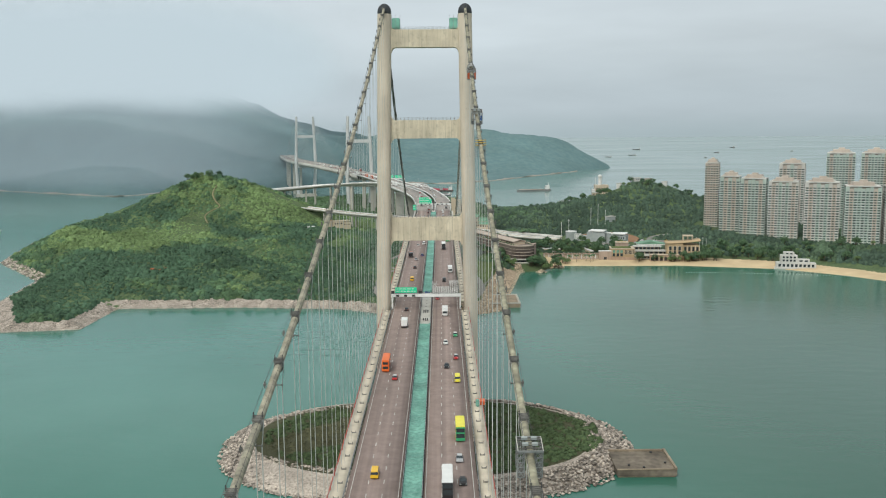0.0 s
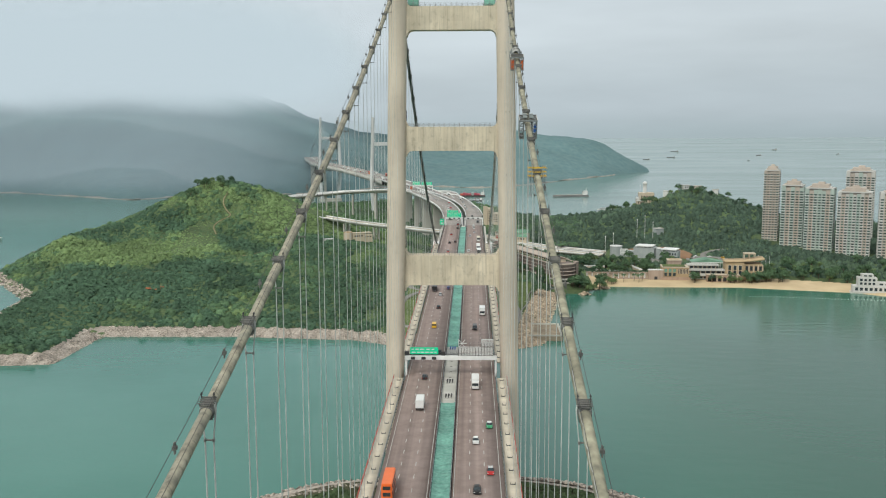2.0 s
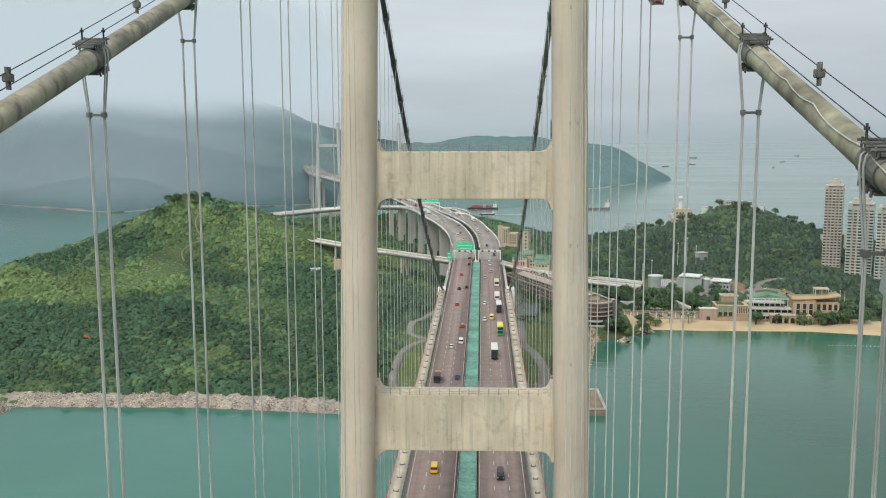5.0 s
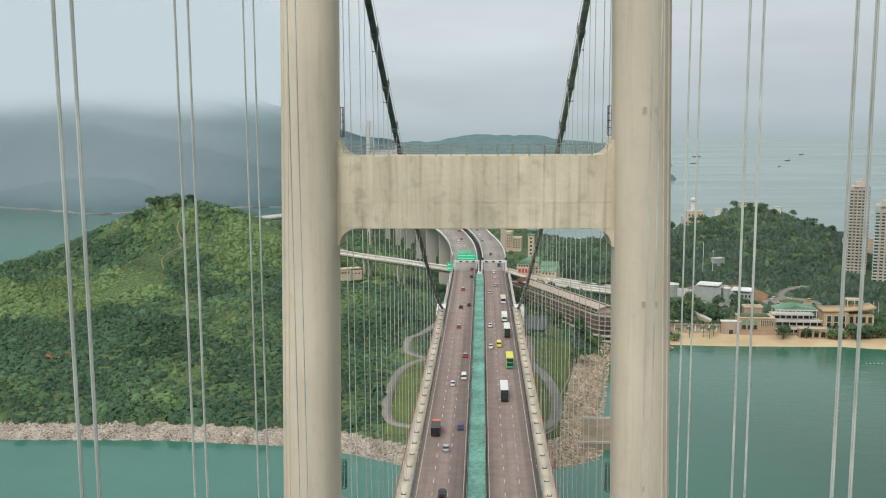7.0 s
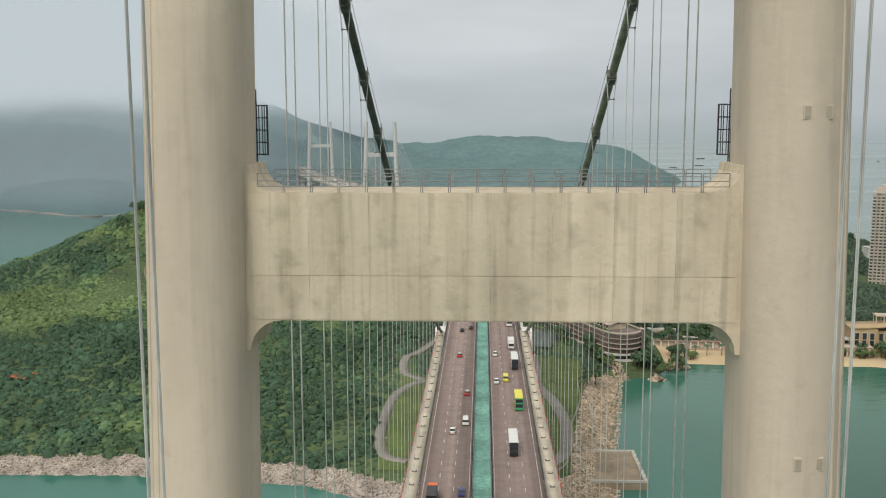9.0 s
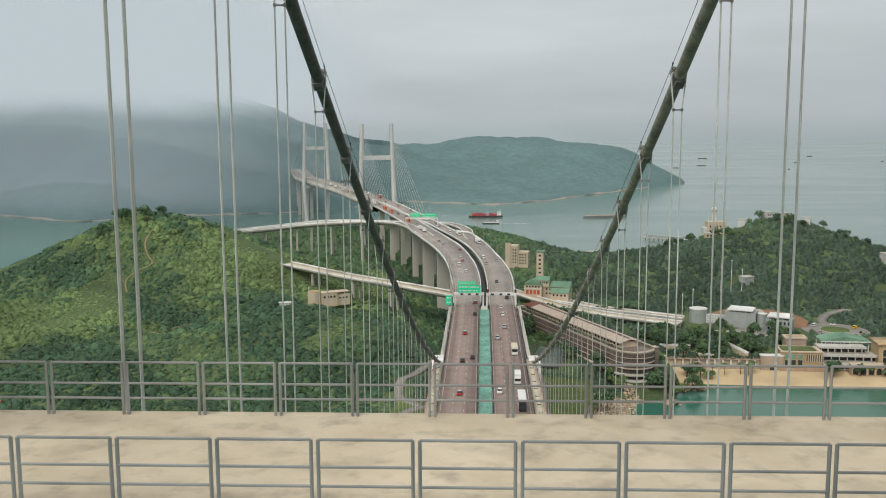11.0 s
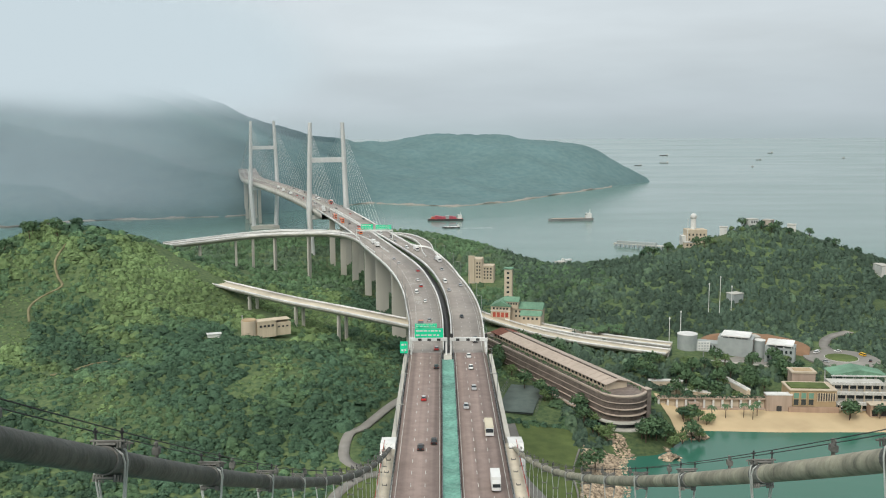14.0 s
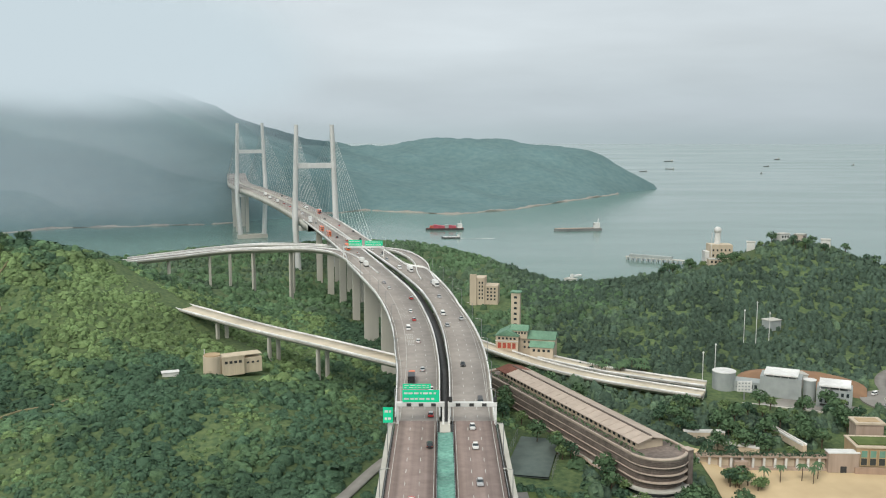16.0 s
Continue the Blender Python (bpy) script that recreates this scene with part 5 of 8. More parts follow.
for _ in range(36):                       # along the flats
    spots.append((rs.uniform(330, 560), rs.uniform(560, 620) + rs.uniform(0, 20)))
for _ in range(30):                       # skyline of the headland
    spots.append((rs.uniform(180, 400), rs.uniform(940, 1010)))
for _ in range(14):
    spots.append((rs.uniform(-320, -270), rs.uniform(735, 790)))
for _ in range(20):                       # terrace garden behind the colonnade
    spots.append((rs.uniform(122, 190), rs.uniform(582, 612)))
for _ in range(9):
    spots.append((rs.uniform(104, 140), rs.uniform(553, 560)))
for _ in range(9):                        # rocky point
    spots.append((rs.uniform(96, 124), rs.uniform(516, 527)))
for _ in range(14):                       # before the beach houses
    spots.append((rs.uniform(206, 300), rs.uniform(558, 563)))
for _ in range(16):
    spots.append((rs.uniform(250, 292), rs.uniform(556, 565)))
for _ in range(34):                       # dark grove beside the resort
    spots.append((rs.uniform(284, 352), rs.uniform(566, 618)))
spots += [(-24, 468), (60, 470), (66, 478), (110, 520), (118, 524), (124, 530), (115, 516)]
placed = 0
for i, (xx, yy) in enumerate(spots):
    if float(shore_distance(np.array([xx]), np.array([yy]))[0]) < 4 or (145 < xx < 232 and 650 < yy < 700) or (184 < xx < 284 and 566 < yy < 614):
        continue
    src = kinds[(i * 7 + i // 3) % 5]
    m = pose(xx, yy, ground(xx, yy) - 0.1, 0, 0, i * 47.0)
    if placed < 5:
        kinds[placed].matrix_basis = m
        placed += 1
    else:
        copy_thing(src, m)

for k, (xx, yy) in enumerate(((109, 526), (113, 529), (118, 527), (123, 529), (104, 524), (107, 531), (127, 530), (112, 522), (98, 520), (101, 527))):
    copy_thing(kinds[(1, 2, 4, 3, 0)[k % 5]], pose(xx, yy, max(1.0, ground(xx, yy)) - 1.2, 0, 0, k * 61.0))

# ---------------------------------------------------------------- rock banks
def rocks(name, label, P, S, seed, parent=None, mat="rock"):
    """Loose boulders: distorted octahedra joined into one heap."""
    q = np.random.RandomState(seed)
    base = np.array([(1, 0, 0), (0, 1, 0), (-1, 0, 0), (0, -1, 0), (0.1, 0, 1), (0, 0.1, -1), (0.7, 0.7, 0.35), (-0.7, 0.65, 0.3), (-0.65, -0.7, 0.4), (0.7, -0.65, 0.3)], float)
    F0 = np.array([(0, 6, 4), (6, 1, 4), (1, 7, 4), (7, 2, 4), (2, 8, 4), (8, 3, 4), (3, 9, 4), (9, 0, 4), (0, 5, 6), (6, 5, 1), (1, 5, 7), (7, 5, 2), (2, 5, 8), (8, 5, 3), (3, 5, 9), (9, 5, 0)])
    n = len(P)
    d = base[None] * q.uniform(0.65, 1.25, (n, 10, 1))
    a = q.uniform(0, 6.28, n); ca, sa = np.cos(a)[:, None], np.sin(a)[:, None]
    st = np.stack([q.uniform(0.75, 1.35, n), q.uniform(0.7, 1.1, n), q.uniform(0.5, 0.9, n)], 1)[:, None, :]
    d = d * st
    V = np.stack([d[..., 0] * ca - d[..., 1] * sa, d[..., 0] * sa + d[..., 1] * ca, d[..., 2]], -1) * S[:, None, None] + P[:, None, :]
    F = (np.arange(n)[:, None, None] * 10 + F0[None]).reshape(-1, 3)
    return tagged(mesh_np(name, V.reshape(-1, 3), F, M[mat], parent), label, "rocks", kind="stuff")


def bank(pts, n, width, seed):
    q = np.random.RandomState(seed)
    pts = np.array(pts, float)
    L = np.hypot(*(pts[1:] - pts[:-1]).T)
    t_ = q.uniform(0, L.sum(), n)
    i = np.minimum(np.searchsorted(np.cumsum(L), t_), len(L) - 1)
    f = (t_ - np.concatenate([[0], np.cumsum(L)])[i]) / L[i]
    c = pts[i] + (pts[i + 1] - pts[i]) * f[:, None]
    d = (pts[i + 1] - pts[i]) / L[i][:, None]
    nrm = np.stack([d[:, 1], -d[:, 0]], 1)
    w = q.uniform(-0.25, 1, n) * width
    p = c + nrm * w[:, None]
    z = land_height(p[:, 0], p[:, 1])
    return np.stack([p[:, 0], p[:, 1], np.maximum(z, -0.4) + 0.15], 1), q.uniform(0.5, 1.2, n)


for x0, x1, y0, y1, w_bed, lab, mt in ((-400, -30, 245, 480, 10.5, "pale rubble bed of the shore revetment", "rock"), (-30, 90, 296, 506, 14.0, "tan rubble bed of the shore bank", "tan_rock")):
    tagged(land_grid("rock_bed", x0, x1, y0, y1, 2.5, M[mt], lambda a_, b_: land_height(a_, b_) + 0.25 + 0.25 * np.sin(a_ * 1.9) * np.cos(b_ * 2.3),
                     lambda X, Y, Z, w_=w_bed: (shore_distance(X, Y) > -1) & (shore_distance(X, Y) < w_)), lab, "rock bed", kind="structure")
P, S = bank([(-34, 310), (-77, 333), (-160, 342), (-262, 340), (-266, 262), (-320, 256), (-372, 365), (-386, 478)], 10500, 10.5, 31)
rocks("shore_rocks", "pale boulder revetment along the shore", P, S * 0.62, 32)
P, S = bank([(-386, 478), (-475, 595), (-510, 760), (-500, 980), (-425, 1170)], 2400, 9, 39)
rocks("shore_rocks", "tan natural rocks along the western shore", P, S * 1.5, 40)
P, S = bank([(90, 510), (82, 508), (62, 385), (54, 322), (34, 309), (-34, 309)], 8200, 17, 33)
rocks("shore_rocks", "tan boulder bank below the bridge end", P, S * 0.9, 34, mat="tan_rock")
q = np.random.RandomState(35)
n = 6800
a, w = q.uniform(0, 2 * np.pi, n), q.uniform(-0.15, 1, n)
rr_ = 1 / (np.abs(np.cos(a)) ** 2.3 + np.abs(np.sin(a)) ** 2.3) ** (1 / 2.3)
gx = 95 - 15.5 * w - 4 * np.clip(w, 0, 1) * np.cos(a * 3)
gy = 68 - 15.5 * w - 4 * np.clip(w, 0, 1) * np.cos(a * 3)
P = np.stack([-1 + gx * rr_ * np.cos(a), 6 + gy * rr_ * np.sin(a), 0.3 + 5.2 * np.clip(w * 1.2, 0, 1)], 1)
keep = ~((P[:, 0] > 82) & (P[:, 1] > -39) & (P[:, 1] < -6))
rocks("islet_rocks", "ring of pale boulders round the islet", P[keep], q.uniform(0.5, 1.15, n)[keep], 36)
q = np.random.RandomState(41)
for cx, cy, rx_, ry_, hh, n, lab in ((107, 506, 5.5, 3.6, 2.6, 46, "low tan rock outcrop standing in the bay"), (127, 537, 6.5, 5.0, 3.0, 60, "tan rock shelf below the trees of the point"), (103, 519, 9.0, 3.0, 0.8, 40, "scattered tan stones at the beach end")):
    a, w = q.uniform(0, 6.28, n), np.sqrt(q.uniform(0, 1, n))
    P = np.stack([cx + rx_ * w * np.cos(a), cy + ry_ * w * np.sin(a), hh * (1 - w ** 1.6) * q.uniform(0.5, 1.0, n) - 0.2], 1)
    rocks("headland_rocks", lab, P, q.uniform(0.7, 1.9, n) * (1.2 - 0.4 * w), 37 + n, mat="tan_rock")

# ---------------------------------------------------------------- service roads, lawns
def ground_strip(name, pts, w, mat, label, lift=0.35, cat="road"):
    P0 = [Vector((*p, 0)) for p in pts]
    P = []
    for i in range(len(P0) - 1):       # rounded bends
        a0, a1, a2, a3 = P0[max(i - 1, 0)], P0[i], P0[i + 1], P0[min(i + 2, len(P0) - 1)]
        for u in (0, 0.25, 0.5, 0.75):
            P.append(0.5 * (2 * a1 + (a2 - a0) * u + (2 * a0 - 5 * a1 + 4 * a2 - a3) * u * u + (3 * a1 - a0 - 3 * a2 + a3) * u ** 3))
    P.append(P0[-1])
    fine = []
    for a_, b_ in zip(P, P[1:]):
        k = max(2, int((b_ - a_).length / 4))
        fine += [a_.lerp(b_, i / k) for i in range(k)]
    fine.append(P[-1])
    sec = []
    for i, p in enumerate(fine):
        d = (fine[min(i + 1, len(fine) - 1)] - fine[max(i - 1, 0)]).normalized()
        nn = Vector((d.y, -d.x, 0))
        l_, r_ = p - nn * w / 2, p + nn * w / 2
        z = max(ground(l_.x, l_.y), ground(r_.x, r_.y), ground(p.x, p.y)) + lift
        sec.append([(l_.x, l_.y, z - 0.8), (r_.x, r_.y, z - 0.8), (r_.x, r_.y, z), (l_.x, l_.y, z)])
    return tagged(ribbon(sec, name, mat), label, cat, kind="structure")


def lawn(x0, x1, y0, y1, label):
    ob = land_grid("lawn", x0, x1, y0, y1, 3.0, M["grass"], lambda a_, b_: land_height(a_, b_) + 0.22)
    tagged(ob, label, "lawn", kind="structure")


lawn(-47, -17, 335, 470, "mown grass between the service lane and the bridge")
lawn(17, 56, 335, 470, "mown grass below the bridge end")
lawn(20, 60, 470, 500, "green lawn beside the rock bank")
ground_strip("service_lane", LOOP_L2, 5.0, M["path"], "grey looped service lane on the grass")
ground_strip("service_lane", LOOP_L, 5.0, M["path"], "grey service lane beside the viaduct")
ground_strip("service_lane", LOOP_R, 6.0, M["path"], "curved concrete lane below the bridge end")
ground_strip("fence_path", FENCE_R, 0.7, M["path"], "pale fence line along the rock bank", 1.6, "fence")
for pts_ in (TRACK, LOWER_TRACK):
    ground_strip("hill_track", pts_, 1.5, M["earth_path"], "bare earth footpath over the hill", 0.5, "path")
lp = thing("landing", "tan concrete landing platform on the rock shore", "landing")
part("block", bx(46, 71, 331, 370, -3, 3.2, bevel=0.2), M["brick_pave"], lp)
for x0, x1, y0, y1 in ((69.6, 71.2, 331, 370), (46, 69.5, 331, 332.2), (46, 69.5, 368.8, 370)):
    part("kerb", bx(x0, x1, y0, y1, 3.2, 4.2, bevel=0.1), M["viaduct"], lp)
for k in range(7):
    part("bollard", bx(70.2, 70.7, 334 + 5 * k, 334.5 + 5 * k, 4.2, 5.0), M["pale"], lp)
ob = land_grid("bare_patch", -265, -250, 438, 448, 0.8, M["red_earth"], lambda a_, b_: land_height(a_, b_) + 1.9 + 0.5 * np.sin(a_ * 1.3) * np.cos(b_ * 1.7), lambda X, Y, Z: (X + 257.5) ** 2 / 46 + (Y - 443) ** 2 / 14 < 0.8 + 0.75 * np.sin(1.7 * X + Y) * np.sin(1.9 * Y))
tagged(ob, "patch of bare red earth on the scrub slope", "bare earth", kind="structure")
lawn(20, 60, 500, 532, "rough grass beside the viaduct foot")
M["court"] = material("court_paint", (0.15, 0.185, 0.165), (0.115, 0.145, 0.13), 0.3, 0.85, 0.1, 3.0, big=0.2)
ground_strip("court", [(35, 546), (40, 568), (46, 592)], 19, M["court"], "fenced dark green sports court under the viaduct", 0.5, "court")
cf = thing("court_fence", "tall wire fence posts round a sports court", "fence", kind="structure")
for k in range(9):
    for dx in (-11, 11):
        xx, yy = 35 + 1.35 * k + dx, 545 + 5.8 * k
        bm = bmesh.new(); tube(bm, [(xx, yy, ground(xx, yy) - 0.5), (xx, yy, ground(xx, yy) + 5.0)], 0.09, 6); part("post", bm, M["steel"], cf)
for k in range(8):
    for dx in (-11, 11):
        xa, ya, xb, yb = 35 + 1.35 * k + dx, 545 + 5.8 * k, 35 + 1.35 * (k + 1) + dx, 545 + 5.8 * (k + 1)
        for h in (1.6, 3.3, 4.9):
            bm = bmesh.new(); tube(bm, [(xa, ya, ground(xa, ya) + h), (xb, yb, ground(xb, yb) + h)], 0.04, 5); part("rail", bm, M["steel"], cf)
ground_strip("east_road", EAST_ROAD, 7.0, M["path"], "grey road climbing into the woods")


# ---------------------------------------------------------------- buildings
M["ark"] = material("ark_cladding", (0.235, 0.192, 0.168), (0.150, 0.124, 0.110), 0.7, 0.8, 0.2, 2.0, big=0.28, big_scale=0.10, stain=0.35)
M["ark_line"] = material("ark_board_joint", (0.13, 0.105, 0.09), (0.10, 0.08, 0.07), 1.0, 0.8)
M["ark_roof"] = material("ark_roof_sheet", (0.48, 0.40, 0.335), (0.40, 0.33, 0.275), 0.4, 0.7, big=0.12)
M["ark_red"] = material("rust_red_roof", (0.22, 0.09, 0.06), (0.17, 0.07, 0.05), 0.6, 0.8)
M["beige"] = material("beige_render", (0.56, 0.475, 0.365), (0.47, 0.395, 0.30), 0.3, 0.85, streak=True, big=0.12)
M["pink_stone"] = material("pink_stone", (0.44, 0.345, 0.28), (0.34, 0.265, 0.21), 0.6, 0.9, 0.2, 2.0, streak=True, big=0.15)
M["green_glass"] = material("green_tinted_glazing", (0.20, 0.36, 0.28), (0.13, 0.26, 0.20), 0.4, 0.25, spec=0.5)
M["cream_wall"] = material("cream_render", (0.60, 0.51, 0.38), (0.50, 0.42, 0.31), 0.4, 0.85, streak=True, big=0.12, stain=0.12)
M["tan"] = material("tan_render", (0.46, 0.345, 0.21), (0.39, 0.285, 0.17), 0.3, 0.85, streak=True, big=0.12)
M["roof_green"] = material("green_tiles", (0.16, 0.29, 0.20), (0.12, 0.23, 0.155), 1.0, 0.7, 0.2, 3.0)
M["grey_wall"] = material("pale_grey_cladding", (0.36, 0.39, 0.385), (0.29, 0.32, 0.315), 0.3, 0.6, big=0.1)
M["earth"] = material("bare_earth_cut", (0.29, 0.175, 0.105), (0.20, 0.125, 0.08), 0.2, 0.95, 0.3, 0.8)
M["flat_a"] = material("flat_cream_tiles", (0.58, 0.57, 0.54), (0.49, 0.48, 0.45), 0.2, 0.7, streak=True, big=0.1)
M["flat_b"] = material("flat_green_tiles", (0.44, 0.52, 0.47), (0.37, 0.44, 0.40), 0.2, 0.7, streak=True, big=0.1)
M["flat_c"] = material("flat_peach_tiles", (0.52, 0.45, 0.385), (0.44, 0.38, 0.325), 0.2, 0.7, streak=True, big=0.1)


def windows(parent, x0, x1, z0, z1, nx, nz, y, fill=0.55, sign=-1, mat=None, depth=0.12):
    """Recessed-looking panes with frames on a wall at y facing sign."""
    w, h = (x1 - x0) / nx, (z1 - z0) / nz
    for i in range(nx):
        for k in range(nz):
            cx, cz = x0 + (i + 0.5) * w, z0 + (k + 0.5) * h
            a, b_ = w * fill / 2, h * fill / 2
            ya, yb = (y - depth, y + 0.02) if sign < 0 else (y - 0.02, y + depth)
            part("window", bx(cx - a, cx + a, ya, yb, cz - b_, cz + b_), mat or M["glass"], parent)


# the ark: a ship-shaped terraced building
axis = (ARK_B - ARK_A)
ark_len = axis.length
ark_turn = math.degrees(math.atan2(axis.y, axis.x))
ark = thing("ark_building", "long ship-shaped brown building with terraced hull", "building", at=((ARK_A.x + ARK_B.x) / 2, (ARK_A.y + ARK_B.y) / 2, 5.5), turn=ark_turn)


def hull(f, half_w):
    """Plan outline of the hull, blunt at the near end."""
    out = []
    L = ark_len / 2 * f
    for i in range(17):
        a = -math.pi / 2 + math.pi * i / 16
        out.append((L - half_w * 1.0 + half_w * 1.0 * math.cos(a), half_w * math.sin(a)))
    for i in range(9):
        a = math.pi / 2 + math.pi * i / 8
        out.append((-L + half_w * 0.5 + half_w * 0.5 * math.cos(a), half_w * math.sin(a)))
    return out


for k, (z0, z1, f, hw, mt) in enumerate(((0, 3.6, 0.98, 12.2, M["pale"]), (3.6, 4.3, 1.03, 14.2, M["pale"]), (4.3, 7.6, 0.985, 12.0, M["ark"]), (7.7, 10.9, 1.0, 12.5, M["ark"]),
                                         (11.0, 14.2, 1.01, 12.8, M["ark"]), (14.3, 17.2, 1.02, 13.0, M["ark"]))):
    part("hull_tier", prism(bmesh.new(), hull(f, hw), z0, z1), mt, ark)
for z in (7.62, 10.92, 14.22):
    part("hull_band", prism(bmesh.new(), hull(1.025, 13.15), z, z + 0.35), M["ark_roof"], ark)
for z, f_, w_ in ((5.2, 0.987, 12.05), (6.0, 0.987, 12.05), (6.8, 0.987, 12.05), (8.6, 1.002, 12.55), (9.4, 1.002, 12.55), (10.2, 1.002, 12.55), (11.9, 1.012, 12.85), (12.7, 1.012, 12.85), (13.5, 1.012, 12.85), (15.1, 1.022, 13.05), (15.8, 1.022, 13.05), (16.5, 1.022, 13.05)):
    part("board_joint", prism(bmesh.new(), hull(f_, w_), z, z + 0.14), M["ark_line"], ark)
part("foot_terrace", prism(bmesh.new(), hull(1.05, 15.5), 0.0, 0.9), M["pale"], ark)
o1, o2 = hull(1.02, 13.0), hull(1.0, 12.4)
sec = [[(*o1[i], 17.2), (*o1[i], 18.3), (*o2[i], 18.3), (*o2[i], 17.2)] for i in list(range(len(o1))) + [0]]
ribbon(sec, "rim", M["ark_roof"], ark)
part("glazing_band", prism(bmesh.new(), hull(0.987, 12.45), 0.9, 2.6), M["glass"], ark)
part("stair_tower", bx(ark_len / 2 - 6.5, ark_len / 2 - 2.4, 9.4, 12.2, 4.0, 18.9, bevel=0.1), M["ark"], ark)
part("stair_cap", bx(ark_len / 2 - 6.7, ark_len / 2 - 2.2, 9.2, 12.4, 18.91, 19.3), M["ark_roof"], ark)
for s_ in (-1, 1):                     # rough garden wall winding along the foot of the hull
    bm = bmesh.new()
    tube(bm, [(xx, s_ * (14.6 + 0.8 * math.sin(xx * 0.55) + 0.5 * math.sin(xx * 1.3)), 4.5 + 0.5 * math.sin(xx * 0.9)) for xx in np.linspace(-ark_len / 2 + 4, ark_len / 2 - 10, 70)], 0.55, 6)
    part("garden_wall", bm, M["pink_stone"], ark)
part("ridge_vent", bx(-ark_len / 2 + 12, ark_len / 2 - 16, -0.5, 0.5, 22.3, 22.9), M["ark_line"], ark)
part("cabin", bx(-ark_len / 2 + 9, ark_len / 2 - 16, -6.4, 6.4, 17.2, 20.6), M["beige"], ark)
windows(ark, -ark_len / 2 + 10, ark_len / 2 - 17, 17.6, 20.2, 34, 1, -6.4, 0.5)
windows(ark, -ark_len / 2 + 10, ark_len / 2 - 17, 17.6, 20.2, 34, 1, 6.4, 0.5, 1)
nseg = 22
xs = np.linspace(-ark_len / 2 + 7, ark_len / 2 - 14, nseg + 1)
for i, (a, b_) in enumerate(zip(xs, xs[1:])):
    for s_ in (-1, 1):
        bm = bmesh.new()
        y0, y1 = s_ * 0.12, s_ * 7.8
        vs = [bm.verts.new(p) for p in ((a + 0.12, y0, 22.6), (b_ - 0.12, y0, 22.6), (b_ - 0.12, y1, 20.7), (a + 0.12, y1, 20.7), (a + 0.12, y0, 22.2), (b_ - 0.12, y0, 22.2), (b_ - 0.12, y1, 20.3), (a + 0.12, y1, 20.3))]
        for f in ((0, 1, 2, 3), (7, 6, 5, 4), (0, 4, 5, 1), (1, 5, 6, 2), (2, 6, 7, 3), (3, 7, 4, 0)):
            bm.faces.new([vs[j] for j in f])
        bmesh.ops.recalc_face_normals(bm, faces=bm.faces[:])
        part("roof_panel", bm, M["ark_red"] if i < 2 else M["ark_roof"], ark)
bm = bmesh.new()
prism(bm, [(-ark_len / 2 + 9, -6.4), (ark_len / 2 - 16, -6.4), (ark_len / 2 - 16, 6.4), (-ark_len / 2 + 9, 6.4)], 20.58, 20.75)
part("ceiling_slab", bm, M["beige"], ark)
for xx in np.arange(-ark_len / 2 + 8, ark_len / 2 - 8, 6.5):
    for s_ in (-1, 1):
        r_ = random.Random(int(xx * 10) + s_)
        bm = bmesh.new()
        for _ in range(26):
            c = Vector((xx + r_.uniform(-2.6, 2.6), s_ * 9.6 + r_.uniform(-0.9, 0.9), 17.5 + r_.uniform(0, 1.3)))
            d1, d2 = Vector((r_.uniform(-1, 1), r_.uniform(-1, 1), r_.uniform(-1, 1))) * 0.5, Vector((r_.uniform(-1, 1), r_.uniform(-1, 1), r_.uniform(-1, 1))) * 0.5
            bm.faces.new([bm.verts.new(c + v) for v in (d1, d2, -d1, -d2)])
        part("planter_hedge", bm, M["bush"], ark)


def gable(parent, x0, x1, y0, y1, z0, z1, mat, along="x", over=0.6):
    bm = bmesh.new()
    if along == "x":
        ym = (y0 + y1) / 2
        pr = [(x0 - over, y0 - over, z0), (x0 - over, y1 + over, z0), (x0 - over, ym, z1)]
        pr2 = [(x1 + over, a, b_) for _, a, b_ in pr]
    else:
        xm = (x0 + x1) / 2
        pr = [(x0 - over, y0 - over, z0), (x1 + over, y0 - over, z0), (xm, y0 - over, z1)]
        pr2 = [(a, y1 + over, b_) for a, _, b_ in pr]
    A = [bm.verts.new(p) for p in pr]; B = [bm.verts.new(p) for p in pr2]
    bm.faces.new(A); bm.faces.new(B[::-1])
    for i in range(3):
        bm.faces.new((A[i], B[i], B[(i + 1) % 3], A[(i + 1) % 3]))
    bmesh.ops.recalc_face_normals(bm, faces=bm.faces[:])
    part("roof", bm, mat, parent)


# fire station with green roofs and a drill tower
gz = ground(50, 735)
fs = thing("fire_station", "beige fire station with green tiled roofs and tower", "building", at=(50, 735, gz - 0.5), turn=-14)
H0 = 22 - gz + 2
part("wall", bx(-16, -2, -9, 8, 0, H0 + 6), M["beige"], fs); gable(fs, -16, -2, -9, 8, H0 + 6, H0 + 10, M["roof_green"], "y")
part("eaves_band", bx(-16.3, -1.7, -9.35, -9.05, H0 + 2.6, H0 + 3.1), M["white"], fs)
part("wall", bx(-2, 20, -4, 8, 0, H0 + 4), M["beige"], fs); gable(fs, -1.9, 20, -4, 8, H0 + 4, H0 + 8, M["roof_green"], "x")
part("wall", bx(6, 20, -13, -4.1, 0, H0 + 1), M["beige"], fs); gable(fs, 6, 20, -13, -4.2, H0 + 1, H0 + 4, M["roof_green"], "x")
part("wall", bx(-7, 3, -5, 3, H0 + 4, H0 + 9), M["beige"], fs); gable(fs, -7, 3, -5, 3, H0 + 9, H0 + 12, M["roof_green"], "x")
part("drill_tower", bx(-9.5, -4, 8.1, 13.5, 0, 54 - gz), M["beige"], fs)
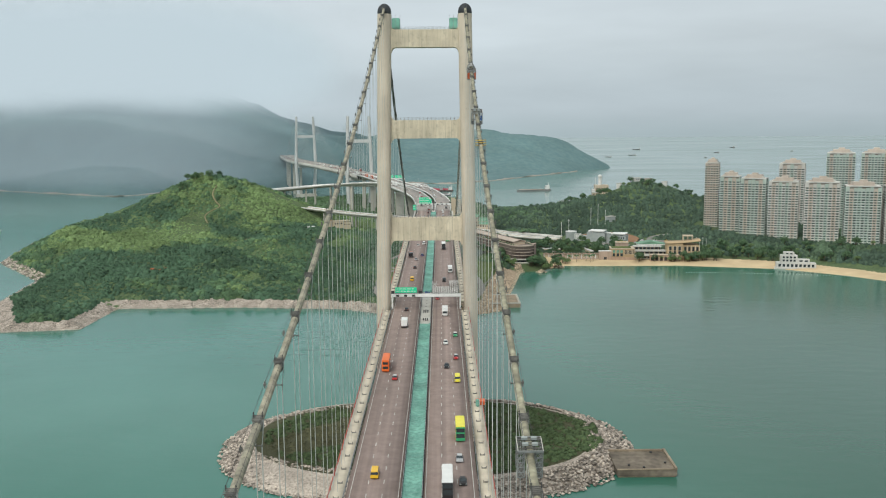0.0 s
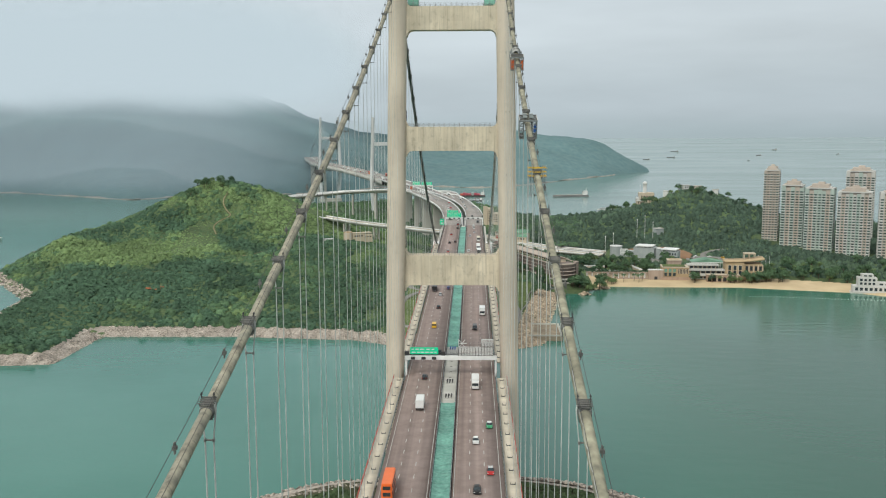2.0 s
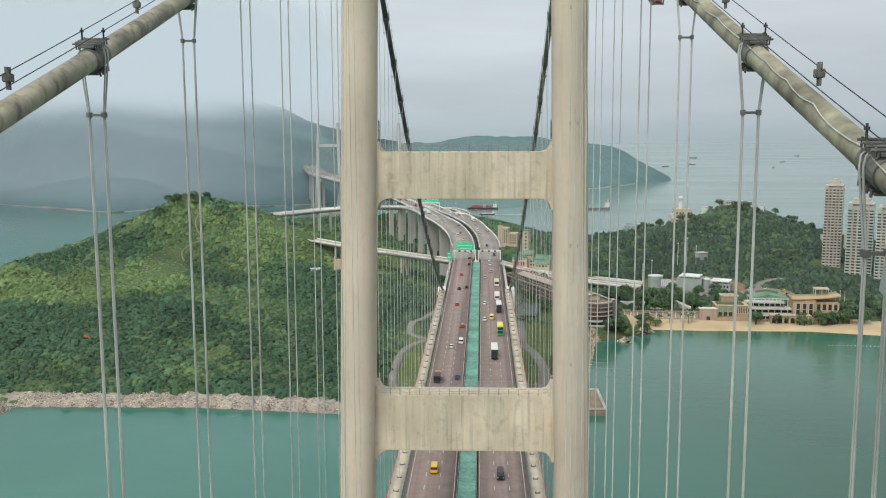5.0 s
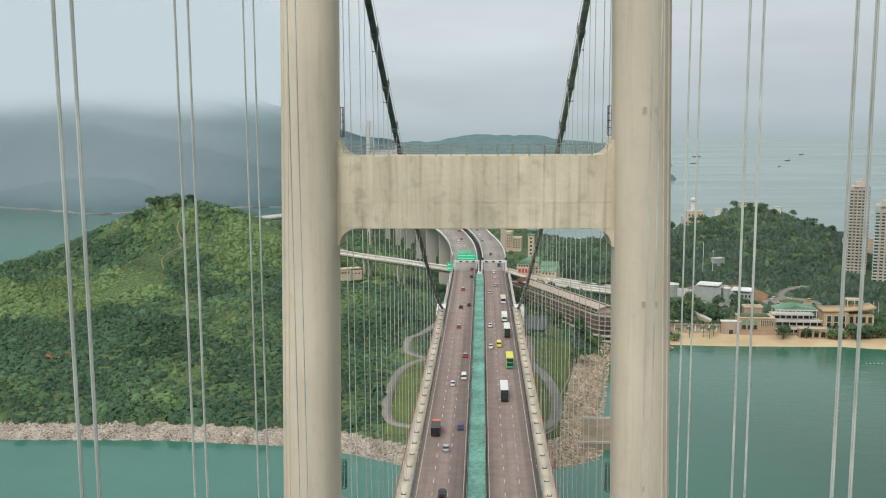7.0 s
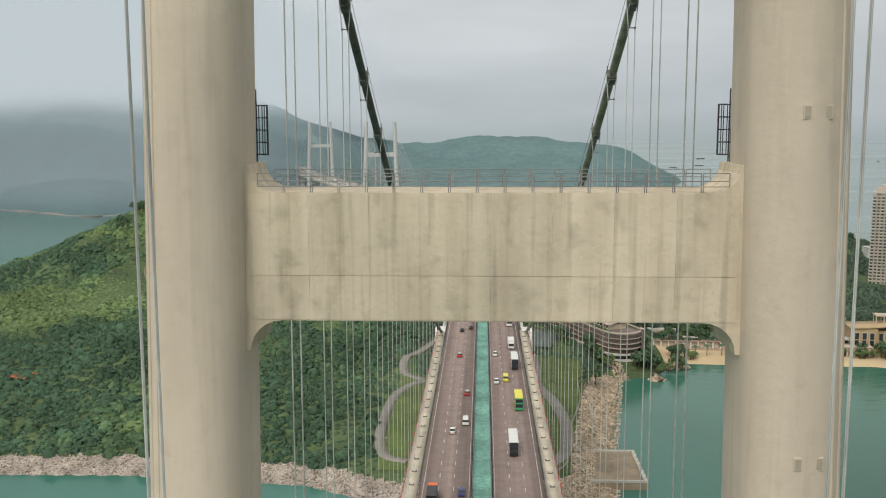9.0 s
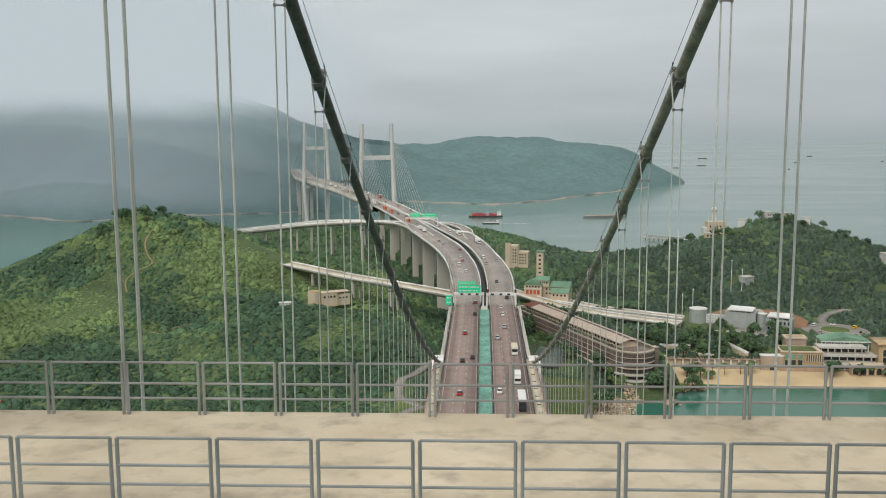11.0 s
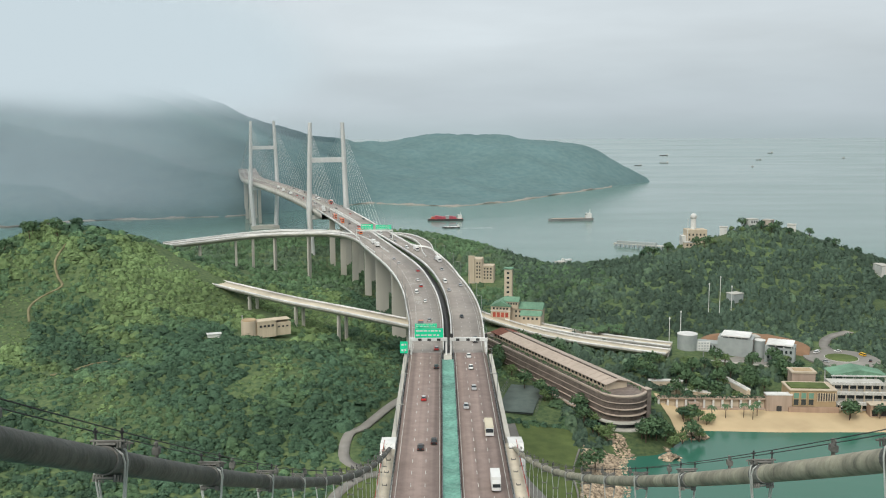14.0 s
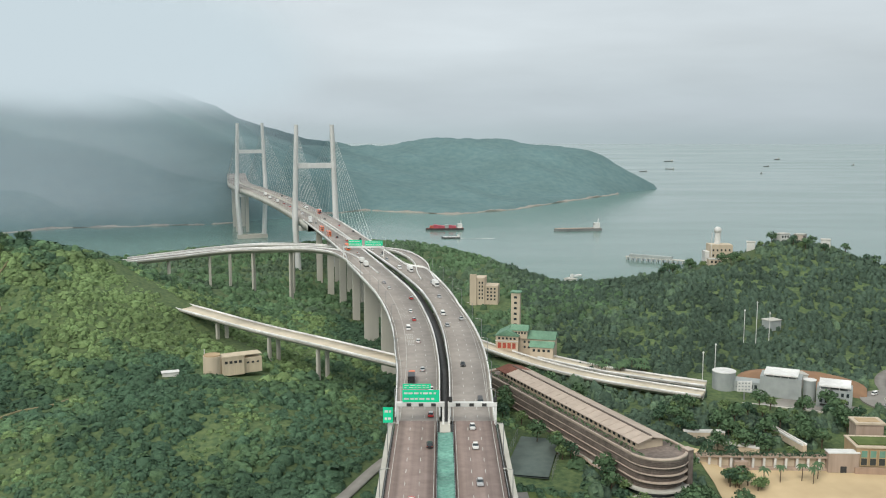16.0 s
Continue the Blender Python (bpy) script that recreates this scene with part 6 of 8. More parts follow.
part("tower_roof", bx(-10, -3.5, 7.6, 14, 54 - gz, 54.8 - gz), M["roof_green"], fs)
windows(fs, -9.0, -4.5, H0 + 8, 53 - gz, 1, 6, 8.1, 0.42)
windows(fs, -15, -3, H0 - 2.5, H0 + 2.4, 4, 1, -9, 0.7, -1, M["red"])
windows(fs, -15, -3, H0 + 3.3, H0 + 5.6, 5, 1, -9, 0.55)
windows(fs, 7, 19, H0 - 2.5, H0 + 0.6, 4, 1, -13, 0.5)
windows(fs, -6.5, 2.5, H0 + 6.4, H0 + 8.6, 5, 1, -5, 0.6)
windows(fs, 0, 19, H0 - 3, H0 + 3.5, 7, 2, -4.0, 0.45)
# beige block by the viaduct
b2 = thing("beige_block", "angular beige concrete block beside the viaduct", "building", at=(31, 878, ground(31, 878) - 0.5), turn=-10)
part("wall", bx(-9, 2, -7, 7, 0, 21, bevel=0.1), M["beige"], b2)
part("wall", bx(2, 12, -5, 8, 0, 15, bevel=0.1), M["beige"], b2)
part("stair_core", bx(-9.2, -4, -8.6, -7.02, 0, 24), M["beige"], b2)
windows(b2, -3, 1.5, 4, 19, 2, 5, -7, 0.5)
windows(b2, 3, 11, 3, 14, 3, 4, -5, 0.5)
# hillside hut
hx, hy = -114, 646
hz = max(ground(hx, hy), ground(-106, 622) + 1.5)
hut = thing("hillside_hut", "cream pump house with a round drum on the slope", "building", at=(hx, hy, hz - 3), turn=28)
bm = bmesh.new(); tube(bm, [(-9, -1, 0), (-9, -1, 11.0)], 4.8, 28); part("drum", bm, M["beige"], hut)
bm = bmesh.new(); tube(bm, [(-9, -1, 11.01), (-9, -1, 11.6)], 4.3, 28); part("drum_roof", bm, M["tan"], hut)
part("wall", bx(-5, 7, -5, 5, 0, 9.6, bevel=0.1), M["cream_wall"], hut)
part("parapet", bx(-5.2, 7.2, -5.2, -4.6, 9.61, 10.4), M["cream_wall"], hut)
part("wall", bx(7.05, 17, -3.4, 5, 0, 8.2, bevel=0.1), M["cream_wall"], hut)
part("roof", bx(-4.8, 17, -3.2, 4.9, 9.62, 9.9), M["cream_wall"], hut)
part("stack", bx(-12.6, -12.2, 1.4, 1.8, 8, 14.2), M["white"], hut)
windows(hut, -4, 6, 6.0, 8.2, 4, 1, -5, 0.62, -1, M["dark"])
windows(hut, 8, 16, 4.6, 6.6, 3, 1, -3.4, 0.5, -1, M["dark"])
ht = thing("small_hut", "small white flat-roofed shelter on the slope", "hut", at=(-140, 628, ground(-140, 628) - 0.5), turn=20)
part("wall", bx(-4, 4, -2, 2, 0, 2.6), M["white"], ht); part("roof", bx(-4.4, 4.4, -2.4, 2.4, 2.62, 2.9), M["white"], ht)

# grey works complex under an earth cutting
gz = ground(185, 670)
wk = thing("works_complex", "grey and white low works buildings with drum ends", "building", at=(184, 668, gz - 0.5), turn=-24)
part("wall", bx(-8, 14, 2, 16, 0, 12), M["grey_wall"], wk); part("roof", bx(-6, 12, 1, 17, 13.2, 14.0), M["white"], wk)
for xx in np.linspace(-5, 11, 5):
    part("roof_post", bx(xx - 0.2, xx + 0.2, 1.6, 2.0, 12, 13.2), M["white"], wk)
part("wall", bx(22, 40, -6, 8, 0, 10.5), M["grey_wall"], wk); part("roof", bx(23, 39, -7, 9, 12, 12.8), M["white"], wk)
windows(wk, 23, 39, 2, 10, 6, 2, -6, 0.5)
for xx in np.linspace(24, 38, 4):
    part("roof_post", bx(xx - 0.2, xx + 0.2, -6.4, -6, 10.5, 12), M["white"], wk)
part("wall", bx(-22, -8.05, 4, 14, 0, 7), M["grey_wall"], wk)
windows(wk, -21, -9, 2.5, 6.5, 5, 1, 4, 0.6)
for xx, rr in ((-28, 6.5), (18, 3.4)):
    bm = bmesh.new(); tube(bm, [(xx, 6, 0), (xx, 6, 11.5)], rr, 28); part("drum", bm, M["grey_wall"], wk)
    bm = bmesh.new(); tube(bm, [(xx, 6, 11.52), (xx, 6, 11.9)], rr * 1.03, 28); part("drum_rim", bm, M["white"], wk)
cut = thing("earth_cutting", "bare orange-brown earth cutting behind the works", "slope", kind="structure", at=(184, 668, gz), turn=-24)
bm = bmesh.new()
sec = [[(xx, 22 + 3 * math.sin(xx * 0.09), -1), (xx, 30 + 3 * math.sin(xx * 0.09), 1.0 + 8.0 * math.sqrt(max(0.0, 1 - ((xx - 12) / 36) ** 2)) + 0.6 * math.cos(xx * 0.3)), (xx, 36, 0.5 + 8.0 * math.sqrt(max(0.0, 1 - ((xx - 12) / 36) ** 2)))] for xx in np.linspace(-23.5, 47.5, 39)]
ribbon(sec, "face", M["earth"], cut, close=False); bm.free()
ybd = thing("yard_board", "white panel sign standing on a post", "sign", at=(166, 664, gz))
part("panel", bx(-4, 4, -0.3, 0.3, 5, 11), M["white"], ybd); part("post", bx(-0.3, 0.3, -0.29, 0.29, 0, 5), M["steel"], ybd)
for i in range(4):
    for k in range(3):
        part("pane", bx(-3.4 + i * 1.8, -2.4 + i * 1.8, -0.36, -0.31, 5.7 + k * 1.8, 6.6 + k * 1.8), M["grey_wall"], ybd)
part("plinth_wall", bx(-34, 44, -16, -14.5, -8, 0.6), M["viaduct"], wk)
part("yard", bx(-34, 44, -14.4, 1.9, -2, 0.4), M["path"], wk)
part("louvre", bx(24, 38, -6.14, -6.02, 1.2, 2.4), M["dark"], wk)

# seaside resort: tan block, white terraces, arcade and hall behind the beach
M["arcade"] = material("pinkish_arcade", (0.42, 0.30, 0.22), (0.33, 0.235, 0.175), 0.4, 0.85, 0.1, 2.0, streak=True, big=0.12)
rsb = thing("resort_block", "tan rendered resort block with green glazed bays", "building", "resort buildings", at=(188, 572, 3.0), turn=-4)
part("wall", bx(0, 25, 0, 16, 0, 11, bevel=0.1), M["tan"], rsb)
part("roof_slab", bx(-0.4, 25.3, -0.6, 16.3, 11.01, 11.6), M["beige"], rsb)
part("roof_planting", bx(1, 22, 2, 13, 11.61, 12.2, bevel=0.2), M["grass"], rsb)
for i in range(3):
    bay_ = part("bay_frame", bx(1.6 + i * 4, 5.0 + i * 4, -0.5, 0.02, 2.6, 10.2), M["tan"], rsb)
    part("green_pane", bx(2.0 + i * 4, 4.6 + i * 4, -0.56, -0.48, 6.7, 9.8), M["green_glass"], bay_)
    part("dark_pane", bx(2.0 + i * 4, 4.6 + i * 4, -0.56, -0.48, 3.0, 6.2), M["glass"], bay_)
# flat dark plate behind the slats paints the shade of an open loggia
part("loggia", bx(14.4, 24.4, -0.06, 0.03, 5.4, 9.6), M["dark"], rsb)
for i in range(8):
    part("slat", bx(14.5 + i * 1.35, 15.0 + i * 1.35, -0.7, -0.08, 5.0, 9.8), M["beige"], rsb)
part("plinth", bx(-1, 26, -2.2, -0.75, -1, 2.2, bevel=0.1), M["arcade"], rsb)
kiosk = thing("roof_kiosk", "low tan kiosk with a flat roof by the roundabout", "building", at=(198, 596, 9.0), turn=-4)
part("wall", bx(0, 13, 0, 9, -6, 8.0), M["pink_stone"], kiosk)
part("roof", bx(-0.6, 13.6, -0.6, 9.6, 8.01, 9.0), M["beige"], kiosk)
part("roof_well", bx(1.5, 11.5, 1.5, 7.5, 9.01, 9.2), M["tan"], kiosk)
rst = thing("terrace_building", "white tiered terrace building with balustrades and dark glazing", "building", "resort buildings", at=(213.5, 571, 3.0), turn=-4)
for k, (x1, y0, z0) in enumerate(((40, 0, 0), (34, 5.5, 4.2), (29, 11, 8.2))):
    part("storey", bx(0, x1, y0, y0 + 16 - 3 * k, z0, z0 + 3.7), M["flat_a"], rst)
    part("glazing_band", bx(0.6, x1 - 0.6, y0 - 0.12, y0 + 0.02, z0 + 0.9, z0 + 3.0), M["glass"], rst)
    part("terrace_slab", bx(-0.3, x1 + 0.5, y0 - 3.2, y0 + 15 - 3 * k, z0 + 3.71, z0 + 4.15), M["pale"], rst)
    for i in range(int(x1 / 1.9)):
        part("baluster", bx(0.3 + i * 1.9, 1.3 + i * 1.9, y0 - 3.1, y0 - 2.85, z0 + 4.16, z0 + 5.3), M["flat_a"], rst)
    part("handrail", bx(-0.2, x1 + 0.4, y0 - 3.15, y0 - 2.8, z0 + 5.31, z0 + 5.5), M["white"], rst)
    for i in range(7):
        part("column", bx(0.8 + i * x1 / 7, 1.4 + i * x1 / 7, y0 - 2.6, y0 - 2.0, z0, z0 + 3.7), M["beige"], rst)
part("awning", bx(1, 9, -5.2, -3.3, 3.2, 3.5), M["white"], rst)
pav = thing("plaza_canopy", "pale green glazed gable canopy on slim white columns", "canopy", at=(222, 598, 10.5), turn=-4)
gable(pav, 0, 30, 0, 14, 5.0, 8.0, M["roof_green"], "y")
part("fascia", bx(-1, 31, -0.9, -0.6, 4.2, 5.0), M["white"], pav)
for i in range(6):
    for yy in (0.4, 13.4):
        part("column", bx(i * 5.9, i * 5.9 + 0.6, yy, yy + 0.6, -6, 4.99), M["white"], pav)
rsa = thing("beach_arcade", "pinkish arched arcade at the top of the sand", "arcade", at=(228, 562, 2.0), turn=-4)
part("wall", bx(0, 30, 0, 6, 0, 6.4, bevel=0.1), M["arcade"], rsa)
part("coping", bx(-0.4, 30.4, -0.4, 6.4, 6.41, 6.9), M["beige"], rsa)
for i in range(6):
    out = [(2.4 + i * 4.7 + 1.5 * math.cos(a), 3.2 + 1.5 * math.sin(a)) for a in np.linspace(0, math.pi, 9)] + [(0.9 + i * 4.7, 0.6), (3.9 + i * 4.7, 0.6)]
    bm = bmesh.new()
    bm.faces.new([bm.verts.new((x_, -0.05, z_)) for x_, z_ in out])
    bmesh.ops.extrude_face_region(bm, geom=bm.faces[:])
    # no opening is cut: a dark plate paints the shade within each arch
    part("arch", bm, M["dark"], rsa)
    part("pier", bx(4.35 + i * 4.7, 4.95 + i * 4.7, -0.4, -0.02, 0, 5.6), M["beige"], rsa)
hall = thing("resort_hall", "large tan hall with tall windows and a swept cornice", "building", "resort buildings", at=(247, 569, 3.0), turn=-7)
part("wall", bx(0, 17, 0, 18, 0, 16.5, bevel=0.1), M["tan"], hall)
part("wall", bx(17.05, 34, 2.5, 18, 0, 15.0, bevel=0.1), M["tan"], hall)
for i in range(3):
    fr_ = part("window_frame", bx(2.0 + i * 4.8, 5.6 + i * 4.8, -0.35, 0.02, 4.2, 14.2), M["beige"], hall)
    part("tall_pane", bx(2.5 + i * 4.8, 5.1 + i * 4.8, -0.42, -0.33, 4.7, 13.7), M["glass"], fr_)
    part("transom", bx(2.4 + i * 4.8, 5.2 + i * 4.8, -0.5, -0.43, 8.8, 9.4), M["tan"], fr_)
for i in range(4):
    part("pane", bx(18.6 + i * 4.2, 20.9 + i * 4.2, 2.36, 2.52, 8.6, 13.0), M["glass"], hall)
    part("pilaster", bx(21.4 + i * 4.2, 22.2 + i * 4.2, 1.9, 2.48, 6.5, 14.4), M["beige"], hall)
sec = [[(x_, -1.2 + 0.06 * x_, 16.55 + 0.0021 * x_ * x_), (x_, 19, 16.55 + 0.0021 * x_ * x_), (x_, 19, 17.5 + 0.0026 * x_ * x_), (x_, -1.2 + 0.06 * x_, 17.5 + 0.0026 * x_ * x_)] for x_ in np.linspace(-1.2, 35.5, 22)]
ribbon(sec, "swept_cornice", M["tan"], hall)
part("stair_flank", bx(29, 35, -3, 2.4, 0, 7.5, bevel=0.1), M["beige"], hall)
rot = thing("roof_pergola", "square cream pergola on the hall roof", "pergola", at=(266, 577, 21.2), turn=-7)
part("top_frame", bx(0, 11, 0, 8, 5.0, 6.0, bevel=0.1), M["beige"], rot)
for xx in (0.3, 5.2, 10.1):
    for yy in (0.3, 7.1):
        part("post", bx(xx, xx + 0.6, yy, yy + 0.6, -0.6, 4.99), M["beige"], rot)
for i in range(5):
    fp = thing("flagpole", "slim white flagpole above the plaza", "flagpole", "flagpoles", at=(282 + i * 3.4, 596 - i * 0.8, ground(282 + i * 3.4, 596 - i * 0.8)))
    bm = bmesh.new(); tube(bm, [(0, 0, 0), (0, 0, 17 + (i % 2))], 0.16, 6); part("pole", bm, M["white"], fp)
    bm = bmesh.new(); bmesh.ops.create_icosphere(bm, subdivisions=1, radius=0.3, matrix=Matrix.Translation((0, 0, 17.2 + (i % 2)))); part("finial", bm, M["white"], fp)
gz = 5.0
col = thing("colonnade", "pinkish retaining wall with white columns behind the sand", "wall", kind="structure", at=(150, 575, 3.0), turn=-2)
part("wall", bx(-34, 27, 1, 2.2, 0, 6.5), M["pink_stone"], col)
part("lintel", bx(-34, 27, -0.8, 0.99, 5.3, 6.1), M["pink_stone"], col)
part("plinth", bx(-34, 27, -1.2, 0.98, -1.0, 0.5), M["pink_stone"], col)
for xx in np.arange(-33, 27, 5.0):
    part("column", bx(xx - 0.5, xx + 0.5, -0.6, 0.4, 0.5, 5.3, bevel=0.06), M["white"], col)
    part("niche", bx(xx + 1.0, xx + 4.0, 0.93, 0.99, 0.8, 4.6), M["beige"], col)
    r_ = random.Random(int(xx * 7) + 500)
    bm = bmesh.new()                   # hedge along the top
    for _ in range(60):
        c = Vector((xx + r_.uniform(-0.4, 5.4), r_.uniform(-1.0, 2.6), 6.1 + r_.uniform(0, 1.5)))
        d1, d2 = [Vector((r_.uniform(-1, 1), r_.uniform(-1, 1), r_.uniform(-1, 1))) * 0.55 for _ in range(2)]
        bm.faces.new([bm.verts.new(c + v) for v in (d1, d2, -d1, -d2)])
    part("hedge", bm, M["tree_dark"], col)
part("pavilion", bx(-17, -11, -3.4, -0.9, -1, 4.2, bevel=0.1), M["pink_stone"], col)
part("pavilion_door", bx(-15.2, -12.8, -3.46, -3.38, 0, 2.6), M["dark"], col)
gt = thing("gate_block", "pink stone gate block with an arch", "gate", at=(182, 571, 2.5), turn=-2)
part("wall", bx(-7, 7, 0, 5, 0, 9.0, bevel=0.1), M["pink_stone"], gt)
# dark plate on the solid wall as the shaded archway
part("arch", bx(-1.4, 1.4, -0.1, 0.02, 0, 3.0), M["dark"], gt)
part("coping", bx(-7.2, 7.2, -0.2, 5.2, 9.0, 9.5), M["white"], gt)
for k, (xa, ya, xb, yb, z) in enumerate(((165, 617, 171, 589, 8.2), (128, 600, 150, 590, 7.4), (118, 607, 138, 606, 7.0))):
    d = Vector((xb - xa, yb - ya)); L = d.length
    pth = thing("garden_wall", "low white garden path wall among trees", "wall", "garden walls", "structure", at=(xa, ya, ground(xa, ya) - 0.6), turn=math.degrees(math.atan2(d.y, d.x)))
    part("wall", bx(0, L, -1.2, 1.2, 0, 3.2, bevel=0.15), M["beige"], pth)
    part("coping", bx(0, L, 0.7, 1.3, 3.2, 4.1), M["white"], pth)
    part("coping", bx(0, L, -1.3, -0.7, 3.2, 4.1), M["white"], pth)
vl = thing("beach_villa", "white terraced villa standing on the sand", "building", at=(366, 513, 1.0), turn=-12)
for x0, x1, y0, y1, z0, z1 in ((-20, 18, 0, 10, 0, 5.5), (-16, 0, 1, 10, 5.5, 13), (0.05, 12, 2, 9, 5.5, 9), (-13, -3, 2, 9, 13, 16)):
    part("wall", bx(x0, x1, y0, y1, z0, z1, bevel=0.08), M["flat_a"], vl)
    windows(vl, x0 + 1, x1 - 1, z0 + 0.6, z1 - 0.4, max(2, int((x1 - x0) / 4)), max(1, int((z1 - z0) / 3.6)), y0, 0.6)
part("slab", bx(-22, 28, -2, 12, -3, -0.02), M["pale"], vl)

# radar station on the headland
gz = ground(247, 999)
rd_ = thing("radar_station", "white cylindrical radar tower on a beige block", "radar tower", at=(247, 999, gz - 1))
top = 65.5 - gz + 1
part("block", bx(-8, 12, -7, 7, 0, top * 0.56, bevel=0.1), M["beige"], rd_)
part("block", bx(-12, -8.05, -5, 5, 0, top * 0.36), M["white"], rd_)
windows(rd_, -7, 11, 1, top * 0.48, 5, 3, -7, 0.4)
bm = bmesh.new(); tube(bm, [(0, 0, top * 0.5), (0, 0, top - 3)], 2.6, 20); part("drum", bm, M["white"], rd_)
bm = bmesh.new(); bmesh.ops.create_icosphere(bm, subdivisions=3, radius=3.4, matrix=Matrix.Translation((0, 0, top - 1.6))); part("dome", bm, M["white"], rd_, smooth=True)
for i, (xx, yy, w, h, c) in enumerate(((236, 968, 11, 5, "beige"), (300, 985, 10, 6, "white"), (318, 990, 8, 6, "flat_c"), (345, 1000, 9, 5, "white"), (392, 905, 16, 7, "white"), (410, 880, 14, 16, "beige"),
                                       (120, 1030, 9, 5, "white"), (275, 992, 7, 5, "white"), (205, 690, 9, 5, "white"), (228, 800, 10, 4, "grey_wall"))):
    hs = thing("hill_house", "small pale flat-roofed house among the trees", "house", "hill houses", at=(xx, yy, ground(xx, yy) - 0.5), turn=i * 23)
    part("wall", bx(-w / 2, w / 2, -4, 4, 0, h + 3), M[c], hs)
    part("roof", bx(-w / 2 - 0.4, w / 2 + 0.4, -4.4, 4.4, h + 3.01, h + 3.5), M["pale"], hs)
    windows(hs, -w / 2 + 0.5, w / 2 - 0.5, 1, h + 2.6, 3, 2, -4, 0.5)

# roundabout
rb = thing("roundabout", "grassed traffic island ringed by grey road", "roundabout", kind="structure", at=(254, 661, max(ground(254 + dx, 661 + dy) for dx in (-20, 0, 20) for dy in (-20, 0, 20)) + 0.1))
bm = bmesh.new(); tube(bm, [(0, 0, -4), (0, 0, 0.3)], 23, 40); part("road", bm, M["path"], rb)
bm = bmesh.new(); tube(bm, [(0, 0, 0.31), (0, 0, 0.6)], 10.5, 40); part("kerb", bm, M["pale"], rb)
bm = bmesh.new(); tube(bm, [(0, 0, 0.61), (0, 0, 0.8)], 10.0, 40); part("lawn", bm, M["grass"], rb)

# road behind the ark
ramp("village_road", "pale concrete village road behind the ark", [(20, 735, 24), (56, 712, 17), (85, 690, 15), (115, 673, 14), (142, 659, 13.5)], 12.0, (30, 42, 54), M["cream_deck"])
ramp("village_road", "pale concrete ramp with white walls", [(60, 724, 18), (90, 704, 16), (120, 688, 15), (148, 676, 14)], 10.0, (30, 50), M["cream_deck"])


# ---------------------------------------------------------------- blocks of flats
M["flat_glass"] = material("green_flat_glazing", (0.085, 0.125, 0.112), (0.032, 0.050, 0.045), 0.6, 0.2, spec=0.6, island=0.5, big=0.2)
# darker tone for the core: recess shade painted between the bays
M["flat_recess"] = material("shaded_re_entrant", (0.30, 0.27, 0.24), (0.22, 0.20, 0.18), 0.3, 0.8, streak=True)


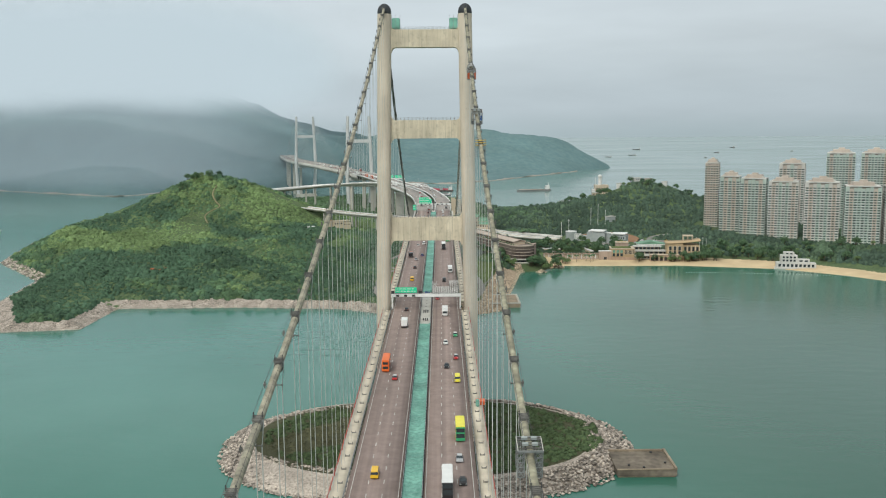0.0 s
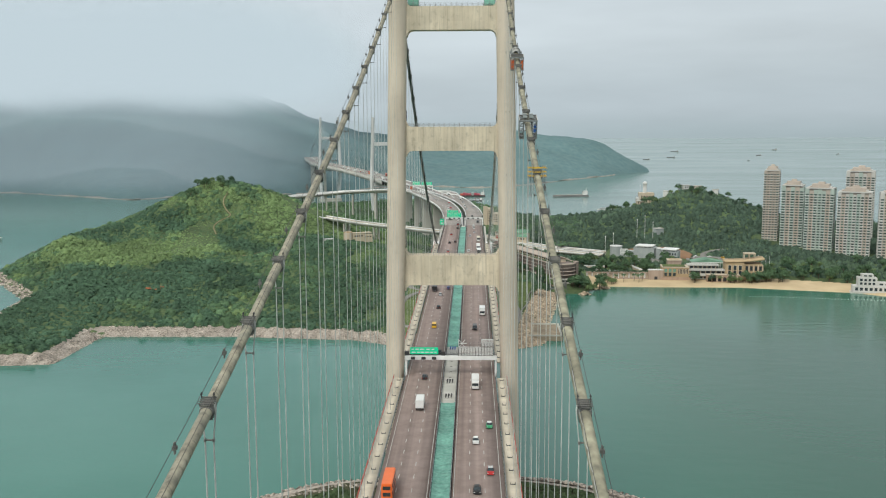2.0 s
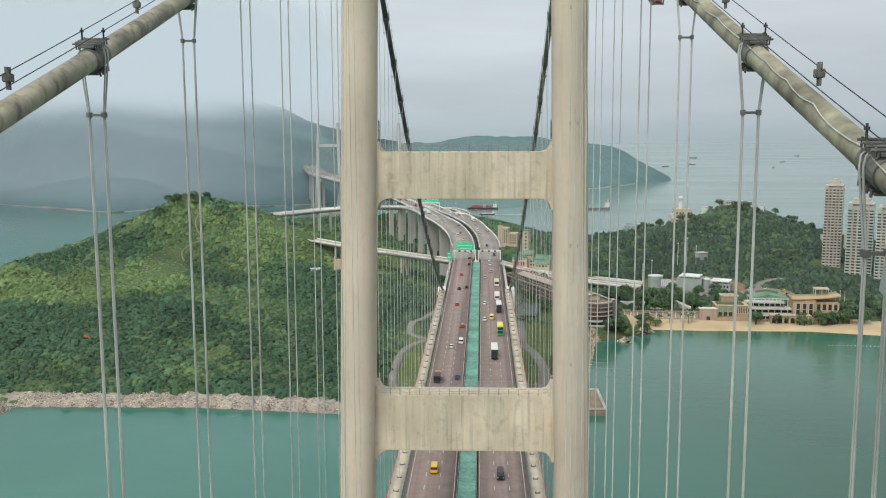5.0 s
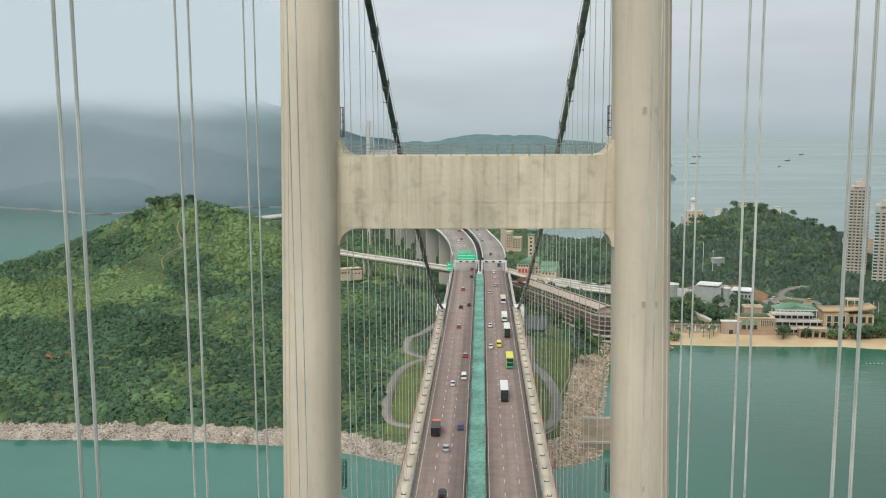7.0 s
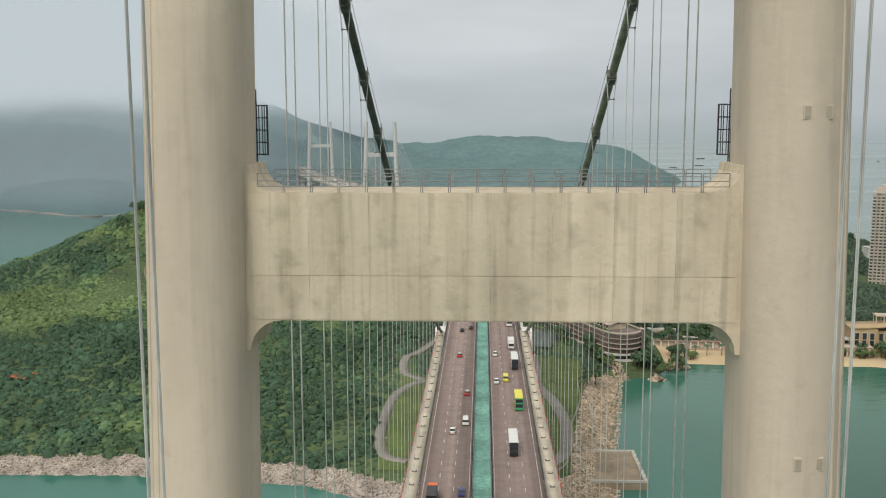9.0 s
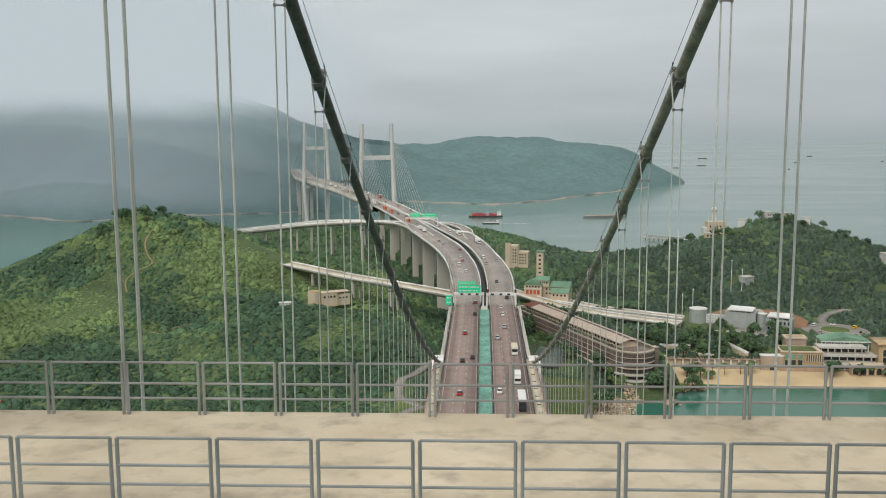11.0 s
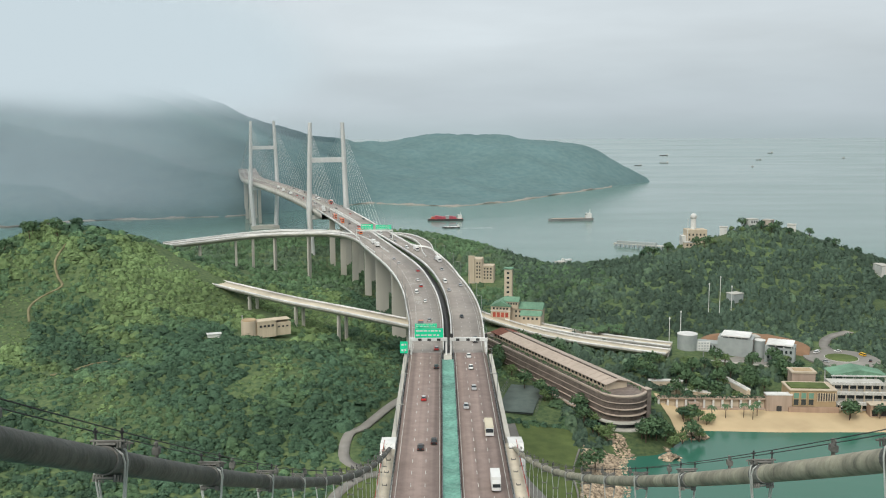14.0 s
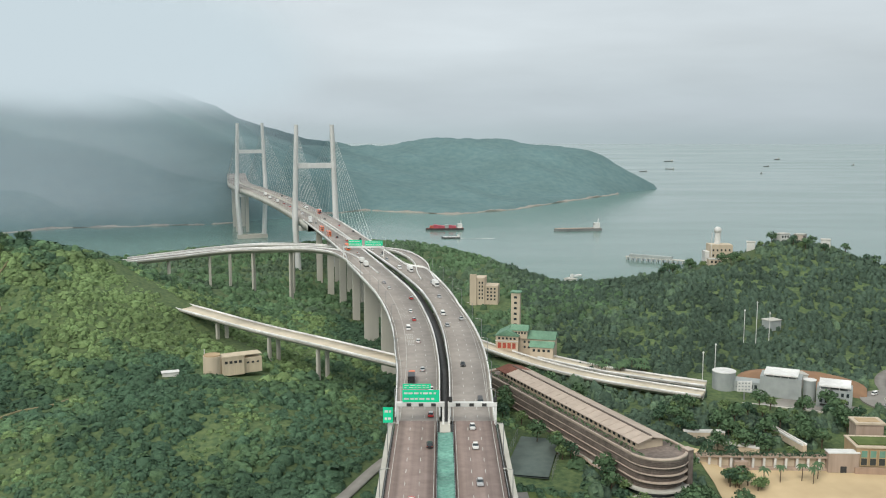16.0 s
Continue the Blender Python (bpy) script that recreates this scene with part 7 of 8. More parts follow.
def flats(x, y, w, d, top, turn, mat, crown, label):
    g_ = max(2.0, ground(x, y) - 1)
    t_ = thing("apartment_tower", label, "apartment tower", "apartment towers", at=(x, y, g_), turn=turn)
    h = top - g_
    part("core", bx(-w / 2 + 1.5, w / 2 - 1.5, -d / 2 + 1.5, d / 2 - 1.5, 0, h), M["flat_recess"], t_)
    nb = max(5, int(w / 4.2)) | 1
    floors = int(h / 2.95)
    wn_, sl_, ac_ = bmesh.new(), bmesh.new(), bmesh.new()
    dice = random.Random(int(x))
    faces = [(0, -1, w, d, nb), (1, -1, d - 2.6, w, max(3, int(d / 5)) | 1), (1, 1, d - 2.6, w, max(3, int(d / 5)) | 1), (0, 1, w, d, nb)]
    for ax, s_, ww, dd, n_ in faces:
        b = ww / n_
        for i in range(n_):
            u0, u1 = -ww / 2 + i * b, -ww / 2 + (i + 1) * b
            out = (1.3, 0.1, 0.7)[i % 3] if i % 2 == 0 else -0.2
            f0 = dd / 2 - 1.55
            f1 = dd / 2 - 1.2 + out
            def slab(bm, a0, a1, r0, r1, z0, z1):
                lo, hi = sorted((s_ * r0, s_ * r1))
                if ax == 0:
                    box(bm, a0, a1, lo, hi, z0, z1)
                else:
                    box(bm, lo, hi, a0, a1, z0, z1)
                return bm
            gap = 0.22 if i % 2 == 0 else 0.0
            part("bay" if ax == 0 else "side_bay", slab(bmesh.new(), u0 + gap, u1 - gap, f0, f1, 0, h - (0, 2.2, 1.0)[i % 3]), mat if i % 2 == 0 else M["flat_c" if i in (1, n_ - 2) else "flat_b"], t_)
            if s_ > 0 and ax == 0:
                continue
            for k in range(floors - 1):
                z0 = k * 2.95 + 0.95
                if i % 2 == 0:
                    slab(wn_, u0 + gap + b * 0.1, u1 - gap - b * 0.1, f1 - 0.02, f1 + 0.09, z0, z0 + 1.6)
                    slab(sl_, u0 + gap, u1 - gap, f1 - 0.02, f1 + 0.3, z0 - 0.55, z0 - 0.1)
                else:
                    slab(wn_, u0 + b * 0.2, u1 - b * 0.2, f1 - 0.02, f1 + 0.07, z0 + 0.1, z0 + 1.5)
                    if dice.random() < 0.6:
                        slab(ac_, u0 + b * 0.2, u0 + b * 0.2 + 0.9, f1 - 0.02, f1 + 0.5, z0 - 0.5, z0 + 0.1)
    for nm, bm, mt in (("glazing", wn_, M["flat_glass"]), ("sill_banding", sl_, M["white"]), ("cooling_equipment", ac_, M["pale"])):
        tagged(part(nm, bm, mt, t_), kind="stuff")
    part("parapet", bx(-w / 2 + 0.4, w / 2 - 0.4, -d / 2 + 0.4, d / 2 - 0.4, h, h + 1.2), M["flat_a"], t_)
    if crown:
        part("crown", bx(-w * 0.3, w * 0.3, -d / 3, d / 3, h + 1.2, h + 5.2, bevel=0.15), M["flat_c"], t_)
        part("crown_cap", bx(-w * 0.1, w * 0.12, -d / 5, d / 6, h + 5.2, h + 7.4), M["flat_c"], t_)
        part("tank_room", bx(w * 0.24, w * 0.38, -d / 4, d / 8, h + 1.2, h + 3.0), M["flat_a"], t_)
        part("tank_room", bx(-w * 0.4, -w * 0.28, -d / 6, d / 4, h + 1.2, h + 2.6), M["flat_c"], t_)


for x, y, w, d, top, turn, mt in ((361, 803, 17, 17, 93, -25, "flat_c"), (374, 766, 24, 20, 78, -25, "flat_b"), (394, 736, 30, 20, 77, -28, "flat_b"), (420, 706, 34, 22, 75, -25, "flat_a"),
                                  (454, 677, 38, 22, 76, -20, "flat_a"), (490, 652, 38, 22, 73, -16, "flat_b"), (528, 640, 34, 22, 73, -12, "flat_a"), (566, 622, 34, 22, 73, -10, "flat_b"),
                                  (476, 832, 32, 22, 90, -25, "flat_a"), (524, 795, 34, 22, 105, -22, "flat_b"), (566, 788, 34, 22, 105, -22, "flat_b")):
    flats(x, y, w, d, top, turn, M[mt], True, "tall cream and green tiled block of flats" if mt != "flat_c" else "slim peach tiled block of flats")


# ---------------------------------------------------------------- piers, ships
def wharf(at, turn, L, w, label):
    t_ = thing("wharf", label, "pier", "piers", at=at, turn=turn)
    part("deck", bx(-L / 2, L / 2, -w / 2, w / 2, 3.0, 3.7), M["pale"], t_)
    for xx in np.arange(-L / 2 + 2, L / 2, 6):
        for yy in (-w / 2 + 0.8, w / 2 - 0.8):
            bm = bmesh.new(); tube(bm, [(xx, yy, -4), (xx, yy, 3.0)], 0.5, 8); part("pile", bm, M["viaduct"], t_)
    return t_


w_ = wharf((246, 1236, 0), -30, 70, 8, "concrete ferry pier with a low shelter")
part("shelter", bx(-30, 20, -3, 3, 3.7, 6.8), M["grey_wall"], w_)
wharf((150, 1072, 0), 16, 66, 6, "low concrete landing stage")
wharf((-640, 880, 0), -8, 70, 5, "narrow breakwater jetty in the bay")


def ship(at, turn, L, w, hullmat, deckmat, label, cargo=()):
    t_ = thing("ship", label, "ship", "ships", at=at, turn=turn)
    out = [(L * 0.5, 0), (L * 0.42, w * 0.32), (L * 0.3, w * 0.5), (-L * 0.46, w * 0.5), (-L * 0.5, w * 0.36), (-L * 0.5, -w * 0.36), (-L * 0.46, -w * 0.5), (L * 0.3, -w * 0.5), (L * 0.42, -w * 0.32)]
    part("hull", prism(bmesh.new(), out, -1.0, L * 0.045 + 0.6), hullmat, t_)
    zd = L * 0.045 + 0.6
    part("deck", prism(bmesh.new(), [(a * 0.97, b_ * 0.92) for a, b_ in out], zd, zd + 0.15), deckmat, t_)
    part("bridge", bx(-L * 0.46, -L * 0.34, -w * 0.36, w * 0.36, zd + 0.15, zd + L * 0.11, bevel=0.1), M["white"], t_)
    part("bridge_windows", bx(-L * 0.345, -L * 0.337, -w * 0.34, w * 0.34, zd + L * 0.07, zd + L * 0.095), M["glass"], t_)
    bm = bmesh.new(); tube(bm, [(-L * 0.43, 0, zd + L * 0.11), (-L * 0.43, 0, zd + L * 0.19)], L * 0.008, 6); part("mast", bm, M["white"], t_)
    for i, c in enumerate(cargo):
        x0 = -L * 0.3 + i * L * 0.1
        part("container", bx(x0, x0 + L * 0.094, -w * 0.4, w * 0.4, zd + 0.15, zd + 3.4 + (i * 7 % 3) * 0.8), c, t_)
    return t_


M["pink"] = material("faded_red_container", (0.48, 0.10, 0.13), (0.38, 0.08, 0.11), 0.5, 0.6)
ship((4, 1545, 0), 184, 56, 9, M["dark"], M["red"], "dark cargo ship stacked with red containers", (M["pink"], M["pink"], M["grey_wall"], M["pink"], M["pink"], M["pink"], M["red"]))
ship((12, 1448, 0), 184, 26, 8, M["dark"], M["white"], "small white and dark tugboat under way")
# dark hull lightened to grey, with distance haze in the base colour
M["hull_grey"] = material("haze_grey_hull", (0.20, 0.21, 0.21), (0.15, 0.155, 0.155), 0.3, 0.7)
ship((200, 1538, 0), 188, 72, 9, M["hull_grey"], M["pink_stone"], "long low dark cargo barge")
ship((140, 1130, 0), 40, 16, 5, M["white"], M["white"], "white motor launch near the landing stage")
for i, (xx, yy, L) in enumerate(((760, 3300, 50), (640, 3150, 40), (900, 3900, 60), (1150, 3500, 40), (560, 3500, 36), (1400, 4100, 60), (1500, 3600, 40), (980, 3050, 30))):
    ship((xx, yy, 0), 175 + i * 9, L * 0.6, L * 0.14, M["dark"], M["viaduct"], "distant grey vessel at anchor")
wake = thing("wake", "thin white wake behind the tug", "wake", kind="structure")
bm = bmesh.new()
bm.faces.new([bm.verts.new(p) for p in ((24, 1447, 0.05), (72, 1447.5, 0.05), (72, 1444.5, 0.05), (24, 1446, 0.05))])
part("foam", bm, M["white"], wake)
buoys = thing("float_line", "line of pale floats off the bathing beach", "float line")
for i in range(60):
    xx = 250 + i * 2.6
    bm = bmesh.new(); bmesh.ops.create_icosphere(bm, subdivisions=1, radius=0.35, matrix=Matrix.Translation((xx, 498 - (i / 60) ** 1.5 * 30 + math.sin(i * 0.2), 0.1)))
    part("float", bm, M["white"], buoys)


# palms by the village road, and on the sand
def palm():
    t_ = thing("palm", "tall feathery palm beside the village road", "palm tree", "palms")
    bm = bmesh.new(); tube(bm, [(0, 0, -0.5), (0.15, 0, 4), (0.1, 0.1, 8)], 0.2, 7); part("trunk", bm, M["trunk"], t_)
    r_ = random.Random(9)
    for k in range(13):
        a, up_ = k * 0.483 + r_.uniform(-0.1, 0.1), r_.uniform(0.2, 1.1)
        d, sd = Vector((math.cos(a), math.sin(a), 0)), Vector((-math.sin(a), math.cos(a), 0))
        pts = [Vector((0.1, 0.1, 8)) + d * (3.2 * u) + Vector((0, 0, up_ * 2.2 * u - 2.9 * u * u)) for u in (0, 0.25, 0.5, 0.75, 1.0)]
        bm = bmesh.new()
        for p, q_, w0, w1 in zip(pts, pts[1:], (0.15, 0.5, 0.55, 0.35), (0.5, 0.55, 0.35, 0.05)):
            for s_ in (-1, 1):
                bm.faces.new([bm.verts.new(v) for v in (p, q_, q_ + sd * s_ * w1 - Vector((0, 0, w1 * 0.5)), p + sd * s_ * w0 - Vector((0, 0, w0 * 0.5)))])
        part("frond", bm, M["bush"], t_)
    return t_


pm = palm()
pr_ = random.Random(4)
pm.matrix_basis = pose(92, 704, ground(92, 704))
for k in range(22):
    xx, yy = pr_.uniform(86, 124), pr_.uniform(697, 716)
    copy_thing(pm, pose(xx, yy, ground(xx, yy), 0, 0, k * 50))
for xx, yy in ((160, 563), (164, 560), (168, 565), (150, 562), (142, 560)):
    copy_thing(pm, pose(xx, yy, ground(xx, yy), 0, 0, xx * 9))


# ---------------------------------------------------------------- vehicles
PAINT = {"white": (0.75, 0.75, 0.73), "silver": (0.45, 0.46, 0.47), "black": (0.02, 0.02, 0.022), "red": (0.52, 0.03, 0.03), "yellow": (0.80, 0.48, 0.03),
         "green": (0.05, 0.36, 0.16), "blue": (0.05, 0.07, 0.22), "orange": (0.80, 0.16, 0.03), "lemon": (0.80, 0.72, 0.06), "cream": (0.62, 0.55, 0.40)}
for k_, c_ in PAINT.items():
    M["p_" + k_] = material("vehicle_paint_" + k_, c_, tuple(v * 0.88 for v in c_), 0.6, 0.35, spec=0.5, big=0.05)
M["tyre"] = material("tyre_rubber", (0.02, 0.02, 0.02), (0.015, 0.015, 0.015), 2.0, 0.9)


def wheels(t_, xs, ys, r):
    for y in ys:
        for x in xs:
            bm = bmesh.new(); tube(bm, [(x - 0.11, y, r), (x + 0.11, y, r)], r, 12)
            w = part("wheel", bm, M["tyre"], t_)
            bm = bmesh.new(); tube(bm, [(x - 0.13, y, r), (x + 0.13, y, r)], r * 0.5, 8)
            part("rim", bm, M["steel"], w)


def tapered(x0, x1, y0, y1, z0, z1, ins_f, ins_b, ins_s):
    bm = bmesh.new()
    lo = [bm.verts.new(p) for p in ((x0, y0, z0), (x1, y0, z0), (x1, y1, z0), (x0, y1, z0))]
    hi = [bm.verts.new(p) for p in ((x0 + ins_s, y0 + ins_b, z1), (x1 - ins_s, y0 + ins_b, z1), (x1 - ins_s, y1 - ins_f, z1), (x0 + ins_s, y1 - ins_f, z1))]
    bm.faces.new(lo[::-1]); bm.faces.new(hi)
    for i in range(4):
        bm.faces.new((lo[i], lo[(i + 1) % 4], hi[(i + 1) % 4], hi[i]))
    return bm


def car(paint, label, taxi=False, roof=None):
    t_ = thing("car", label, "car", "vehicles")
    bm = tapered(-0.9, 0.9, -2.25, 2.25, 0.28, 0.88, 0.12, 0.08, 0.08)
    bmesh.ops.bevel(bm, geom=bm.edges[:], offset=0.12, segments=2, affect="EDGES")
    part("body", bm, M[paint], t_)
    part("glazing", tapered(-0.80, 0.80, -1.65, 1.05, 0.86, 1.36, 0.75, 0.55, 0.16), M["glass"], t_)
    part("roof", tapered(-0.64, 0.64, -1.12, 0.32, 1.355, 1.44, 0.12, 0.12, 0.06), M[roof or paint], t_)
    for x in (-0.66, 0.66):
        part("headlight", bx(x - 0.18, x + 0.18, 2.19, 2.27, 0.6, 0.74), M["white"], t_)
        part("tail_light", bx(x - 0.18, x + 0.18, -2.27, -2.19, 0.62, 0.76), M["red"], t_)
    wheels(t_, (-0.82, 0.82), (-1.4, 1.4), 0.33)
    if taxi:
        part("roof_sign", bx(-0.3, 0.3, -0.5, -0.25, 1.44, 1.6), M["white"], t_)
    return t_


def van(paint, label):
    t_ = thing("van", label, "van", "vehicles")
    bm = tapered(-0.95, 0.95, -2.5, 2.5, 0.32, 1.25, 0.15, 0.04, 0.04)
    bmesh.ops.bevel(bm, geom=bm.edges[:], offset=0.1, segments=2, affect="EDGES")
    part("body", bm, M[paint], t_)
    part("glazing", tapered(-0.92, 0.92, -2.42, 2.1, 1.22, 1.85, 0.6, 0.12, 0.1), M["glass"], t_)
    part("roof", tapered(-0.84, 0.84, -2.35, 1.5, 1.84, 2.05, 0.15, 0.1, 0.08), M[paint], t_)
    for x in (-0.7, 0.7):
        part("headlight", bx(x - 0.16, x + 0.16, 2.42, 2.52, 0.75, 0.95), M["white"], t_)
    wheels(t_, (-0.86, 0.86), (-1.6, 1.6), 0.35)
    return t_


def bus(paint, front, label, h=4.2, L=11.5):
    t_ = thing("bus", label, "bus", "vehicles")
    part("body", bx(-1.25, 1.25, -L / 2, L / 2, 0.35, h, bevel=0.15), M[paint], t_)
    part("front_mask", bx(-1.2, 1.2, L / 2 + 0.005, L / 2 + 0.05, 0.4, h - 0.15), M[front], t_)
    for z0, z1 in ((1.2, 2.1), (2.75, 3.6)) if h > 3.6 else ((1.4, 2.4),):
        for s_ in (-1, 1):
            part("side_glazing", bx(*((1.24, 1.275) if s_ > 0 else (-1.275, -1.24)), -L / 2 + 0.5, L / 2 - 0.3, z0, z1), M["glass"], t_)
        part("windscreen", bx(-1.1, 1.1, L / 2 + 0.04, L / 2 + 0.08, z0, z1 + 0.2), M["glass"], t_)
        part("rear_window", bx(-0.9, 0.9, -L / 2 - 0.03, -L / 2 + 0.01, z0, z1), M["glass"], t_)
    wheels(t_, (-1.1, 1.1), (-L * 0.3, L * 0.3), 0.5)
    return t_


def truck(cab, load, label, L=8.5, h=3.4):
    t_ = thing("truck", label, "truck", "vehicles")
    part("cab", bx(-1.15, 1.15, L / 2 - 2.0, L / 2, 0.55, 2.7, bevel=0.12), M[cab], t_)
    part("windscreen", bx(-1.0, 1.0, L / 2 + 0.0, L / 2 + 0.04, 1.5, 2.4), M["glass"], t_)
    part("chassis", bx(-0.5, 0.5, -L / 2, L / 2 - 2.0, 0.55, 0.9), M["dark"], t_)
    part("cargo_box", bx(-1.22, 1.22, -L / 2, L / 2 - 2.2, 0.95, h, bevel=0.05), M[load], t_)
    for x in (-0.8, 0.8):
        part("headlight", bx(x - 0.15, x + 0.15, L / 2, L / 2 + 0.05, 0.75, 0.95), M["white"], t_)
    wheels(t_, (-1.05, 1.05), (-L * 0.34, -L * 0.22, L * 0.33), 0.48)
    return t_


MAKE = {
    "white_car": lambda: car("p_white", "white saloon car on the bridge road"), "silver_car": lambda: car("p_silver", "silver-grey saloon car on the bridge road"),
    "black_car": lambda: car("p_black", "black saloon car on the bridge road"), "blue_car": lambda: car("p_blue", "dark blue saloon car on the bridge road"),
    "red_taxi": lambda: car("p_red", "red taxi with a silver roof", True, "p_silver"), "green_taxi": lambda: car("p_green", "green taxi with a white roof", True, "p_white"),
    "yellow_van": lambda: van("p_yellow", "orange-yellow minibus van on the road"), "white_van": lambda: van("p_white", "white panel van on the road"),
    "lemon_van": lambda: van("p_lemon", "bright yellow van on the road"), "black_van": lambda: van("p_black", "black people carrier on the road"),
    "white_bus": lambda: bus("p_white", "p_black", "white double-decker bus with a dark front"), "lemon_bus": lambda: bus("p_lemon", "p_green", "yellow double-decker bus with a green front", 4.3, 9.5),
    "red_bus": lambda: bus("p_orange", "p_red", "orange and red double-decker bus", 4.2, 10.5), "cream_bus": lambda: bus("p_cream", "p_white", "cream single-deck coach on the bridge", 3.1, 9.0),
    "white_truck": lambda: truck("p_white", "p_white", "white box lorry on the bridge road"), "orange_truck": lambda: truck("p_orange", "p_black", "orange lorry with a dark load", 8.5, 2.8),
}
made = {}


def drive(kind, x, y):
    """Puts a vehicle on the road: left carriageway heads away, right one comes back."""
    turn = math.degrees(math.atan(-float(slope(y)))) if y > 441 else 0.0
    if x > float(road_x(y)):
        turn += 180
    m = pose(x, y, ROAD_Z + (0.03 if y > 441 else 0.012), 0, 0, turn)
    if kind not in made:
        made[kind] = MAKE[kind]()
        made[kind].matrix_basis = m
    else:
        copy_thing(made[kind], m)


for kind, x, y in (("yellow_van", -9.7, -208), ("red_bus", -12.6, -110), ("red_taxi", -9.0, -123), ("black_car", -9.1, -12), ("white_truck", -8.8, -44), ("black_van", -9.0, -255), ("red_taxi", -5.2, -268),
                   ("white_bus", 7.7, -217), ("black_car", 11.4, -213), ("silver_car", 10.9, -198), ("lemon_bus", 11.4, -180), ("lemon_van", 11.6, -126), ("black_car", 8.2, -109), ("red_taxi", 11.6, -97),
                   ("white_car", 8.0, -75), ("green_taxi", 11.9, -62), ("white_truck", 8.0, -22), ("red_taxi", 4.6, 14), ("black_van", 8.0, 62), ("white_truck", 11.4, 92),
                   ("black_car", -5.2, 22), ("yellow_van", -9.0, 66), ("black_car", -8.6, 106),
                   ("orange_truck", -12.2, 151), ("blue_car", -5.3, 155), ("silver_car", -8.8, 137), ("white_car", -8.9, 200), ("white_van", -5.3, 208), ("red_taxi", -5.3, 238), ("red_taxi", -9.0, 288),
                   ("black_car", -9.0, 331), ("black_car", -5.2, 336), ("white_bus", 8.0, 186), ("lemon_bus", 10.9, 225), ("lemon_van", 7.6, 255), ("white_car", 4.4, 252), ("white_bus", 11.2, 274),
                   ("white_truck", 10.8, 303), ("white_car", 4.4, 290), ("black_car", -4.9, 418), ("silver_car", 8.3, 390), ("silver_car", 5.0, 369), ("cream_bus", 11.2, 345), ("red_taxi", -8.9, 378),
                   ("white_car", 8.1, 417), ("white_car", 7.8, 434), ("black_van", 11.2, 459), ("orange_truck", -12.2, 486), ("silver_car", -8.5, 500), ("white_car", -5.2, 474), ("red_taxi", -4.9, 446),
                   ("white_car", -11.2, 545), ("black_car", 6.6, 507)):
    drive(kind, x, y)
pick = random.Random(12)
for y in np.arange(570, 1330, 17):
    for side in (-1, 1):
        if pick.random() < 0.62:
            off = inner(y, side) + side * pick.choice((2.8, 6.6, 10.4))
            xx, yy, _ = road_point(y + pick.uniform(-5, 5), off, 0)
            drive(pick.choice(("white_car", "silver_car", "black_car", "red_taxi", "black_car", "white_van", "white_truck", "red_bus" if y > 700 else "silver_car")), xx, yy)


rz = rb.matrix_basis.translation.z + 0.32
for kind, ang, rad in (("yellow_van", 20, 17), ("white_car", 75, 17), ("white_van", 130, 17), ("silver_car", 215, 17), ("black_car", 330, 17)):
    a = math.radians(ang)
    copy_thing(made[kind], pose(254 + rad * math.cos(a), 661 + rad * math.sin(a), rz, 0, 0, ang))

# ---------------------------------------------------------------- cable maintenance platforms
def on_cable(y, side=1):
    p = Vector((side * cable_x(y, side), y, cable_z(y)))
    d = Vector((0, 1, cable_z(y + 0.5) - cable_z(y - 0.5))).normalized()
    rot = Matrix((Vector((1, 0, 0)), d, Vector((1, 0, 0)).cross(d))).transposed().to_4x4()
    return Matrix.Translation(p) @ rot


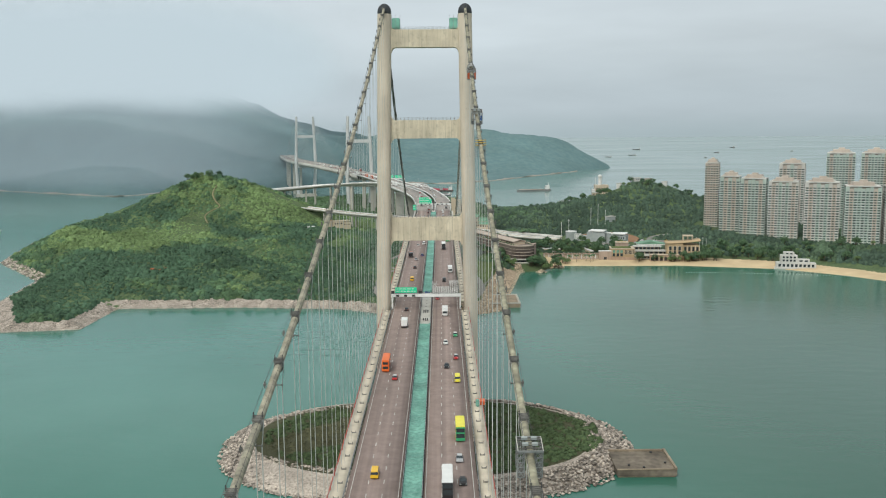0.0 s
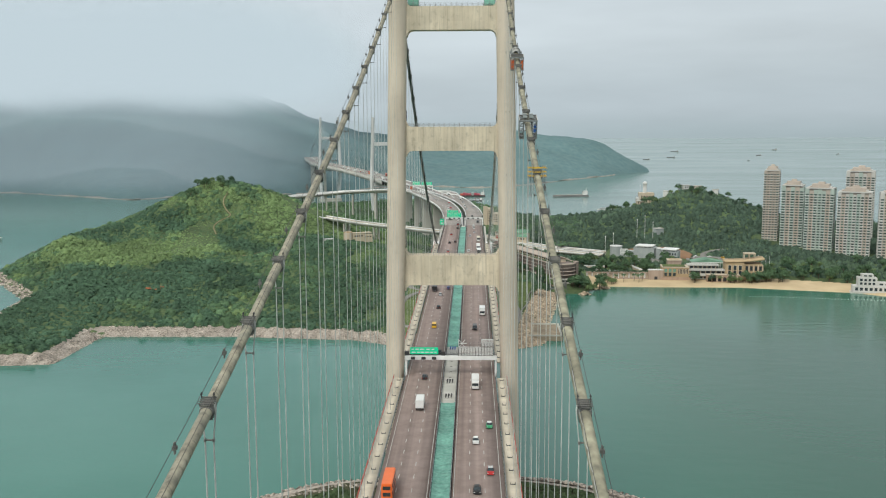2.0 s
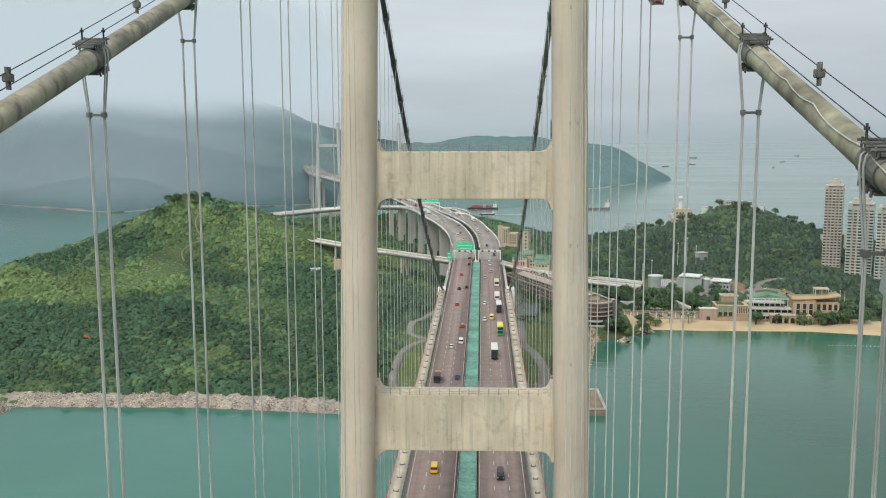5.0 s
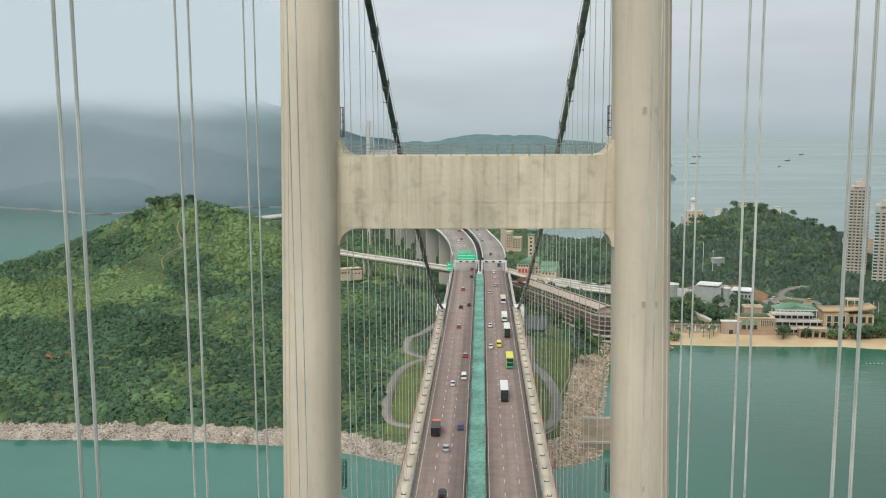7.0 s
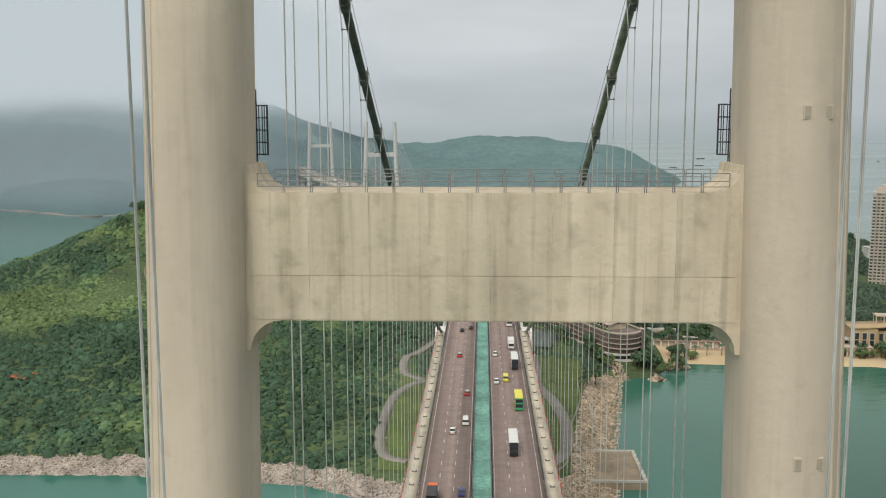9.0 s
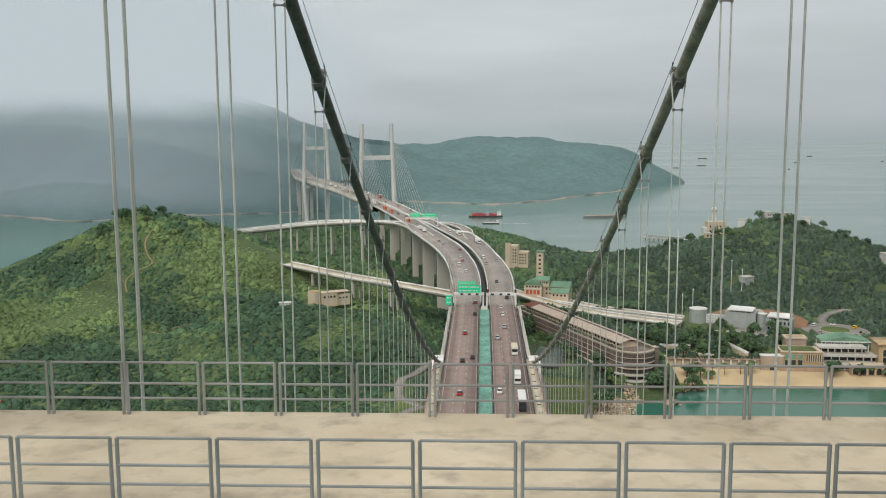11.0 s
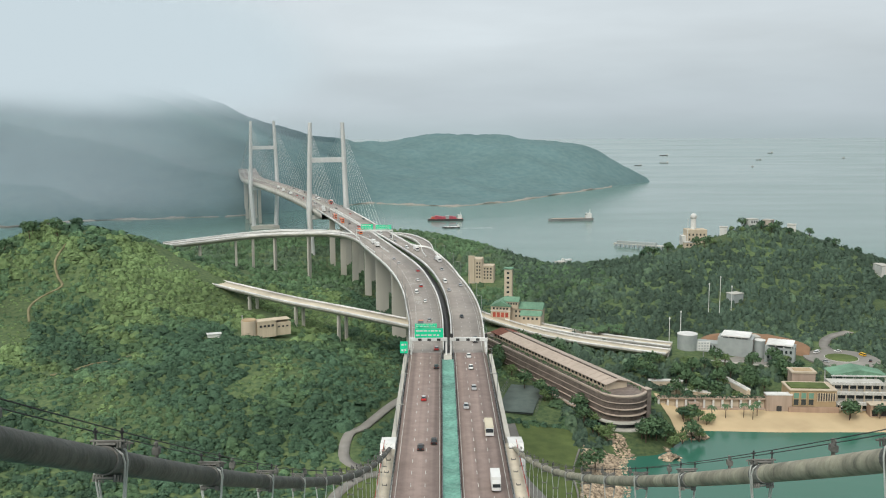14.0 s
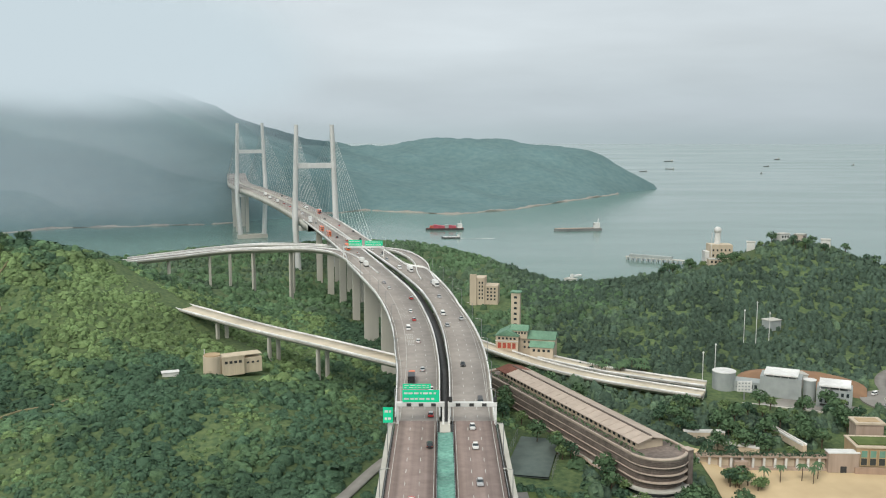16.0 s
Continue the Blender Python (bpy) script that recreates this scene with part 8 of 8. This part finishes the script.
def scaffold_box(y, w, l, h, label, side_panel=None, lamps=True, sheet=None, tarp=False):
    """A travelling cradle: two caged pods beside the cable under one grated roof frame."""
    t_ = thing("cable_platform", label, "work platform", "cable platforms")
    t_.matrix_basis = on_cable(y)
    lo, hi = -h * 0.62, h * 0.38
    for s_ in (-1, 1):
        xs = (s_ * w / 2, s_ * (w / 2 - 0.85))
        for x in xs:
            for yy in np.linspace(-l / 2, l / 2, 4):
                part("upright", bx(x - 0.045, x + 0.045, yy - 0.045, yy + 0.045, lo, hi), M["steel"], t_)
            for z in np.linspace(lo, hi, 6):
                part("ledger", bx(x - 0.04, x + 0.04, -l / 2, l / 2, z - 0.04, z + 0.04), M["clamp"], t_)
        for yy in (-l / 2, l / 2):
            for z in np.linspace(lo, hi, 6):
                part("transom", bx(min(xs), max(xs), yy - 0.04, yy + 0.04, z - 0.04, z + 0.04), M["steel"], t_)
            bm = bmesh.new()
            for a, b_ in zip(np.linspace(lo, hi, 4), np.linspace(lo, hi, 4)[1:]):
                tube(bm, [(xs[0], yy - 0.05, a), (xs[1], yy - 0.05, b_), ], 0.035, 5)
                tube(bm, [(xs[1], yy - 0.05, a), (xs[0], yy - 0.05, b_), ], 0.035, 5)
            part("brace", bm, M["steel"], t_)
        part("walkway", bx(min(xs), max(xs), -l / 2, l / 2, lo, lo + 0.09), M["clamp"], t_)
        if side_panel:
            part("side_panel", bx(min(xs) + 0.06, max(xs) - 0.06, -l / 2 - 0.04, -l / 2 + 0.0, lo + 0.3, hi - 0.5), side_panel, t_)
            part("side_panel", bx(s_ * w / 2 - 0.03, s_ * w / 2 + 0.03, -l / 2, l / 2, lo + 0.3, hi - 0.5), side_panel, t_)
    if sheet:
        part("wind_sheet", bx(-w / 2 - 0.1, -w / 2 - 0.05, -l / 2, l / 2, lo - 0.1, hi), sheet, t_, "plain grey metal sheet")
    if tarp:
        for k, z in enumerate((-0.9, -0.1)):
            part("tarpaulin", bx(w / 2 - 0.7 + 0.1 * k, w / 2 - 0.15, -l / 2 - 0.1, -l / 2 + 0.7, z, z + 0.75, bevel=0.12), M["blue"], t_, "bunched blue tarpaulin")
    for yy in (-l / 2 - 0.15, l / 2 + 0.15):
        part("roof_rim", bx(-w / 2 - 0.07, w / 2 + 0.07, yy - 0.06, yy + 0.06, hi, hi + 0.3), M["steel"], t_)
    for x in (-w / 2 - 0.02, w / 2 + 0.02):
        part("roof_rim", bx(x - 0.05, x + 0.05, -l / 2 - 0.08, l / 2 + 0.08, hi + 0.15, hi + 0.32), M["pale"], t_)
    for x in (-w / 2, -w / 6, w / 6, w / 2):
        part("roof_beam", bx(x - 0.07, x + 0.07, -l / 2 - 0.08, l / 2 + 0.08, hi, hi + 0.14), M["dark"], t_)
    for yy in np.linspace(-l / 2, l / 2, 6):
        part("roof_joist", bx(-w / 2, w / 2, yy - 0.06, yy + 0.06, hi + 0.15, hi + 0.27), M["clamp"], t_)
    if lamps:
        for x in (-0.6, 0.6):
            for yy in (-l / 5, l / 4):
                mb = part("machine_box", bx(x - 0.38, x + 0.38, yy - 0.2, yy + 0.2, hi + 0.4, hi + 0.78, bevel=0.03), M["grey_wall"], t_)
                part("bracket", bx(x - 0.06, x + 0.06, yy - 0.06, yy + 0.06, hi + 0.27, hi + 0.4), M["dark"], mb)
    return t_


scaffold_box(-139.5, 3.3, 3.4, 3.4, "grey steel cable cradle with caged pods astride the cable", sheet=M["grey_wall"], tarp=True)
scaffold_box(-311.5, 3.1, 3.2, 3.6, "grey steel cable cradle low on the worn cable")
scaffold_box(-92.5, 3.0, 2.6, 3.0, "cable cradle with orange-red pods below the hood", M["orange"], False)
hood = thing("cable_hood", "grey rounded shelter over the upper main cable", "shelter", "cable platforms")
hood.matrix_basis = on_cable(-86)
for k, yy in enumerate((-2.0, -0.7, 0.7, 2.0)):
    bm = bmesh.new()
    tube(bm, [(1.45 * math.cos(a), yy, -1.2 + 2.5 * math.sin(a)) for a in np.linspace(0.0, math.pi, 13)], 0.08, 6)
    part("arch_rib", bm, M["steel"], hood)
ribbon([[(1.4 * math.cos(a), yy, -1.2 + 2.4 * math.sin(a)) for a in np.linspace(0.75, math.pi - 0.75, 9)] + [(1.34 * math.cos(a), yy, -1.2 + 2.33 * math.sin(a)) for a in np.linspace(math.pi - 0.75, 0.75, 9)] for yy in (-1.6, 0, 2.2)], "cover", M["pale"], hood, smooth=True)
for s_ in (-1, 1):
    for z in (-1.2, -0.5, 0.2):
        part("side_rail", bx(s_ * 1.42 - 0.05, s_ * 1.42 + 0.05, -2.0, 2.0, z, z + 0.1), M["clamp"], hood)
    for z in np.linspace(-1.2, 0.6, 5):
        part("lattice", bx(*((0.75, 1.4) if s_ > 0 else (-1.4, -0.75)), -2.06, -1.98, z, z + 0.09), M["steel"], hood)
yl = thing("hanging_scaffold", "scaffold with yellow guard planks hung round the cable", "scaffold", at=(cable_x(-166.5, 1), -166.5, cable_z(-166.5)))
for z in (-0.1, 0.55, 1.2):
    for y0, y1 in ((-1.25, -1.15), (1.15, 1.25)):
        part("yellow_plank", bx(-1.55, 1.55, y0, y1, z, z + 0.13), M["yellow"], yl)
    for x0 in (-1.5, 1.42):
        part("yellow_plank", bx(x0, x0 + 0.08, -1.14, 1.14, z, z + 0.13), M["yellow"], yl)
for x in (-1.4, -0.95, 0.95, 1.4):
    for yy in (-1.32, 1.32):
        bm = bmesh.new(); tube(bm, [(x, yy, -3.6), (x, yy, 1.7)], 0.045, 6); part("pole", bm, M["steel"], yl)
for s_ in (-1, 1):
    part("deck_board", bx(*((0.75, 1.45) if s_ > 0 else (-1.45, -0.75)), -1.3, 1.3, -0.3, -0.2), M["clamp"], yl)
    for z in (-3.2, -2.2, -1.2):
        for yy in (-1.32, 1.32):
            bm = bmesh.new(); tube(bm, [(s_ * 0.8, yy, z), (s_ * 1.6, yy, z)], 0.035, 5); part("tie", bm, M["steel"], yl)
# small lamps and a work basket along the deck edge
wb = thing("work_basket", "orange deck-edge work basket with a green tarpaulin", "work platform", at=(17.9, -150, ROAD_Z - 0.2))
part("basket", bx(-1.2, 1.5, -1.5, 1.5, 0, 1.1), M["orange"], wb)
part("cover", bx(-1.3, -0.2, -3.4, -1.6, 0, 2.0, bevel=0.2), M["net"], wb)


# ---------------------------------------------------------------- street lamps, masts
def street_lamp(x, y, z, h, turn):
    t_ = thing("street_lamp", "slim grey street lamp with an arm", "street lamp", "street lamps", at=(x, y, z), turn=turn)
    bm = bmesh.new(); tube(bm, [(0, 0, 0), (0, 0, h)], 0.11, 6); part("pole", bm, M["steel"], t_)
    bm = bmesh.new(); tube(bm, [(0, 0, h), (1.8, 0, h + 0.3)], 0.07, 5); part("arm", bm, M["steel"], t_)
    part("head", bx(1.5, 2.4, -0.18, 0.18, h + 0.2, h + 0.38), M["pale"], t_)
    return t_


l0 = street_lamp(-16.6, 345, ROAD_Z - 0.5, 9, 0)
for y in np.arange(375, 1000, 34):
    for side in (-1, 1):
        xx, yy, _ = road_point(float(y), (outer(y, side) if y > 441 else side * 15.6) + side * 0.35, 0)
        copy_thing(l0, pose(xx, yy, ROAD_Z + 0.6, 0, 0, 0 if side < 0 else 180))
for xx, yy in ((-46, 350), (-46, 400), (-45, 440), (46, 360), (50, 400), (54, 440), (34, 380), (60, 470)):
    copy_thing(l0, pose(xx, yy, ground(xx, yy), 0, 0, 0 if xx < 0 else 180))
for xx, yy, h in ((196, 760, 26), (206, 766, 30), (216, 770, 22), (238, 985, 30), (160, 700, 22), (150, 690, 20)):
    mt = thing("mast", "thin white lattice mast among the trees", "mast", "masts", at=(xx, yy, ground(xx, yy)))
    bm = bmesh.new(); tube(bm, [(0, 0, 0), (0, 0, h)], 0.22, 6); part("pole", bm, M["white"], mt)
    part("antenna", bx(-0.5, 0.5, -0.15, 0.15, h - 1.2, h - 0.4), M["white"], mt)

# painted lettering on the slow lane, too worn to read
txt_ = thing("lane_marking", "worn white road lettering on the viaduct lane", "road marking", kind="structure")
for y in (540, 552, 596, 610):
    for k in range(3):
        bm = bmesh.new()
        for i in range(4):
            a, b_ = road_point(y + k * 3.2, -13.4 + i * 0.75, ROAD_Z + 0.05), road_point(y + k * 3.2 + 2.3, -13.4 + i * 0.75 + 0.5, ROAD_Z + 0.05)
            bm.faces.new([bm.verts.new(p) for p in ((a[0], a[1], a[2]), (b_[0], a[1], a[2]), (b_[0], b_[1], a[2]), (a[0], b_[1], a[2]))])
        part("bar", bm, M["line"], txt_)

# ---------------------------------------------------------------- glowing sheets for low cloud and haze on the far hills
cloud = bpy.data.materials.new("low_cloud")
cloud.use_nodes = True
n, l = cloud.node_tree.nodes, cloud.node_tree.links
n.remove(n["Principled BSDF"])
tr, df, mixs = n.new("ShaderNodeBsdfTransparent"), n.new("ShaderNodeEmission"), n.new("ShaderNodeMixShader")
# the sheets glow in one set colour, whatever light falls on them
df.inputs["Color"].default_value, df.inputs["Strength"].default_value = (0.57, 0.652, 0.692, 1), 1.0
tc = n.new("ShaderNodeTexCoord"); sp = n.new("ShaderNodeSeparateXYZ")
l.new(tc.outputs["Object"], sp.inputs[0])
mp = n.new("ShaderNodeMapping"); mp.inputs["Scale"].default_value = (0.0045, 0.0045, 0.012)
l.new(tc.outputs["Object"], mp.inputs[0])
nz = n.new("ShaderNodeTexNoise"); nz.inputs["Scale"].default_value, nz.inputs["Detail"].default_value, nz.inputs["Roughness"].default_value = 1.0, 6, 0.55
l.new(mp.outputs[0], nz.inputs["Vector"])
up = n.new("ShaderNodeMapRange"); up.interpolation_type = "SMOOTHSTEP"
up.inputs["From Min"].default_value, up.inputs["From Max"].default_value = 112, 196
# opacity floor: below the cloud every sheet adds a thin veil of haze
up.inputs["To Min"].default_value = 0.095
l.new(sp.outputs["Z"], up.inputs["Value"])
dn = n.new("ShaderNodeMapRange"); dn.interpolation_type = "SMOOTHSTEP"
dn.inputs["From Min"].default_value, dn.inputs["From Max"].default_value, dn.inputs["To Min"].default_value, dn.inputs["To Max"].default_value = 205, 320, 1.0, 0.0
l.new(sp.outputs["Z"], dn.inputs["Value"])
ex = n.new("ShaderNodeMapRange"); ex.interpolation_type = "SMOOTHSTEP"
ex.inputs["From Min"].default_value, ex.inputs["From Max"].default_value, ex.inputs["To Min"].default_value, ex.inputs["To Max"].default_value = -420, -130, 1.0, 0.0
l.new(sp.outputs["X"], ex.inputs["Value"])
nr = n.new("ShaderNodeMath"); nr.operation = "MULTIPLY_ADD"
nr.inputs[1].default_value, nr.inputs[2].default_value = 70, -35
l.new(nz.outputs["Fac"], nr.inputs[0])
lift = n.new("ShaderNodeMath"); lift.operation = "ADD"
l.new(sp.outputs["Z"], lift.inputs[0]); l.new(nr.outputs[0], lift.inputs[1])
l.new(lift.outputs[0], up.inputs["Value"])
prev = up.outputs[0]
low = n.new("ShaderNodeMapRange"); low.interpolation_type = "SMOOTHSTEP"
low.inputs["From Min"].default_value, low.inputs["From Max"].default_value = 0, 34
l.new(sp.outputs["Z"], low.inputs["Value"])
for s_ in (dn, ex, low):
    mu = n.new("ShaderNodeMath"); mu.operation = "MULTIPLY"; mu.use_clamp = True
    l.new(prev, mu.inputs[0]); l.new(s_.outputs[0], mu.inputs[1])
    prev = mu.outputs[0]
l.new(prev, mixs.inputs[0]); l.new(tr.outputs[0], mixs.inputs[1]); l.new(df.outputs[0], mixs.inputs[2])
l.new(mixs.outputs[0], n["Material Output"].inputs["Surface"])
cl = thing("low_cloud", "glowing sheets for low cloud and haze over the far hills", "cloud", kind="structure")
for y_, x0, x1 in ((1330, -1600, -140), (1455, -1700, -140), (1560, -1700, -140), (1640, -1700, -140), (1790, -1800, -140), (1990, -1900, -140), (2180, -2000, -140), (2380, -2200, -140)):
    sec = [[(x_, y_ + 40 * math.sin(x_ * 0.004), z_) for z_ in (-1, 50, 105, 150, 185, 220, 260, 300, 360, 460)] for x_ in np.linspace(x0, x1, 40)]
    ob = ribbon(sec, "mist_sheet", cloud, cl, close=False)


# ---------------------------------------------------------------- everything to scale
for me in bpy.data.meshes:
    me.transform(Matrix.Scale(SCALE, 4))
for ob in bpy.data.objects:
    if ob.type in ("MESH", "EMPTY"):
        ob.location = ob.location * SCALE
